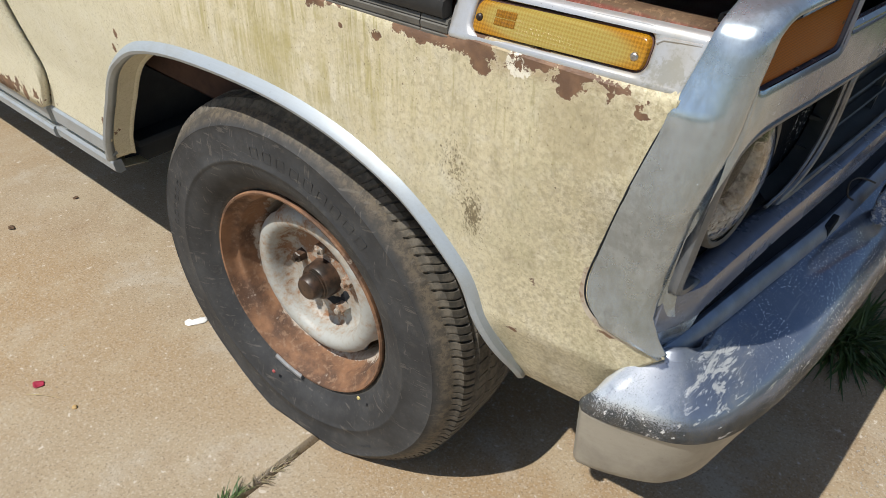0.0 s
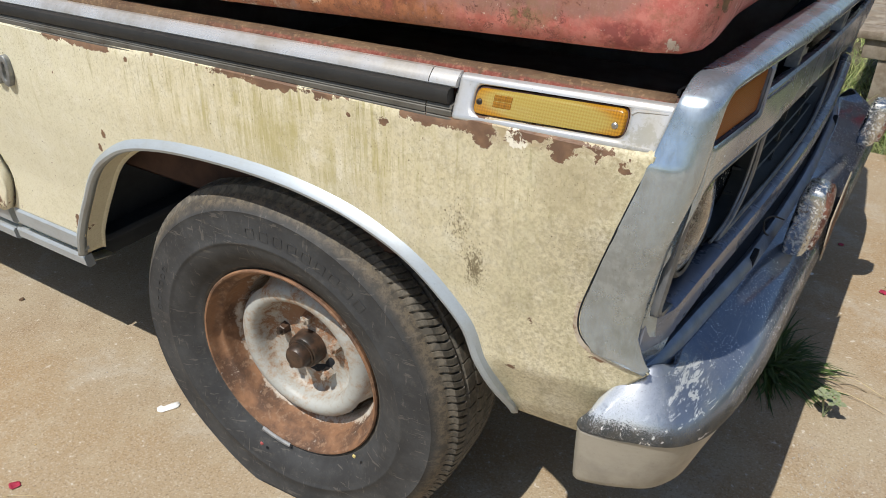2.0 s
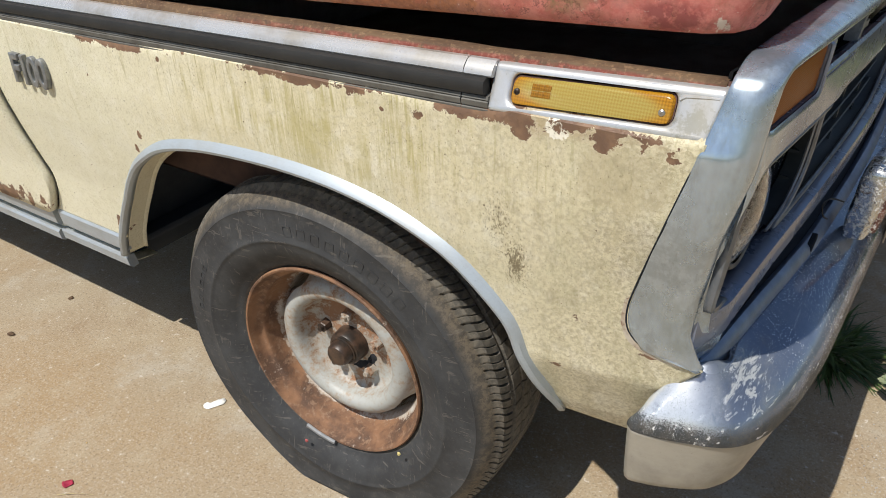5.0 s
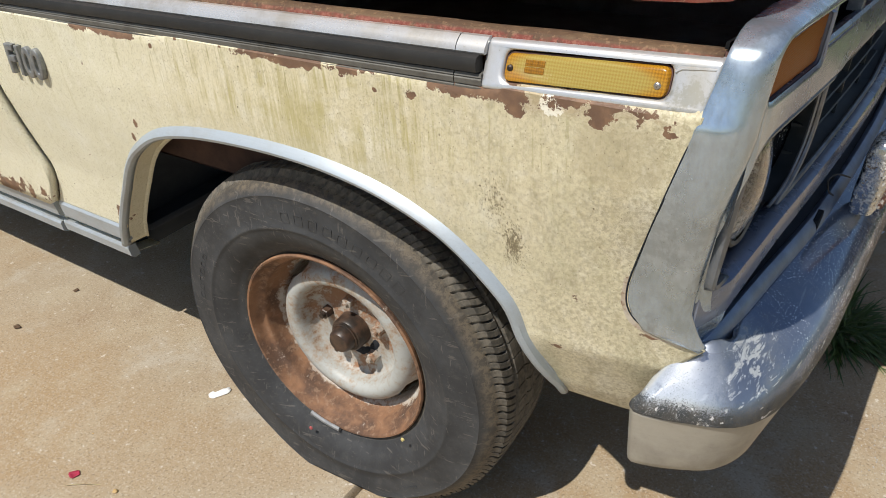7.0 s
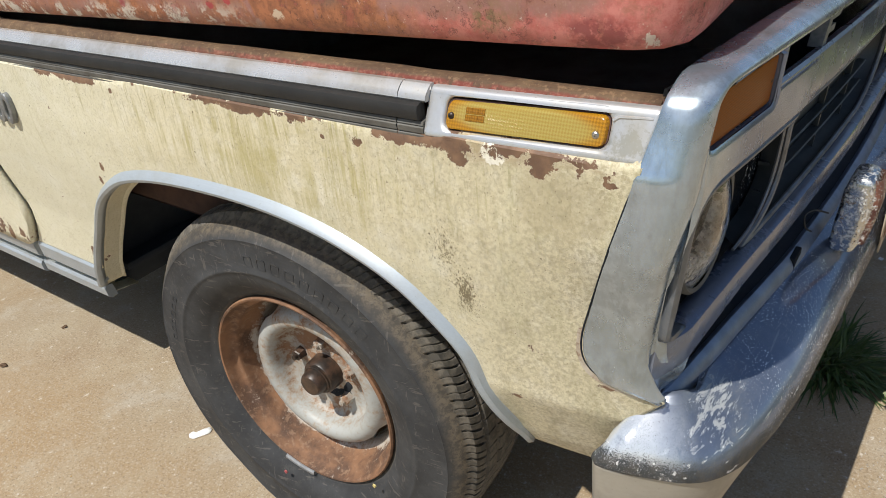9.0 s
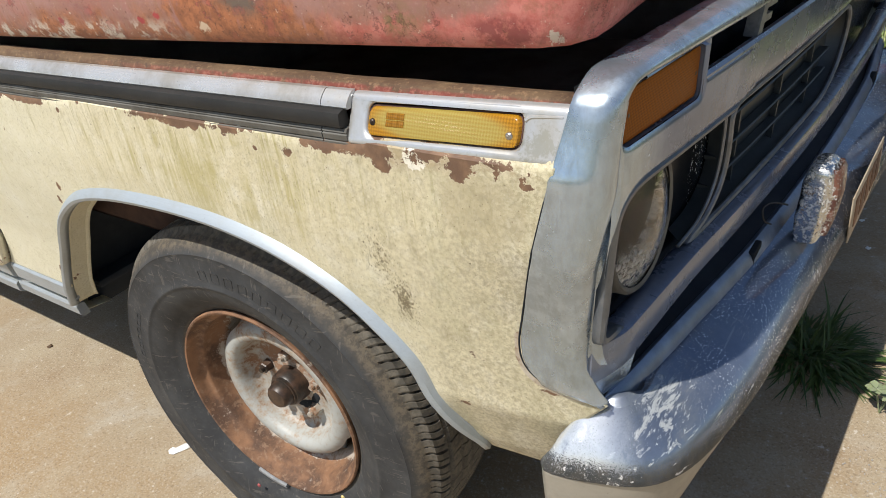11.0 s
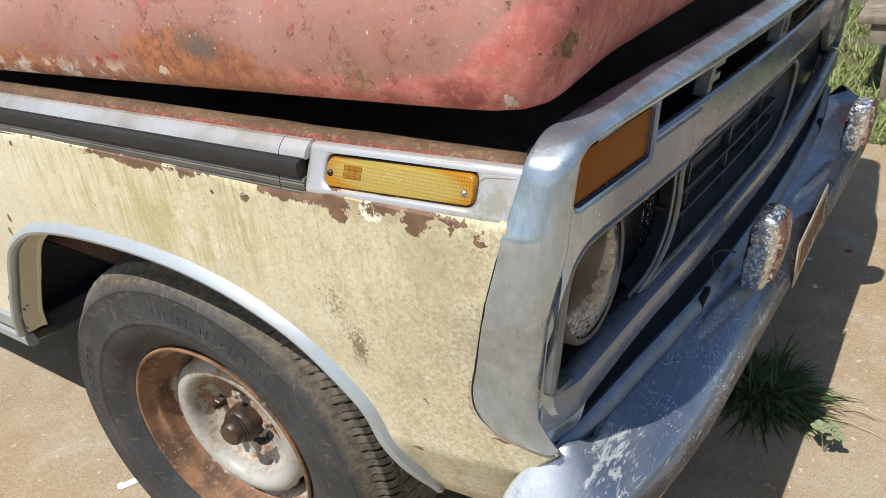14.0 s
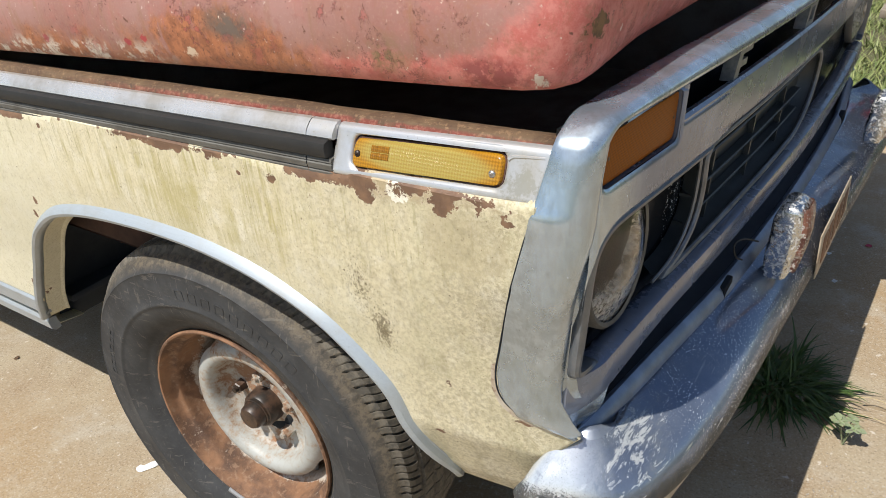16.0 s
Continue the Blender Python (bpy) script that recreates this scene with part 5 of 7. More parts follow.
M_REFLECTOR = tarnished_reflector("tarnished_reflector")
M_RIM_GREY = simple("blue_grey_rim", (0.15, 0.165, 0.185), (0.21, 0.22, 0.23), 0.4, 40, 0.5)


def headlamp(yc, zc):
    ob = new("headlamp")
    ob.parent = truck
    ob["label"] = "round sealed headlamp with clouded glass"
    base = F(yc, zc, -0.034)

    def turned(name, profile, material, label=""):
        bm = bmesh.new()
        lathe(bm, profile, (0, 0, 0), 56)
        for v in bm.verts:        # the axis of the lathe is y: turn it to face forwards
            v.co = Vector((base.x - v.co.y, base.y + v.co.x, base.z + v.co.z))
        return part(name, bm, material, ob, label, 50)

    R = 0.087
    turned("reflector", [(0.004, 0.06), (0.03, 0.055), (0.058, 0.035), (0.076, 0.012), (R, 0.0)], M_REFLECTOR)
    turned("glass", [(0.0005, -0.022), (0.02, -0.0212), (0.04, -0.0185), (0.06, -0.0125), (0.076, -0.0055), (R - 0.001, 0.0), (R - 0.001, 0.003), (0.076, -0.002), (0.06, -0.0085), (0.04, -0.0145), (0.02, -0.0172), (0.0005, -0.018)], M_GLASS.m, "clouded fluted glass")
    turned("retaining_ring", [(R - 0.003, -0.004), (R + 0.002, -0.006), (R + 0.006, -0.002), (R + 0.007, 0.012), (R + 0.001, 0.014)], M_TRIM_DULL, "dull metal retaining ring")
    return ob


headlamp(0.172, 0.797)
headlamp(2 * MID - 0.172, 0.797)

M_BK = Mat("black_panel_spotted", (0.012, 0.012, 0.013), 0.6)
M_BK.set("Specular IOR Level", 0.15)
_band = M_BK.step(M_BK.math("ADD", M_BK.near((0.64, 0.395, 0.765), (0.2, 0.060, 0.14)), M_BK.math("MULTIPLY", M_BK.noise(22, 3), 0.5)), 0.50, 0.72)
_dot = M_BK.math("MULTIPLY", M_BK.math("MAXIMUM", M_BK.step(M_BK.voronoi(110), 0.24, 0.15), M_BK.step(M_BK.voronoi(230), 0.22, 0.14)), M_BK.math("MULTIPLY", _band, M_BK.step(M_BK.noise(85, 3), 0.44, 0.52)))
# grey waves under the dots: a reflection painted into the black
M_BK.set("Base Color", M_BK.mix(_dot, M_BK.mix(M_BK.step(M_BK.noise(9, 3, 0.5, (1, 1.6, 0.5), 0.8), 0.5, 0.66), (0.012, 0.013, 0.015), (0.040, 0.046, 0.054)), (0.66, 0.67, 0.66)))
M_BK.set("Roughness", M_BK.math("ADD", M_BK.math("MULTIPLY", _dot, 0.3), 0.22))
M_BACKING = M_BK.m
# black backing behind headlamps and grille
bar("backing_panel", 0.046, FARY - 0.006, [(-0.056, 0.66), (-0.052, 0.66), (-0.052, 0.996), (-0.056, 0.996)], M_BACKING, surround, "black recessed panel round the headlamps", 40)


def opening_rim(flip):
    q = (lambda y: y) if not flip else (lambda y: 2 * MID - y)
    bm = bmesh.new()
    pts = curve([(0.372, 0.8825, 0), (0.20, 0.8825, 0), (0.11, 0.8820, 0), (0.079, 0.8780, 0), (0.057, 0.865, 0), (0.046, 0.842, 0), (0.0405, 0.79, 0), (0.036, 0.715, 0), (0.040, 0.698, 0), (0.06, 0.694, 0), (0.085, 0.6945, 0)], 70)
    c = Vector((0.22, 0.797, 0))
    grid(bm, [[F(q(p.x), p.y, -0.016), F(q(p.x), p.y, -0.007)] + [F(q(p.x + (c.x - p.x) * k), p.y + (c.y - p.y) * k, o) for k, o in ((0.018 * t, -0.005), (0.060 * t, -0.006), (0.074 * t, -0.010), (0.080 * t, -0.05))] for p, t in [(p, min(1.0, 0.08 + (len(pts) - 1 - i) / 12)) for i, p in enumerate(pts)]])
    ob = part("opening_rim", bm, M_RIM_GREY, surround, "dark grey rim of the headlamp opening")
    thick(ob, 0.004)


opening_rim(False)
opening_rim(True)


M_GAP_SHEET = simple("dark_sheet_for_shade", (0.060, 0.072, 0.090), (0.085, 0.095, 0.110), 0.55, 14)
# added sheet that makes the gap between lower rail and bumper read as shade
bar("shade_sheet", 0.06, FARY - 0.02, [(-0.075, 0.575), (-0.004, 0.560), (-0.004, 0.550), (-0.075, 0.560)], M_GAP_SHEET, surround, "added dark sheet standing in for shade behind the bumper", 30)


# ---- grille inserts ----
M_FRAME = simple("dulled_frame_metal", (0.24, 0.25, 0.27), (0.15, 0.155, 0.16), 0.42, 30, 0.5)
def grille_insert(flip):
    ob = new("grille_insert")
    ob.parent = truck
    ob["label"] = "grey plastic grille insert in a thin metal frame"
    q = (lambda y: y) if not flip else (lambda y: 2 * MID - y)
    edge = [(0.285, 0.713), (0.335, 0.722), (0.372, 0.742), (0.392, 0.770), (0.398, 0.800), (0.396, 0.830), (0.393, 0.850), (0.396, 0.864), (0.410, 0.8715), (0.43, 0.873), (0.60, 0.873), (0.97, 0.873), (1.030, 0.869), (1.066, 0.853), (1.080, 0.825), (1.075, 0.787), (1.050, 0.752), (1.00, 0.727), (0.955, 0.715), (0.90, 0.712), (0.60, 0.712), (0.40, 0.711), (0.32, 0.710)]
    loop = [(p.x, p.y) for p in curve([(y, z, 0) for y, z in edge + edge[:1]], 150)][:-1]
    bm = bmesh.new()
    tube(bm, [F(q(y), z, -0.018) for y, z in loop], 0.0048, 8, True, Vector((1, 0, 0)))
    part("bright_frame", bm, M_FRAME, ob, "thin dulled metal frame")
    bm = bmesh.new()
    rows = [[F(q(y), z, o) for y, z in loop] for o in (-0.020, -0.030)]
    c = Vector((sum(y for y, _ in loop) / len(loop), sum(z for _, z in loop) / len(loop)))
    rows.append([F(q(c.x + (y - c.x) * 0.97), c.y + (z - c.y) * 0.90, -0.049) for y, z in loop])
    vs = grid(bm, rows, False, True)
    cap(bm, vs[-1])
    part("tray", bm, M_GRILLE, ob, "grey plastic tray")
    for z in (0.752, 0.792, 0.838):
        y0 = lerp([(0.712, 0.30), (0.742, 0.375), (0.77, 0.395), (0.88, 0.400)], z)
        bm = bmesh.new()
        vs = grid(bm, [[F(q(y), zz, o) for o, zz in ((-0.048, z + 0.003), (-0.034, z + 0.002), (-0.032, z), (-0.034, z - 0.002), (-0.048, z - 0.003))] for y in np.linspace(y0, 1.02, 20)], False, True)
        cap(bm, vs[0]), cap(bm, vs[-1])
        part("cross_bar", bm, M_GRILLE, ob)
    for y in (0.50, 0.70, 0.90):
        bm = bmesh.new()
        vs = grid(bm, [[F(q(y + d), z, o) for d, z in ((-0.003, 0.715), (0.003, 0.715), (0.003, 0.88), (-0.003, 0.88))] for o in (-0.048, -0.038)], False, True)
        cap(bm, vs[-1])
        part("upright_bar", bm, M_GRILLE, ob)


grille_insert(False)
# raised black panel's bright edge beside the headlamp, a second line round the grille frame
bm = bmesh.new()
tube(bm, [F(p.x, p.y, -0.020) for p in curve([(0.262, 0.716, 0), (0.312, 0.724, 0), (0.349, 0.743, 0), (0.371, 0.771, 0), (0.379, 0.80, 0), (0.379, 0.835, 0), (0.376, 0.858, 0), (0.366, 0.8705, 0), (0.345, 0.8745, 0)], 50)], 0.0026, 6, False, Vector((1, 0, 0)))
part("window_edge", bm, M_FRAME, surround, "thin dulled metal edge beside the headlamp")
bm = bmesh.new()
box(bm, (0.645, 1.335, 0.70), (0.660, 1.375, 0.95), 0.004)
part("latch_bracket", bm, M_APRON, surround, "rusty brown upright bracket in the empty grille half")


# ---- letters between the upper rails: plain block shapes ----
def front_letter(y, strokes):
    bm = bmesh.new()
    for (a0, b0), (a1, b1) in strokes:
        lo, hi = (min(a0, a1), min(b0, b1)), (max(a0, a1), max(b0, b1))
        vs = []
        for o in (-0.024, -0.006):
            vs.append([F(y + a + (0.010 * (b / 0.036)), 0.961 + b, o) for a, b in ((lo[0], lo[1]), (hi[0], lo[1]), (hi[0], hi[1]), (lo[0], hi[1]))])
        g = grid(bm, vs, False, True)
        cap(bm, g[0]), cap(bm, g[1])
    ob = part("front_letter", bm, M_GREY_LETTER, truck, "grey block letter between the upper rails", 20)
    return ob


front_letter(0.405, [((0, 0), (0.016, 0.040)), ((0.016, 0.031), (0.052, 0.040)), ((0.016, 0.014), (0.040, 0.023))])
front_letter(0.76, [((0, 0), (0.014, 0.040)), ((0.040, 0), (0.054, 0.040)), ((0.014, 0), (0.040, 0.009)), ((0.014, 0.031), (0.040, 0.040))])
front_letter(1.22, [((0, 0), (0.014, 0.040)), ((0.014, 0.031), (0.050, 0.040)), ((0.038, 0.016), (0.052, 0.031)), ((0.014, 0.014), (0.044, 0.022)), ((0.036, 0), (0.050, 0.014))])
front_letter(1.60, [((0, 0), (0.014, 0.040)), ((0.014, 0), (0.042, 0.009)), ((0.014, 0.031), (0.042, 0.040)), ((0.042, 0.006), (0.054, 0.034))])

# ---- front bumper ----
bumper = new("front_bumper")
bumper.parent = truck
bumper["label"] = "pitted, scraped chrome front bumper"


BUMPER_PLAN = [(0.588, 0.034), (0.589, 0.022), (0.598, 0.0135), (0.617, 0.012), (0.64, 0.014), (0.671, 0.021), (0.70, 0.031), (0.722, 0.045), (0.74, 0.066), (0.757, 0.102), (0.769, 0.153), (0.778, 0.212), (0.786, 0.305), (0.789, 0.412),
               (0.793, 0.60), (0.798, 0.80), (0.804, 1.03), (0.812, 1.30), (0.817, 1.60), (0.815, 1.78), (0.806, 1.88), (0.785, 1.955), (0.74, 1.995), (0.69, 2.010), (0.62, 2.00)]
# (distance in from the outer face, height): dull lower face, then the chrome
BUMPER = [(0.042, 0.396), (0.024, 0.392), (0.017, 0.394), (0.0125, 0.402), (0.0100, 0.425), (0.0065, 0.46), (0.0055, 0.488), (0.0045, 0.4945), (0.0, 0.4960), (-0.0005, 0.499), (0.0005, 0.508), (0.004, 0.519), (0.011, 0.531), (0.022, 0.543), (0.036, 0.553), (0.052, 0.5625),
          (0.064, 0.5680), (0.071, 0.5710)]
LIP = 7


def roll_x(y):
    """Inner edge of the rolled rear flange."""
    q = min(y, 2 * MID - y)
    return front_x(y, 0.585) + lerp([(0.08, -0.0150), (0.2, -0.0138), (0.3, -0.0115), (0.4, -0.007), (0.52, -0.002), (1.03, 0.0)], q)


path = [(p.x, p.y) for p in curve([(x, y, 0) for x, y in BUMPER_PLAN], 190)]
rows = []
n = len(path)
arc = np.r_[0, np.cumsum([math.hypot(b[0] - a[0], b[1] - a[1]) for a, b in zip(path, path[1:])])]
for i, (x, y) in enumerate(path):
    a, b = path[max(i - 1, 0)], path[min(i + 1, n - 1)]
    tx, ty = b[0] - a[0], b[1] - a[1]
    ln = math.hypot(tx, ty)
    ix, iy = -ty / ln, tx / ln          # inwards
    s = min(arc[i], arc[-1] - arc[i])
    e = lerp([(0, 0.10), (0.012, 0.28), (0.03, 0.50), (0.05, 0.68), (0.075, 0.88), (0.11, 1.0)], s)
    wide = lerp([(0, 0.15), (0.04, 0.42), (0.10, 0.80), (0.16, 1.0)], s)
    lip = lerp([(0, 0.483), (0.05, 0.491), (0.10, 0.496)], s)
    row = []
    for d, z in BUMPER:
        zz = lip + (z - 0.496) * (e if z > 0.496 else 1.0)
        if z < 0.49:
            d += (0.49 - z) * lerp([(0.10, 0.0), (0.30, 0.28), (0.6, 0.36)], s)
        zz += 0.030 * max(0.0, min(d, 0.066) - 0.01) / 0.10 * lerp([(0.03, 0.0), (0.07, 0.6), (0.10, 1.0), (0.13, 1.0), (0.24, 0.2), (0.32, 0.0)], s) * (z > 0.5)
        if d > 0.03 and z > 0.5:        # reach back to the rolled flange
            reach = max(0.05, (x - roll_x(y) - 0.011) / max(0.6, -ix))
            near_k = min(1.0, max(0.0, (s - 0.20) / 0.08))
            d = 0.03 + (d - 0.03) * (1 + near_k * ((reach - 0.03) / 0.041 - 1))
        row.append(Vector((x + ix * d * wide, y + iy * d * wide, zz - DIP * y)))
    rows.append(row)
bm = bmesh.new()
grid(bm, [r[LIP:] for r in rows])
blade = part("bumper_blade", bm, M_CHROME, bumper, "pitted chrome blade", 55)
thick(blade, 0.003, 1.0)
ROLL = [(-0.004, 0.545), (-0.004, 0.582), (-0.002, 0.589), (0.002, 0.594), (0.007, 0.595), (0.012, 0.592), (0.0165, 0.586), (0.0195, 0.577), (0.0205, 0.555)]
bm = bmesh.new()
vs = grid(bm, [[Vector((roll_x(y) + o * k, y, z - DIP * y - (1 - k) * 0.008)) for o, z in ROLL] for y, k in [(0.072, 0.3), (0.077, 0.6), (0.085, 0.85), (0.10, 1.0)] + [(y, 1.0) for y in np.linspace(0.14, 2 * MID - 0.14, 60)]], False, True)
cap(bm, vs[0]), cap(bm, vs[-1])
part("rear_roll", bm, M_LEDGE, bumper, "dull blue-grey rolled rear flange of the bumper", 40)
bm = bmesh.new()
grid(bm, [r[:LIP + 1] for r in rows])
thick(part("lower_face", bm, M_BUMPER_LOW, bumper, "dull beige lower face, scuffed", 55), 0.003, 1.0)


def slot(y):
    """Dark slot in the rear roll of the bumper."""
    bm = bmesh.new()
    x = roll_x(y)
    box(bm, (x + 0.008, y, 0.570 - DIP * y), (x + 0.0200, y + 0.045, 0.5925 - DIP * y), 0.0015)
    part("slot", bm, M_GAP, bumper, "dark mounting slot")


slot(0.50)
slot(1.52)


def bumper_guard(y, x0, top):
    bm = bmesh.new()
    lo = -DIP * y
    base = 0.562 if y < MID else 0.578
    # (height, width, depth, set back): narrow at the foot, leaning out, with a round top
    secs = [(0.0, 0.058, 0.036, 0.000), (0.12, 0.068, 0.044, -0.003), (0.35, 0.074, 0.050, -0.003), (0.60, 0.074, 0.050, 0.003), (0.80, 0.074, 0.048, 0.005), (0.92, 0.072, 0.041, 0.013), (0.975, 0.068, 0.034, 0.019), (1.0, 0.058, 0.026, 0.024)]
    secs = [(base + (top - base) * t, w, d, x0 + 0.6 * e + 0.004 * t) for t, w, d, e in secs]
    rows = []
    for z, w, d, x in secs:
        pts = rounded([(x, y - w / 2), (x + d * 0.8, y - w / 2), (x + d, y - w / 3), (x + d, y + w / 3), (x + d * 0.8, y + w / 2), (x, y + w / 2)], 0.009, 5)
        rows.append([Vector((p.x, p.y, z + lo)) for p in pts])
    vs = grid(bm, rows, False, True)
    cap(bm, vs[0]), cap(bm, vs[-1])
    ob = part("bumper_guard", bm, M_GUARD, bumper, "flaking chrome bumper guard with rusty face", 50)
    bm = bmesh.new()
    vs = grid(bm, [[Vector((x + d + o, y + t, z + lo)) for t, o in ((-w * 0.37, -0.004), (-w * 0.35, 0.005), (-w * 0.28, 0.008), (w * 0.28, 0.008), (w * 0.35, 0.005), (w * 0.37, -0.004))] for z, w, d, x in secs[1:7]])
    part("guard_face", bm, M_RUST_FACE, bumper, "rust-brown rubber face of the bumper guard")
    return ob


M_RUST_FACE = guard_chrome("rusty_guard_face", (0.20, 0.085, 0.055), (0.09, 0.035, 0.025), 0.09)
bumper_guard(0.655, 0.742, 0.704)
bumper_guard(2 * MID - 0.655, 0.785, 0.695)
# blank weathered plate on the bumper's face
M_PLATE = simple("weathered_plate", (0.45, 0.38, 0.28), (0.30, 0.22, 0.15), 0.5, 25)
bm = bmesh.new()
box(bm, (0.803, 0.79, 0.496 - DIP * 0.94), (0.806, 1.09, 0.588 - DIP * 0.94), 0.0012)
part("front_plate", bm, M_PLATE, bumper, "weathered tan plate with worn bars")
for k in range(5):
    bm = bmesh.new()
    box(bm, (0.8055, 0.82 + 0.052 * k, 0.515 - DIP * 0.94), (0.8072, 0.858 + 0.052 * k, 0.572 - DIP * 0.94), 0.0005)
    part("worn_bar", bm, M_RIM, bumper)

# ---- hood ----
bm = bmesh.new()
HOOD_SIDE = 0.030


def hood_path():
    near = [(-1.85, HOOD_SIDE + 0.008), (-1.30, HOOD_SIDE + 0.006), (-0.6, HOOD_SIDE + 0.002), (0.0, HOOD_SIDE), (0.45, HOOD_SIDE), (0.595, HOOD_SIDE + 0.002), (0.632, HOOD_SIDE + 0.008), (0.656, HOOD_SIDE + 0.026), (0.666, HOOD_SIDE + 0.060), (0.669, 0.16), (0.672, 0.30), (0.676, 0.50), (0.680, 0.75), (0.682, MID)]
    pts = [(p.x, p.y) for p in curve([(x, y, 0) for x, y in near], 110)]
    return pts + [(x, 2 * MID - y) for x, y in reversed(pts[:-1])]


HOOD = [(0.050, 0.012), (0.030, 0.004), (0.012, 0.0), (0.004, 0.0015), (0.0, 0.006), (-0.0045, 0.02), (-0.008, 0.05), (-0.008, 0.075), (-0.002, 0.105), (0.012, 0.130), (0.035, 0.148), (0.075, 0.160), (0.16, 0.168), (0.32, 0.172)]
hp = hood_path()
rows = []
for i, (x, y) in enumerate(hp):
    a, b = hp[max(i - 1, 0)], hp[min(i + 1, len(hp) - 1)]
    ln = math.hypot(b[0] - a[0], b[1] - a[1])
    ix, iy = -(b[1] - a[1]) / ln, (b[0] - a[0]) / ln
    base = 1.0115 + 0.034 * x - 0.012 * max(0.0, y - 0.1)
    under = 0.024 * min(1.0, max(0.0, (min(y, 2 * MID - y) - 0.05) / 0.20))
    aim = Vector((min(x, 0.30), min(max(y, 0.33), 2 * MID - 0.33))) - Vector((x, y))
    aim = aim.normalized()
    row = []
    for d, h in HOOD:
        e = d + under * max(0.0, 1 - h / 0.095) ** 1.2
        near, far = min(e, 0.03), max(0.0, e - 0.03)
        row.append(Vector((x + ix * near + aim.x * far, y + iy * near + aim.y * far, base + h)))
    rows.append(row)
vs = grid(bm, rows)
n = len(vs)
for i in range(n // 2 - 1):
    bm.faces.new((vs[i][-1], vs[i + 1][-1], vs[n - 2 - i][-1], vs[n - 1 - i][-1]))
hood = part("hood", bm, M_RED, truck, "faded red hood, rust-stained, standing ajar", 60)
thick(hood, 0.002, 1.0)

# ---- bay and underside: dark panels that close the body ----
def slab_part(name, lo, hi, material, label=""):
    bm = bmesh.new()
    box(bm, lo, hi, 0.006)
    return part(name, bm, material, truck, label)


M_SHADE = simple("dark_grey_panel", (0.014, 0.017, 0.021), (0.030, 0.033, 0.036), 0.8, 12, sheen=0.1)
slab_part("inner_fender", (-1.3, 0.088, 0.62), (0.60, 0.094, 0.93), M_APRON, "brown dirty inner fender")
slab_part("inner_fender", (-1.3, 1.95, 0.34), (0.60, 1.96, 0.90), M_DARK)
slab_part("radiator_support", (0.575, 0.09, 0.50), (0.59, 1.96, 0.86), M_SHADE, "dark radiator support")
slab_part("firewall", (-1.32, 0.06, 0.40), (-1.30, 1.98, 0.95), M_DARK)
slab_part("cowl", (-2.2, 0.062, 0.90), (-1.34, 1.98, 0.945), M_DARK)
# unseen panel, added to hide the lit ground below the open bay
slab_part("bay_closing_panel", (-1.3, 0.46, 0.44), (0.575, 1.95, 0.45), M_DARK)
slab_part("cab_floor", (-3.2, 0.10, 0.38), (-0.62, 1.95, 0.40), M_WELL)
slab_part("left_side_panel", (-2.2, 1.98, 0.36), (0.60, 2.0, 0.93), M_CREAM)
slab_part("left_fender_top", (-1.3, 1.90, 0.86), (0.62, 2.02, 0.99), M_RUST_TOP, "rusted top of the other fender")
slab_part("valance", (0.60, 0.09, 0.33), (0.62, 1.96, 0.60), M_SHADE)
bm = bmesh.new()
rows = []
for k in range(25):
    a = math.pi * (0.10 + 0.90 * k / 24)
    rows.append([Vector((-0.075 + 0.60 * math.cos(a), y, 0.34 + 0.455 * math.sin(a))) for y in (0.085, 0.25, 0.46)])
rows.append([Vector((-0.685, y, 0.31)) for y in (0.12, 0.25, 0.46)])
vs = grid(bm, rows)
back = [r[2] for r in vs]
bm.faces.new(back)
part("wheel_well", bm, M_WELL, truck, "dark dirty wheel well")

# ---- wheel ----
wheel = new("front_wheel")
wheel.parent = truck
wheel.matrix_world = Matrix.Translation(WHEEL) @ Matrix.Rotation(radians(3.0), 4, "Z") @ Matrix.Translation([-v for v in WHEEL])
wheel["label"] = "worn black tyre on a rusted steel wheel"
R = 0.384


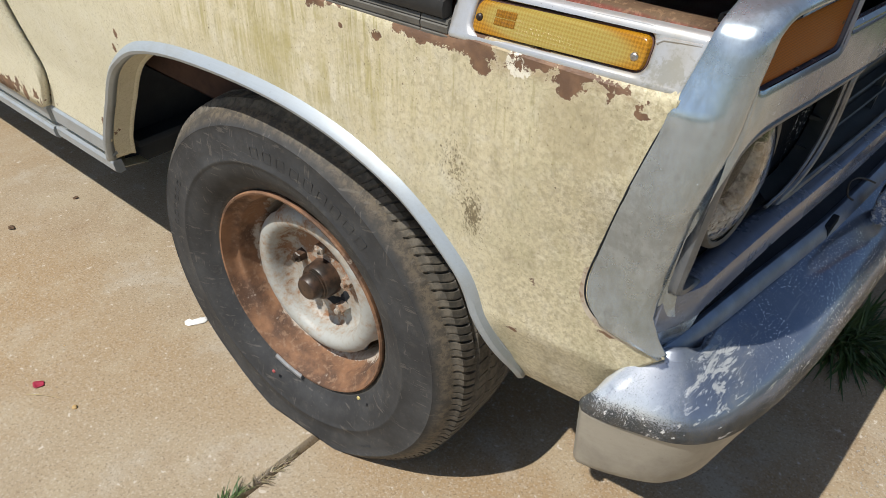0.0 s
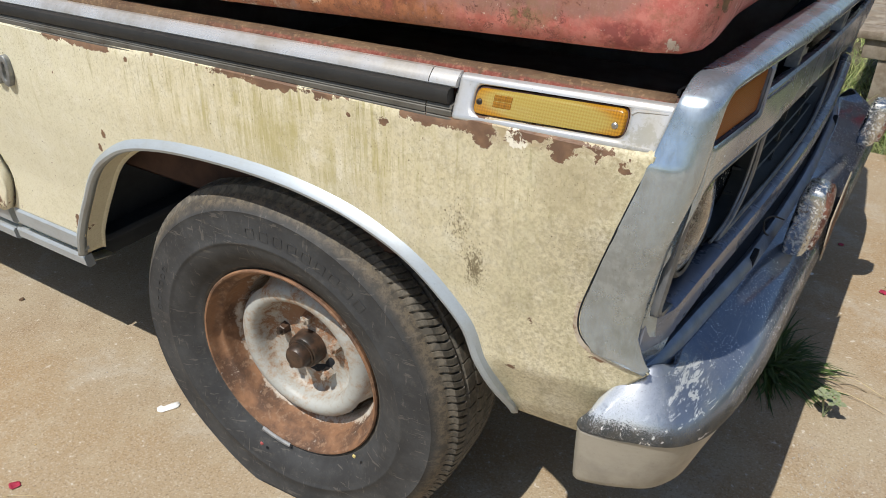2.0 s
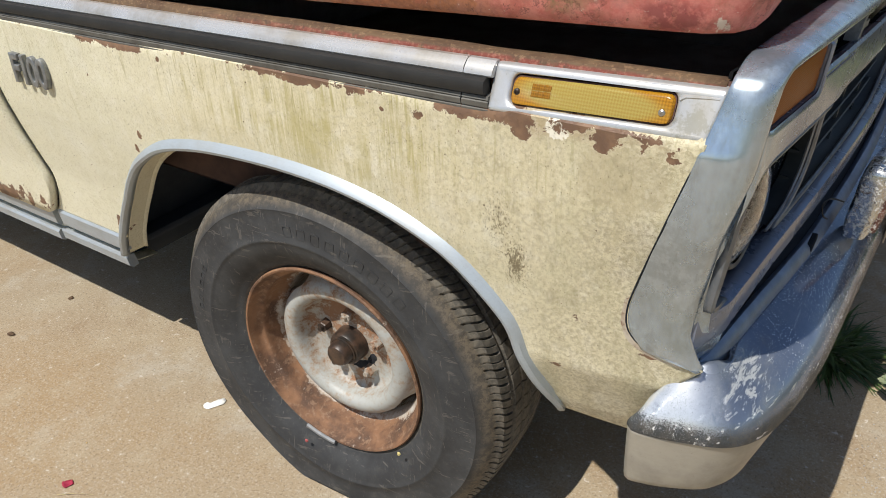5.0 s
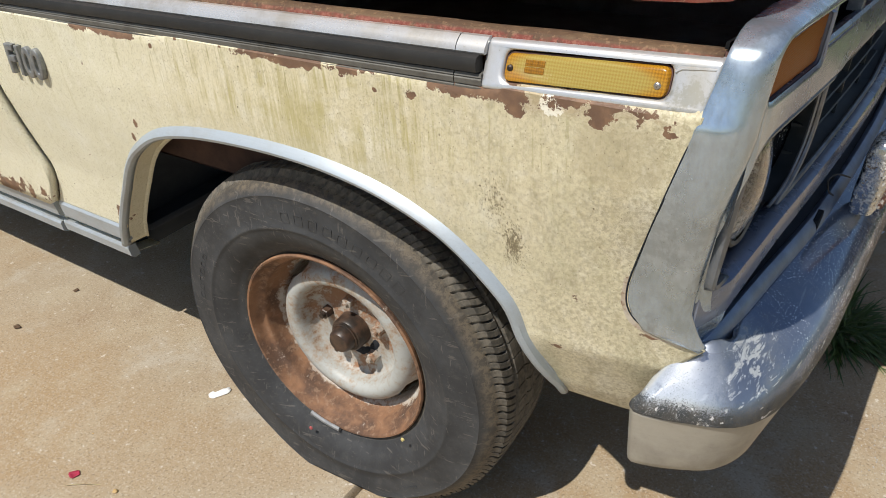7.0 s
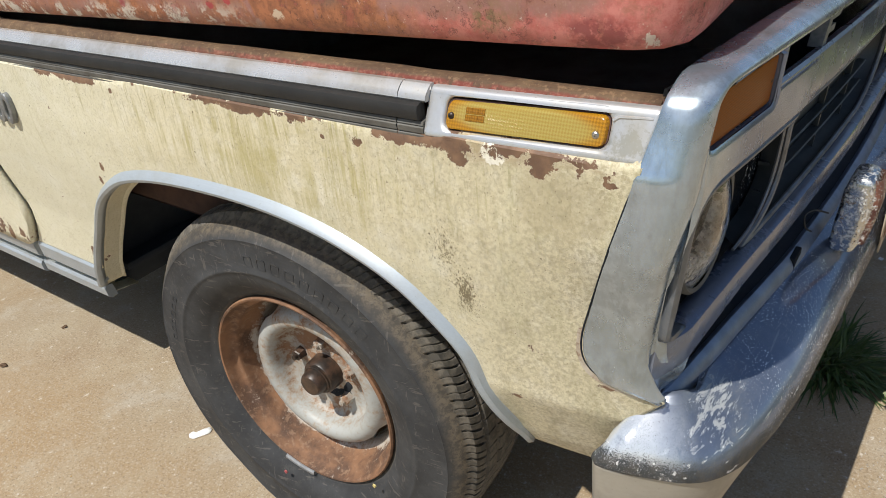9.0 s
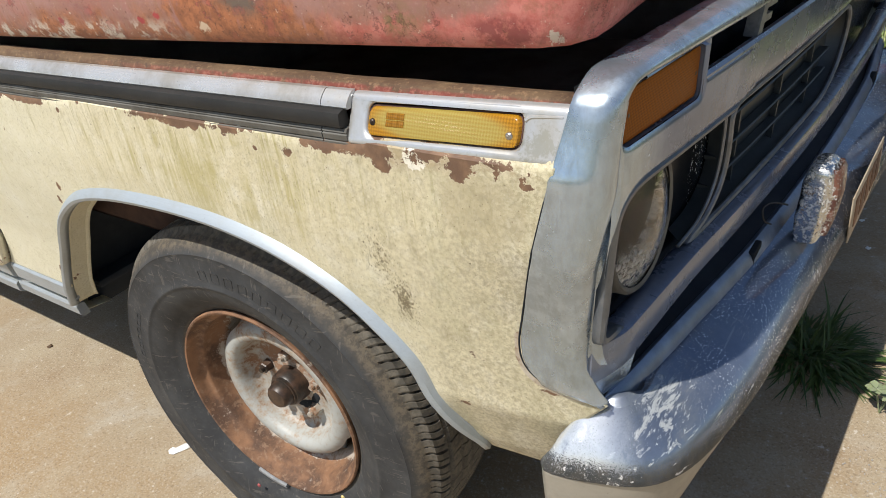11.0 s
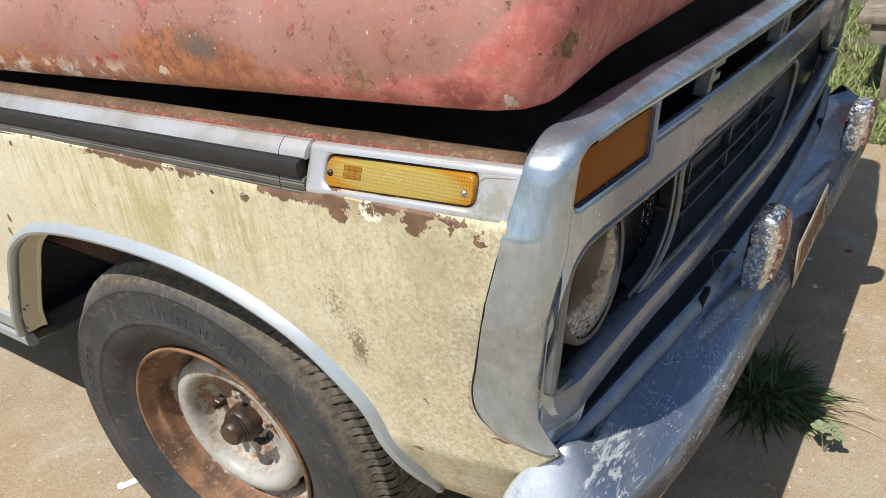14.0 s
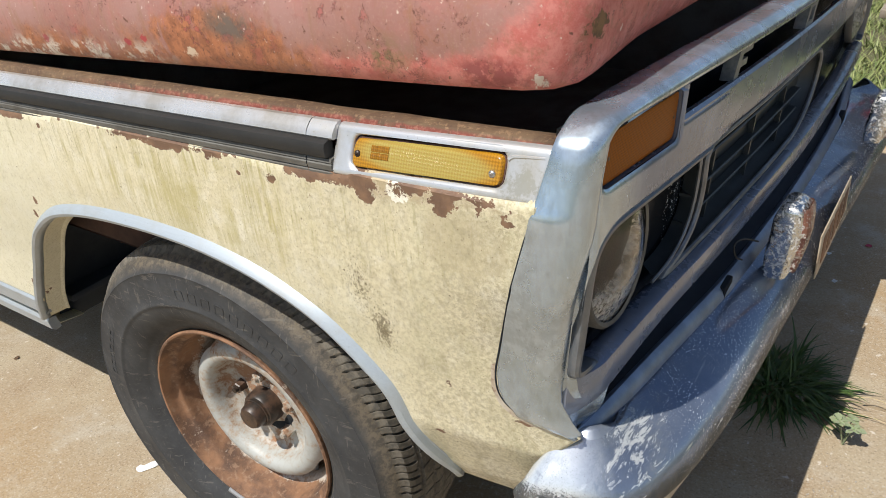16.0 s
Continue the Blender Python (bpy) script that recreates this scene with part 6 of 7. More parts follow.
def tyre():
    side = [(0.203, 0.030), (0.207, 0.012), (0.213, 0.004), (0.218, 0.002), (0.222, -0.002), (0.226, -0.002), (0.232, -0.007), (0.248, -0.0150), (0.268, -0.0200), (0.274, -0.0205), (0.276, -0.0222), (0.280, -0.0222), (0.282, -0.0207), (0.298, -0.0205),
            (0.318, -0.0195), (0.333, -0.0170), (0.336, -0.0180), (0.338, -0.0155), (0.3455, -0.0095), (0.3520, -0.0020), (0.3575, 0.0070), (0.3620, 0.0150)]
    side = [(0.203 + (r - 0.203) * 1.052, y) for r, y in side]
    width = 0.205
    tread = [(R - 0.0032 - 0.0050 * abs((y - width / 2) / (width / 2 - 0.02)) ** 3, y) for y in np.linspace(0.020, width - 0.020, 44)]
    profile = side + [(r + 0.0022, y) for r, y in tread] + [(r, width - y) for r, y in reversed(side)]
    n = 1216
    GROOVES = (0.052, 0.084, 0.121, 0.153)
    sweep = -0.9
    co = []
    for k in range(n):
        a = 2 * math.pi * k / n
        row = []
        for r, y in profile:
            dr = turn = 0.0
            if r > 0.355 and 0.010 < y < width - 0.010:
                inner = min(y, width - y)
                if any(abs(y - g) < 0.0026 for g in GROOVES):
                    dr = -0.006
                elif inner < 0.046:
                    dr = -0.0055 if k % 16 in (0, 1) else -0.0030 if k % 16 == 8 else 0.0
                elif 0.056 < y < width - 0.056 and k % 16 == 4:
                    dr = -0.0028
                turn = sweep * (inner - 0.010) + 0.020 * math.sin((inner - 0.010) * 60) * sweep
            rr = r + dr
            x, z = rr * math.cos(a + turn), rr * math.sin(a + turn)
            low = WHEEL[2] + z
            bulge = 0.0
            if low < 0.06 and y < 0.06:
                bulge = -0.005 * (1 - max(low, GROUND) / 0.06) ** 2
            out = -0.009 * min(1.0, max(0.0, (r - 0.212) / 0.055))
            row.append((WHEEL[0] + x, WHEEL[1] + y + bulge + out, max(low, GROUND + 0.001)))
        co.append(row)
    m = len(profile)
    faces = [(k * m + j, k * m + j + 1, ((k + 1) % n) * m + j + 1, ((k + 1) % n) * m + j) for k in range(n) for j in range(m - 1)]
    me = bpy.data.meshes.new("tyre")
    me.from_pydata([p for row in co for p in row], [], faces)
    me.polygons.foreach_set("use_smooth", [True] * len(me.polygons))
    me.set_sharp_from_angle(angle=radians(42))
    me.materials.append(M_TYRE)
    ob = new("tyre", me)
    ob.parent = wheel
    ob["label"] = "worn black tyre with dusty shoulders"
    return ob


tyre()
# worn raised marks on the sidewall, not legible
for a0, count, r0, h, w in ((48, 9, 0.305, 0.022, 0.020), (150, 6, 0.310, 0.011, 0.014), (285, 12, 0.318, 0.007, 0.007)):
    for k in range(count):
        bm = bmesh.new()
        a = radians(a0 + k * (w / r0) * 1.55 * 57.3)
        m = Matrix.Translation((WHEEL[0] + r0 * math.cos(a), WHEEL[1] - 0.0276, WHEEL[2] + r0 * math.sin(a))) @ Matrix.Rotation(-(a - math.pi / 2), 4, "Y")
        lo, hi, e = rounded([(-w / 2, -h / 2), (w / 2, -h / 2), (w / 2, h / 2), (-w / 2, h / 2)], 0.003, 3), [], 0.0016
        vs = grid(bm, [[m @ Vector((p.x * s, y, p.y * s)) for p in lo] for s, y in ((1, 0.003), (1, -0.0024), (0.78, -0.0024), (0.78, 0.003))], False, True)
        part("raised_mark", bm, M_TYRE, wheel)

for at, tone, label in (((-0.094, 0.094), (0.45, 0.10, 0.10), "small pink paint dot"), ((0.149, 0.178), (0.60, 0.50, 0.20), "small yellow paint dot")):
    bm = bmesh.new()
    lathe(bm, [(0.0003, -0.0030), (0.0032, -0.0026), (0.0042, 0.0)], (at[0], WHEEL[1] - 0.0295, at[1]), 12)
    part("paint_dot", bm, simple(label.replace(" ", "_"), tone, tuple(0.7 * v for v in tone), 0.7, 90), wheel, label)
bm = bmesh.new()
vs = grid(bm, [[Vector((WHEEL[0] + r * math.cos(a), WHEEL[1] + y, WHEEL[2] + r * math.sin(a))) for r, y in ((0.209, 0.002), (0.2095, -0.0075), (0.2125, -0.0105), (0.2175, -0.0105), (0.2200, -0.0075), (0.2200, 0.002))] for a in np.linspace(radians(247), radians(267), 14)], False, True)
cap(bm, vs[0]), cap(bm, vs[-1])
part("balance_weight", bm, simple("lead_grey", (0.20, 0.21, 0.22), (0.28, 0.285, 0.29), 0.55, 60, 0.3), wheel, "grey clip-on balance weight on the rim's edge")

rim = part("rim", (lambda b: (lathe(b, [(0.203, 0.026), (0.2085, 0.012), (0.213, 0.002), (0.2135, -0.003), (0.211, -0.006), (0.2075, -0.005), (0.2055, 0.0), (0.2035, 0.010), (0.2005, 0.017), (0.1965, 0.0205), (0.1925, 0.022), (0.1905, 0.0245), (0.1895, 0.032), (0.187, 0.046), (0.1835, 0.056), (0.178, 0.062), (0.174, 0.066), (0.172, 0.074), (0.171, 0.10), (0.168, 0.16)], WHEEL, 96), b)[1])(bmesh.new()), M_RIM, wheel, "rusted brown outer rim")


def disc():
    """The pressed centre, with four windows at its edge."""
    prof = [(0.1720, 0.084), (0.166, 0.078), (0.161, 0.068), (0.157, 0.056), (0.1525, 0.047), (0.147, 0.0415), (0.140, 0.0380), (0.133, 0.0370), (0.126, 0.0385), (0.121, 0.0435), (0.1175, 0.052), (0.1155, 0.063), (0.1125, 0.073), (0.107, 0.079), (0.097, 0.082), (0.080, 0.0825), (0.060, 0.081), (0.040, 0.080), (0.036, 0.078)]
    bm = bmesh.new()
    n = 128
    rows = []
    for k in range(n):
        a = 2 * math.pi * k / n
        u = (a - radians(47)) % (math.pi / 2)
        u = min(u, math.pi / 2 - u)
        dent = 1.0 if u < radians(11) else max(0.0, 1 - (u - radians(11)) / radians(5))
        row = []
        for j, (r, y) in enumerate(prof):
            rr, yy = r, y
            if j < 4:
                rr = r - dent * (0.020 - 0.004 * j)
                yy = y + dent * 0.004
            row.append(Vector((WHEEL[0] + rr * math.cos(a), WHEEL[1] + yy, WHEEL[2] + rr * math.sin(a))))
        rows.append(row)
    grid(bm, rows, True, False)
    return part("wheel_disc", bm, M_DISC, wheel, "grey-white pressed steel wheel centre, rust-spotted")


wd = disc()
thick(wd, 0.004, 0.0)
bm = bmesh.new()
lathe(bm, [(0.0005, 0.018), (0.012, 0.0185), (0.021, 0.021), (0.0245, 0.026), (0.026, 0.034), (0.0275, 0.044), (0.034, 0.046), (0.0365, 0.050), (0.0375, 0.065), (0.0395, 0.088)], WHEEL, 40)
part("hub", bm, M_HUB, wheel, "greasy rusted hub with grease cap")
bm = bmesh.new()
lathe(bm, [(0.0280, 0.0405), (0.0305, 0.0415), (0.0305, 0.0455), (0.0280, 0.0465)], WHEEL, 40)
part("grease_cap_lip", bm, M_HUB, wheel)


def lug_nut(a):
    bm = bmesh.new()
    c = (WHEEL[0] + 0.0685 * math.cos(a), WHEEL[1] + 0.060, WHEEL[2] + 0.0685 * math.sin(a))
    lathe(bm, [(0.0005, -0.006), (0.0055, -0.006), (0.0060, -0.001), (0.0062, 0.001)], c, 12)
    lathe(bm, [(0.0062, 0.001), (0.0105, 0.0015), (0.0120, 0.004), (0.0120, 0.014), (0.0140, 0.018), (0.0140, 0.026)], c, 6, a)
    part("lug_nut", bm, M_DISC if int(a * 10) % 2 else M_HUB, wheel, "rusted lug nut", 25)


for k in range(5):
    lug_nut(radians(18 + 72 * k))
# black grease round the lower nuts
bm = bmesh.new()
for k in range(7):
    a = radians(265 + 11 * k)
    rr = 0.055 + 0.018 * noise.noise((k * 1.7, 2, 2))
    lathe(bm, [(0.0005, -0.0025), (0.010, -0.002), (0.015, 0.0005), (0.016, 0.003)], (WHEEL[0] + rr * math.cos(a), WHEEL[1] + 0.0805, WHEEL[2] + rr * math.sin(a)), 12)
part("grease_patch", bm, M_GAP, wheel, "black grease")

# ---- emblem on the fender: raised model number in chrome on black ----
def emblem():
    cu = bpy.data.curves.new("emblem", "FONT")
    cu.body, cu.size, cu.extrude, cu.bevel_depth = "F100", 0.062, 0.004, 0.0022
    cu.space_character = 0.92
    tmp = bpy.data.objects.new("tmp", cu)
    scene.collection.objects.link(tmp)
    me = bpy.data.meshes.new_from_object(tmp.evaluated_get(bpy.context.evaluated_depsgraph_get()))
    bpy.data.objects.remove(tmp)
    bm = bmesh.new()
    bm.from_mesh(me)
    bpy.data.meshes.remove(me)
    lo = [min(v.co[k] for v in bm.verts) for k in range(3)]
    hi = [max(v.co[k] for v in bm.verts) for k in range(3)]
    for v in bm.verts:
        u, w = (v.co.x - lo[0]) / (hi[0] - lo[0]), (v.co.y - lo[1]) / (hi[1] - lo[1])
        x, z = -0.757 + 0.125 * u + 0.006 * w, 0.780 + 0.064 * w
        v.co = Vector((x, side_y(x, z) - 0.007 - v.co.z, z))
    return part("model_emblem", bm, M_GREY_LETTER, fender, "dull chrome model emblem reading F100", 30)


emblem()


# ---- small things on the ground ----
M_GRASS = leafy("grass_blade", (0.035, 0.075, 0.018), (0.085, 0.13, 0.03))
M_DRY = leafy("dry_straw", (0.42, 0.32, 0.16), (0.55, 0.45, 0.26))
M_LEAF = leafy("weed_leaf", (0.15, 0.19, 0.09), (0.30, 0.33, 0.20))
M_STRAW_GREY = leafy("dead_grass", (0.16, 0.13, 0.08), (0.30, 0.25, 0.15))


def blade_into(bm, base, direction, length, width, droop):
    """One bent, tapering blade with a fold along its middle."""
    d = Vector(direction).normalized()
    side = d.cross(Vector((0, 0, 1)))
    side = side.normalized() if side.length > 0.01 else Vector((1, 0, 0))
    rows, p, v = [], Vector(base), d.copy()
    n = 5
    for k in range(n + 1):
        w = width * (1 - (k / n) ** 1.6) + 0.0002
        fold = Vector((0, 0, -0.25 * w))
        rows.append([p - side * w, p + fold, p + side * w])
        v = (v + Vector((0, 0, -droop / n))).normalized()
        p = p + v * (length / n)
        p.z = max(p.z, min(base[2], 0.0) + 0.003)
    grid(bm, rows)


def grass_tuft(name, centre, spread, count, length, width, material, seed, label, lean=(0, 0), flat=0.5, clumps=8):
    rng = random.Random(seed)
    ob = tagged(new(name), label, "grass")
    for c in range(clumps):
        bm = bmesh.new()
        for _ in range(count // clumps):
            a, r = 2 * math.pi * (c + rng.uniform(-0.6, 0.6)) / clumps, rng.random() ** 0.7
            base = (centre[0] + spread[0] * r * math.cos(a), centre[1] + spread[1] * r * math.sin(a), 0.0)
            out = (math.cos(a) * r + rng.uniform(-0.7, 0.7) + lean[0], math.sin(a) * r + rng.uniform(-0.7, 0.7) + lean[1], rng.uniform(0.35, 1.2) * (1.4 - flat))
            blade_into(bm, base, out, length * rng.uniform(0.5, 1.1), width * rng.uniform(0.6, 1.2), rng.uniform(0.7, 2.2))
        part("blade_clump", bm, material, ob)
    return settle(ob, *centre)


grass_tuft("grass_tuft", (0.745, 1.02), (0.10, 0.10), 400, 0.135, 0.0034, M_GRASS, 3, "green grass tuft in a driveway joint under the bumper", (0.25, -0.05), 0.45)
grass_tuft("joint_grass", (0.028, -0.235), (0.008, 0.05), 46, 0.05, 0.0016, M_GRASS, 5, "short green grass growing out of a concrete joint", (0.1, 0.3), 0.3)
grass_tuft("dead_grass_tuft", (0.036, -0.12), (0.006, 0.06), 40, 0.035, 0.0010, M_STRAW_GREY, 6, "dry dead grass lying along a concrete joint", (0.3, 0.9), 0.95)


def weed(centre):
    ob = tagged(new("weed"), "small pale-green leafy weed beside the grass tuft", "weed")
    rng = random.Random(11)
    bm = bmesh.new()
    stems = []
    for k in range(5):
        a = rng.uniform(0, 2 * math.pi)
        tip = Vector((centre[0] + 0.02 * math.cos(a), centre[1] + 0.02 * math.sin(a), rng.uniform(0.04, 0.085)))
        stems.append(tip)
        tube(bm, [Vector((centre[0], centre[1], 0)), (Vector((centre[0], centre[1], 0)) + tip) / 2 + Vector((0, 0, 0.008)), tip], 0.0012, 5)
    part("stem", bm, M_LEAF, ob)
    for tip in stems:
        for k in range(6):
            a = k * 1.05 + rng.uniform(-0.2, 0.2)
            d = Vector((math.cos(a), math.sin(a), rng.uniform(-0.1, 0.5))).normalized()
            side = d.cross(Vector((0, 0, 1))).normalized()
            bm = bmesh.new()
            ln, w = rng.uniform(0.014, 0.024), rng.uniform(0.005, 0.009)
            rows = []
            for t, ww in ((0.0, 0.1), (0.25, 0.75), (0.55, 1.0), (0.8, 0.75), (1.0, 0.12)):
                p = tip + d * ln * t + Vector((0, 0, -0.004 * t * t))
                rows.append([p - side * w * ww + Vector((0, 0, 0.0015)), p, p + side * w * ww + Vector((0, 0, 0.0015))])
            grid(bm, rows)
            part("leaf", bm, M_LEAF, ob)
    return settle(ob, *centre)


weed((0.905, 0.875))


def straw(name, points, material, label, radius=0.0011):
    bm = bmesh.new()
    tube(bm, curve([Vector(p) for p in points], 14), lambda t: radius * (1 - 0.6 * t), 5)
    return settle(tagged(part(name, bm, material, None), label, "straw"), points[0][0], points[0][1])


straw("straw", [(0.87, 1.00, 0.02), (0.94, 1.03, 0.03), (1.02, 1.02, 0.012), (1.10, 1.00, 0.003)], M_DRY, "long dry straw stalk lying on the driveway")
straw("straw", [(0.88, 0.97, 0.015), (0.96, 0.98, 0.012), (1.04, 0.96, 0.003)], M_DRY, "long dry straw stalk lying on the driveway")
straw("straw", [(-0.515, -0.33, 0.002), (-0.48, -0.305, 0.003), (-0.445, -0.285, 0.002)], M_DRY, "short dry straw lying on the driveway", 0.0008)
straw("straw", [(-0.60, -0.43, 0.002), (-0.56, -0.41, 0.003), (-0.53, -0.40, 0.002)], M_DRY, "short dry straw lying on the driveway", 0.0008)


def flake(name, outline, lift, material, label, category):
    """A thin curled scrap."""
    bm = bmesh.new()
    c = sum((Vector(p) for p in outline), Vector((0, 0))) / len(outline)
    loop = rounded(outline, 0.004, 3)
    rows = [[Vector((c.x + (p.x - c.x) * s, c.y + (p.y - c.y) * s, 0.0012 + lift * s * s * (0.5 + 0.5 * math.sin(9 * p.x * 60)))) for p in loop] for s in (1.0, 0.6, 0.25)]
    vs = grid(bm, rows, False, True)
    cap(bm, vs[-1])
    ob = tagged(part(name, bm, material, None), label, category)
    thick(ob, 0.0012, 1.0)
    return settle(ob, *c)


M_WHITE_SCRAP = simple("white_paper", (0.80, 0.80, 0.78), (0.70, 0.70, 0.67), 0.7, 60)
M_PETAL = simple("crimson_petal", (0.42, 0.03, 0.07), (0.30, 0.02, 0.05), 0.6, 60)
M_BROWN_LEAF = simple("brown_leaf", (0.09, 0.055, 0.03), (0.15, 0.09, 0.05), 0.8, 60)
M_PEBBLE = simple("yellow_pebble", (0.42, 0.27, 0.10), (0.50, 0.36, 0.18), 0.8, 80)
M_STONE = simple("grey_grit", (0.45, 0.42, 0.38), (0.30, 0.27, 0.23), 0.85, 80)
SCRAP = [(-0.452 + 0.013 * math.cos(a), 0.032 + 0.011 * math.sin(a)) for a in np.linspace(1.9, 5.6, 7)] + [(-0.436 + 0.012 * math.cos(a), 0.058 + 0.014 * math.sin(a)) for a in np.linspace(-1.2, 2.9, 7)]
flake("paper_scrap", SCRAP, 0.003, M_WHITE_SCRAP, "white torn paper scrap on the concrete", "scrap")
flake("petal", [(-0.535, -0.306), (-0.518, -0.312), (-0.511, -0.292), (-0.527, -0.286)], 0.006, M_PETAL, "crimson petal lying on the concrete", "petal")
flake("petal", [(0.955, 1.555), (0.975, 1.55), (0.98, 1.575), (0.96, 1.58)], 0.005, M_PETAL, "crimson petal lying on the concrete", "petal")
flake("petal", [(0.805, 1.81), (0.82, 1.805), (0.825, 1.825), (0.81, 1.83)], 0.004, M_PETAL, "crimson petal lying on the concrete", "petal")
flake("dry_leaf", [(-1.178, -0.07), (-1.160, -0.078), (-1.148, -0.062), (-1.168, -0.058)], 0.006, M_BROWN_LEAF, "curled brown dry leaf on the concrete", "leaf")
flake("dry_leaf", [(-1.19, 0.125), (-1.178, 0.12), (-1.17, 0.132), (-1.182, 0.138)], 0.004, M_BROWN_LEAF, "curled brown dry leaf on the concrete", "leaf")
flake("paper_scrap", [(0.71, 1.715), (0.722, 1.712), (0.728, 1.725), (0.716, 1.73)], 0.002, M_WHITE_SCRAP, "small white fleck on the concrete", "scrap")
flake("paper_scrap", [(0.755, 1.557), (0.767, 1.553), (0.772, 1.567), (0.76, 1.572)], 0.002, M_WHITE_SCRAP, "small white fleck on the concrete", "scrap")


def pebble(x, y, r, material, label, seed):
    bm = bmesh.new()
    bmesh.ops.create_icosphere(bm, subdivisions=2, radius=r)
    for v in bm.verts:
        k = 1 + 0.25 * noise.noise(v.co * (1.2 / r) + Vector((seed, 0, 0)))
        v.co = Vector((v.co.x * k * 1.2, v.co.y * k, max(v.co.z * k * 0.7, -0.3 * r) + 0.3 * r)) + Vector((x, y, 0))
    return settle(tagged(part("pebble", bm, material, None, "", 180), label, "pebble", "pebbles on the driveway"), x, y)


pebble(-0.404, -0.280, 0.0055, M_PEBBLE, "small yellow pebble on the concrete", 1)
rng = random.Random(4)
for k in range(46):
    x, y = rng.uniform(-1.5, 1.3), rng.uniform(-0.6, 2.0)
    pebble(x, y, rng.uniform(0.0010, 0.0026), rng.choice((M_STONE, M_BROWN_LEAF, M_PEBBLE)), "tiny bit of grit on the concrete", k)

# pale grit scattered where the tuft's soil washed out
bm = bmesh.new()
rng = random.Random(15)
for _ in range(150):
    x, y, r = rng.gauss(0.935, 0.05), rng.gauss(0.66, 0.06), rng.uniform(0.0008, 0.0022)
    bmesh.ops.create_icosphere(bm, subdivisions=1, radius=r, matrix=pose(x, y, 0.4 * r, rng.uniform(0, 90), rng.uniform(0, 90), 0))
settle(tagged(part("grit", bm, M_STONE, None, "", 180), "pale grit scattered on the concrete", "grit", kind="stuff"), 0.935, 0.66)

# ---- wire on the bumper ----
M_WIRE = simple("black_wire", (0.012, 0.012, 0.012), (0.03, 0.03, 0.03), 0.5, 30)
bm = bmesh.new()
tube(bm, curve([F(0.60, 0.640, 0.030), F(0.575, 0.652, 0.012), F(0.555, 0.648, 0.004), F(0.552, 0.628, 0.010), F(0.575, 0.612, 0.016)], 24), 0.0016, 6)
part("loose_wire", bm, M_WIRE, bumper, "loose black wire by the guard")

# ---- far ground: grass verge, bushes and things beyond the driveway ----
rng = random.Random(21)
bm = bmesh.new()
knots = [(rng.uniform(-0.3, 2.2), FAR + 0.05 + 2.6 * rng.random() ** 1.3, rng.uniform(0.5, 1.3)) for _ in range(150)]
for _ in range(15000):
    kx, ky, ks = rng.choice(knots)
    x, y = kx + rng.gauss(0, 0.10), max(FAR + 0.01, ky + rng.gauss(0, 0.09))
    a = rng.uniform(0, 2 * math.pi)
    blade_into(bm, (x, y, GROUND - 0.05), (0.6 * math.cos(a), 0.6 * math.sin(a), 1.0), rng.uniform(0.07, 0.16) * ks, 0.0032, rng.uniform(0.4, 1.8))
M_VERGE = leafy("verge_grass", (0.10, 0.16, 0.035), (0.36, 0.38, 0.15))
tagged(part("verge_grass", bm, M_VERGE, None), "tall sunlit grass verge beyond the driveway", "grass", kind="stuff")


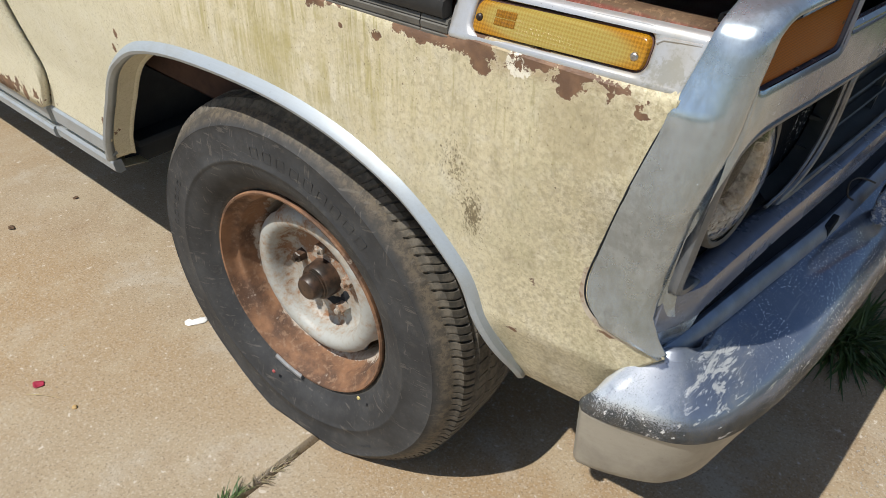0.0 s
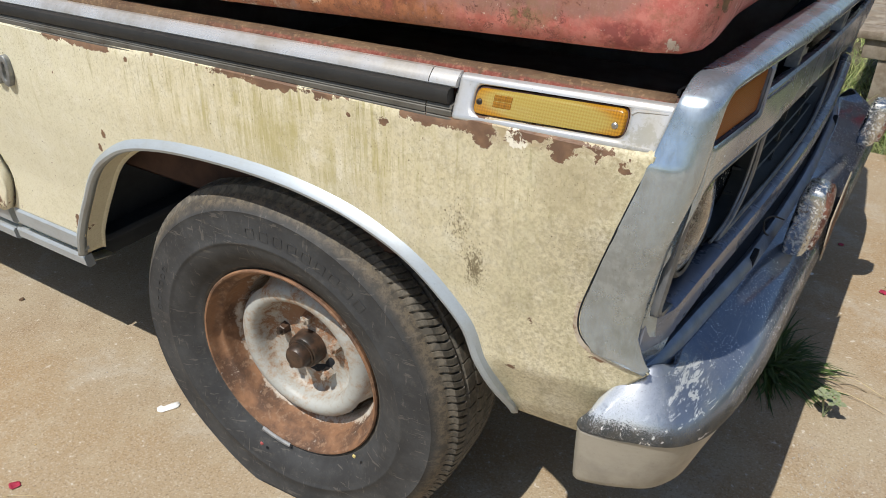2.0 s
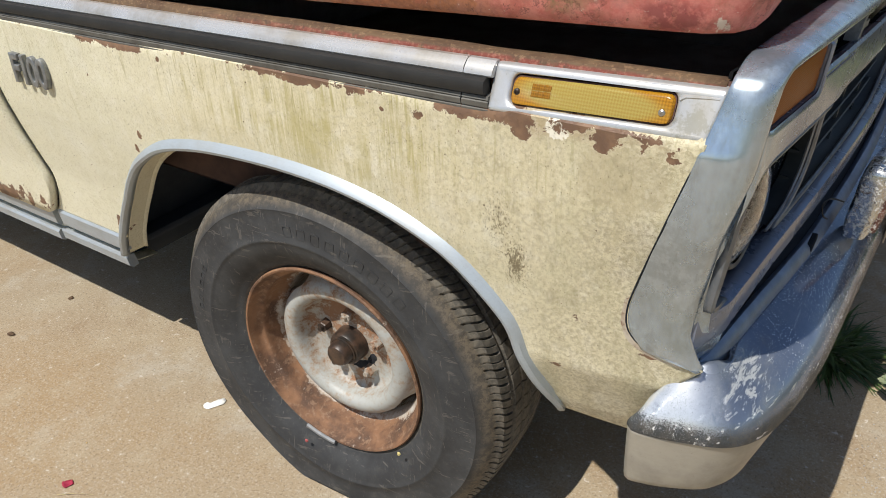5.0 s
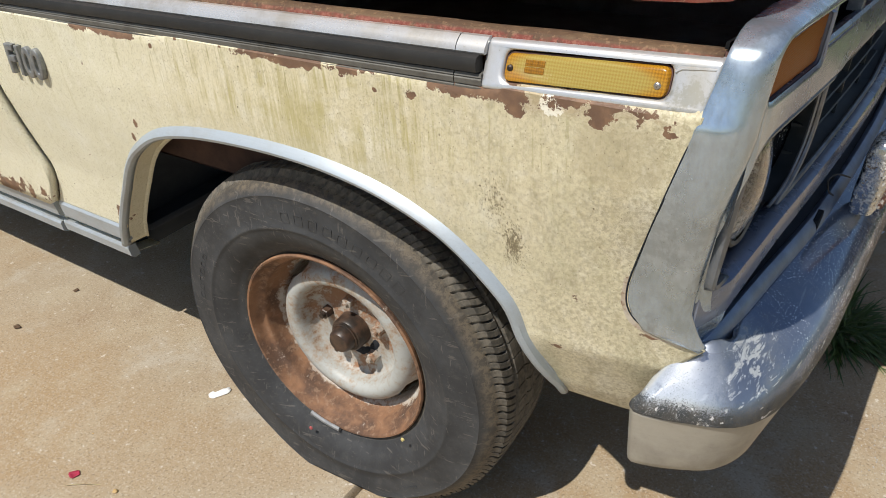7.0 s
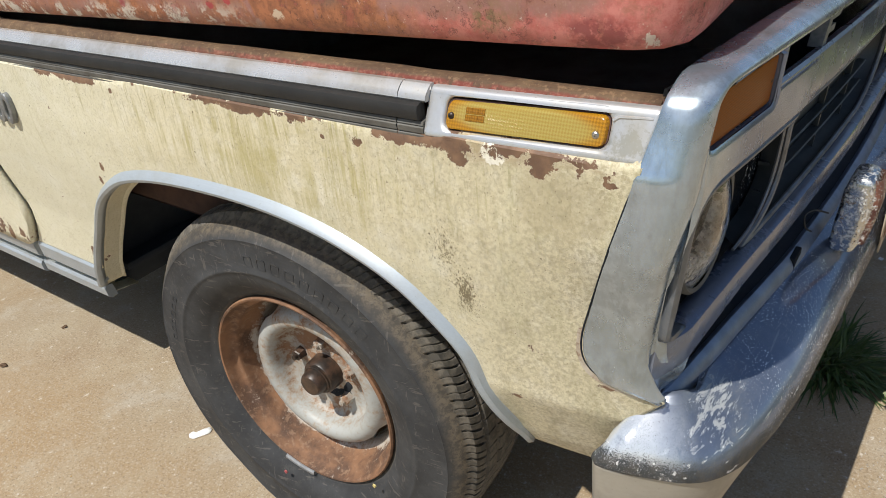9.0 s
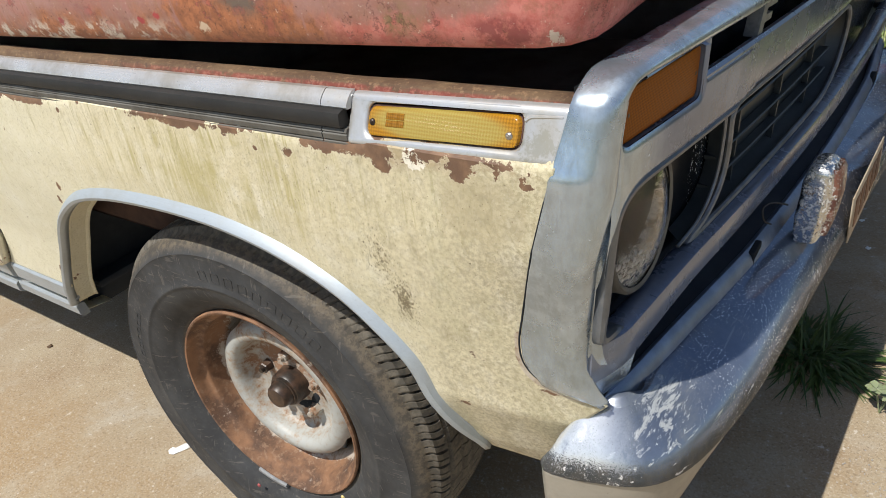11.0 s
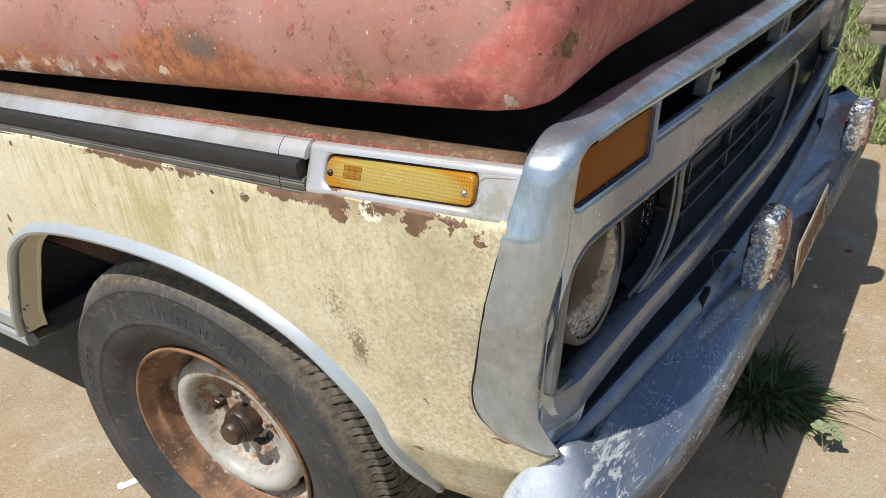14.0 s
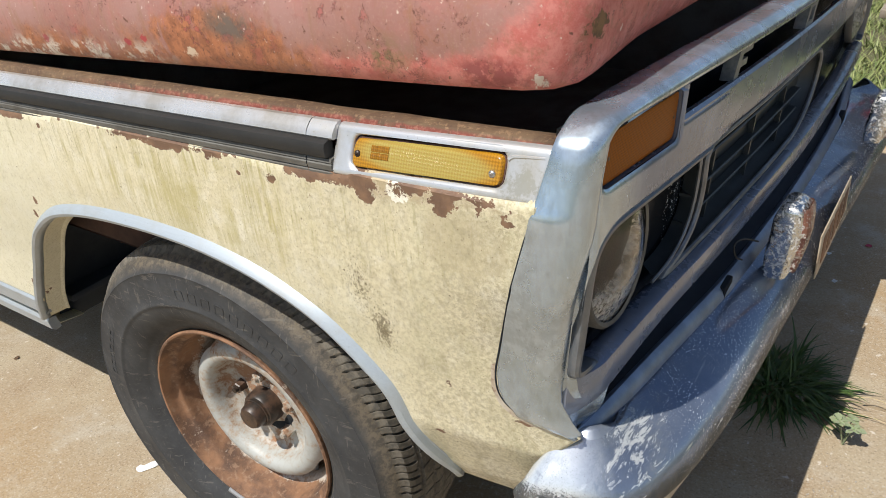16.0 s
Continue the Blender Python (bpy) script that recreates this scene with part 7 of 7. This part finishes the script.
def bush(centre, size, count, seed):
    ob = tagged(new("bush"), "leafy green bush at the edge of the yard", "bush", "bushes beyond the driveway")
    rng = random.Random(seed)
    bm = bmesh.new()
    tips = []
    for _ in range(9):
        a = rng.uniform(0, 2 * math.pi)
        tip = Vector((centre[0] + 0.7 * size * math.cos(a) * rng.random(), centre[1] + 0.7 * size * math.sin(a) * rng.random(), size * rng.uniform(0.7, 1.5)))
        tips.append(tip)
        tube(bm, curve([Vector((centre[0], centre[1], GROUND - 0.05)), (Vector((centre[0], centre[1], 0)) + tip) / 2, tip], 8), lambda t: 0.02 * (1 - 0.8 * t), 6)
    part("stems", bm, M_BROWN_LEAF, ob)
    bm = bmesh.new()
    for _ in range(count):
        t = rng.choice(tips)
        p = t + Vector((rng.gauss(0, 0.3), rng.gauss(0, 0.3), rng.gauss(0, 0.28))) * size
        d = Vector((rng.uniform(-1, 1), rng.uniform(-1, 1), rng.uniform(-0.4, 0.8))).normalized()
        s = d.cross(Vector((0.1, 0.2, 1))).normalized()
        ln, w = rng.uniform(0.04, 0.08), rng.uniform(0.012, 0.022)
        grid(bm, [[p - s * 0.002, p + s * 0.002], [p + d * ln * 0.5 - s * w, p + d * ln * 0.5 + s * w], [p + d * ln - s * 0.001, p + d * ln + s * 0.001]])
    tagged(part("foliage", bm, M_VERGE, ob), kind="stuff")
    return ob


for k, (x, y, sz) in enumerate(((0.9, 6.2, 0.8), (2.3, 6.6, 1.0), (-0.6, 7.0, 0.9), (3.8, 6.3, 0.9))):
    bush((x, y), sz, 1500, 30 + k)

# weathered timber deck with a dark box on it, standing in the grass
M_TIMBER = simple("grey_timber", (0.30, 0.26, 0.21), (0.18, 0.14, 0.10), 0.85, 14)
M_TRAILER = simple("dark_panel", (0.03, 0.03, 0.032), (0.06, 0.05, 0.045), 0.6, 6)
deck = tagged(new("timber_deck"), "weathered grey timber deck standing low over the grass", "deck")
for y in (3.44, 3.62, 3.80, 3.98, 4.16, 4.34):
    bm = bmesh.new()
    box(bm, (0.56, y, 0.315), (3.0, y + 0.165, 0.355), 0.006)
    part("plank", bm, M_TIMBER, deck)
for y in (3.46, 4.40):
    bm = bmesh.new()
    box(bm, (0.62, y, 0.22), (2.95, y + 0.06, 0.315), 0.005)
    part("beam", bm, M_TIMBER, deck)
for x, y in ((0.70, 3.47), (2.8, 3.47), (0.70, 4.40), (2.8, 4.40)):
    bm = bmesh.new()
    box(bm, (x, y, GROUND - 0.05), (x + 0.09, y + 0.05, 0.22), 0.005)
    part("leg", bm, M_TIMBER, deck)
bm = bmesh.new()
box(bm, (0.74, 3.66, 0.355), (2.7, 4.40, 1.1), 0.02)
tagged(part("storage_box", bm, M_TRAILER, None), "large dark storage box standing on the timber deck", "box")
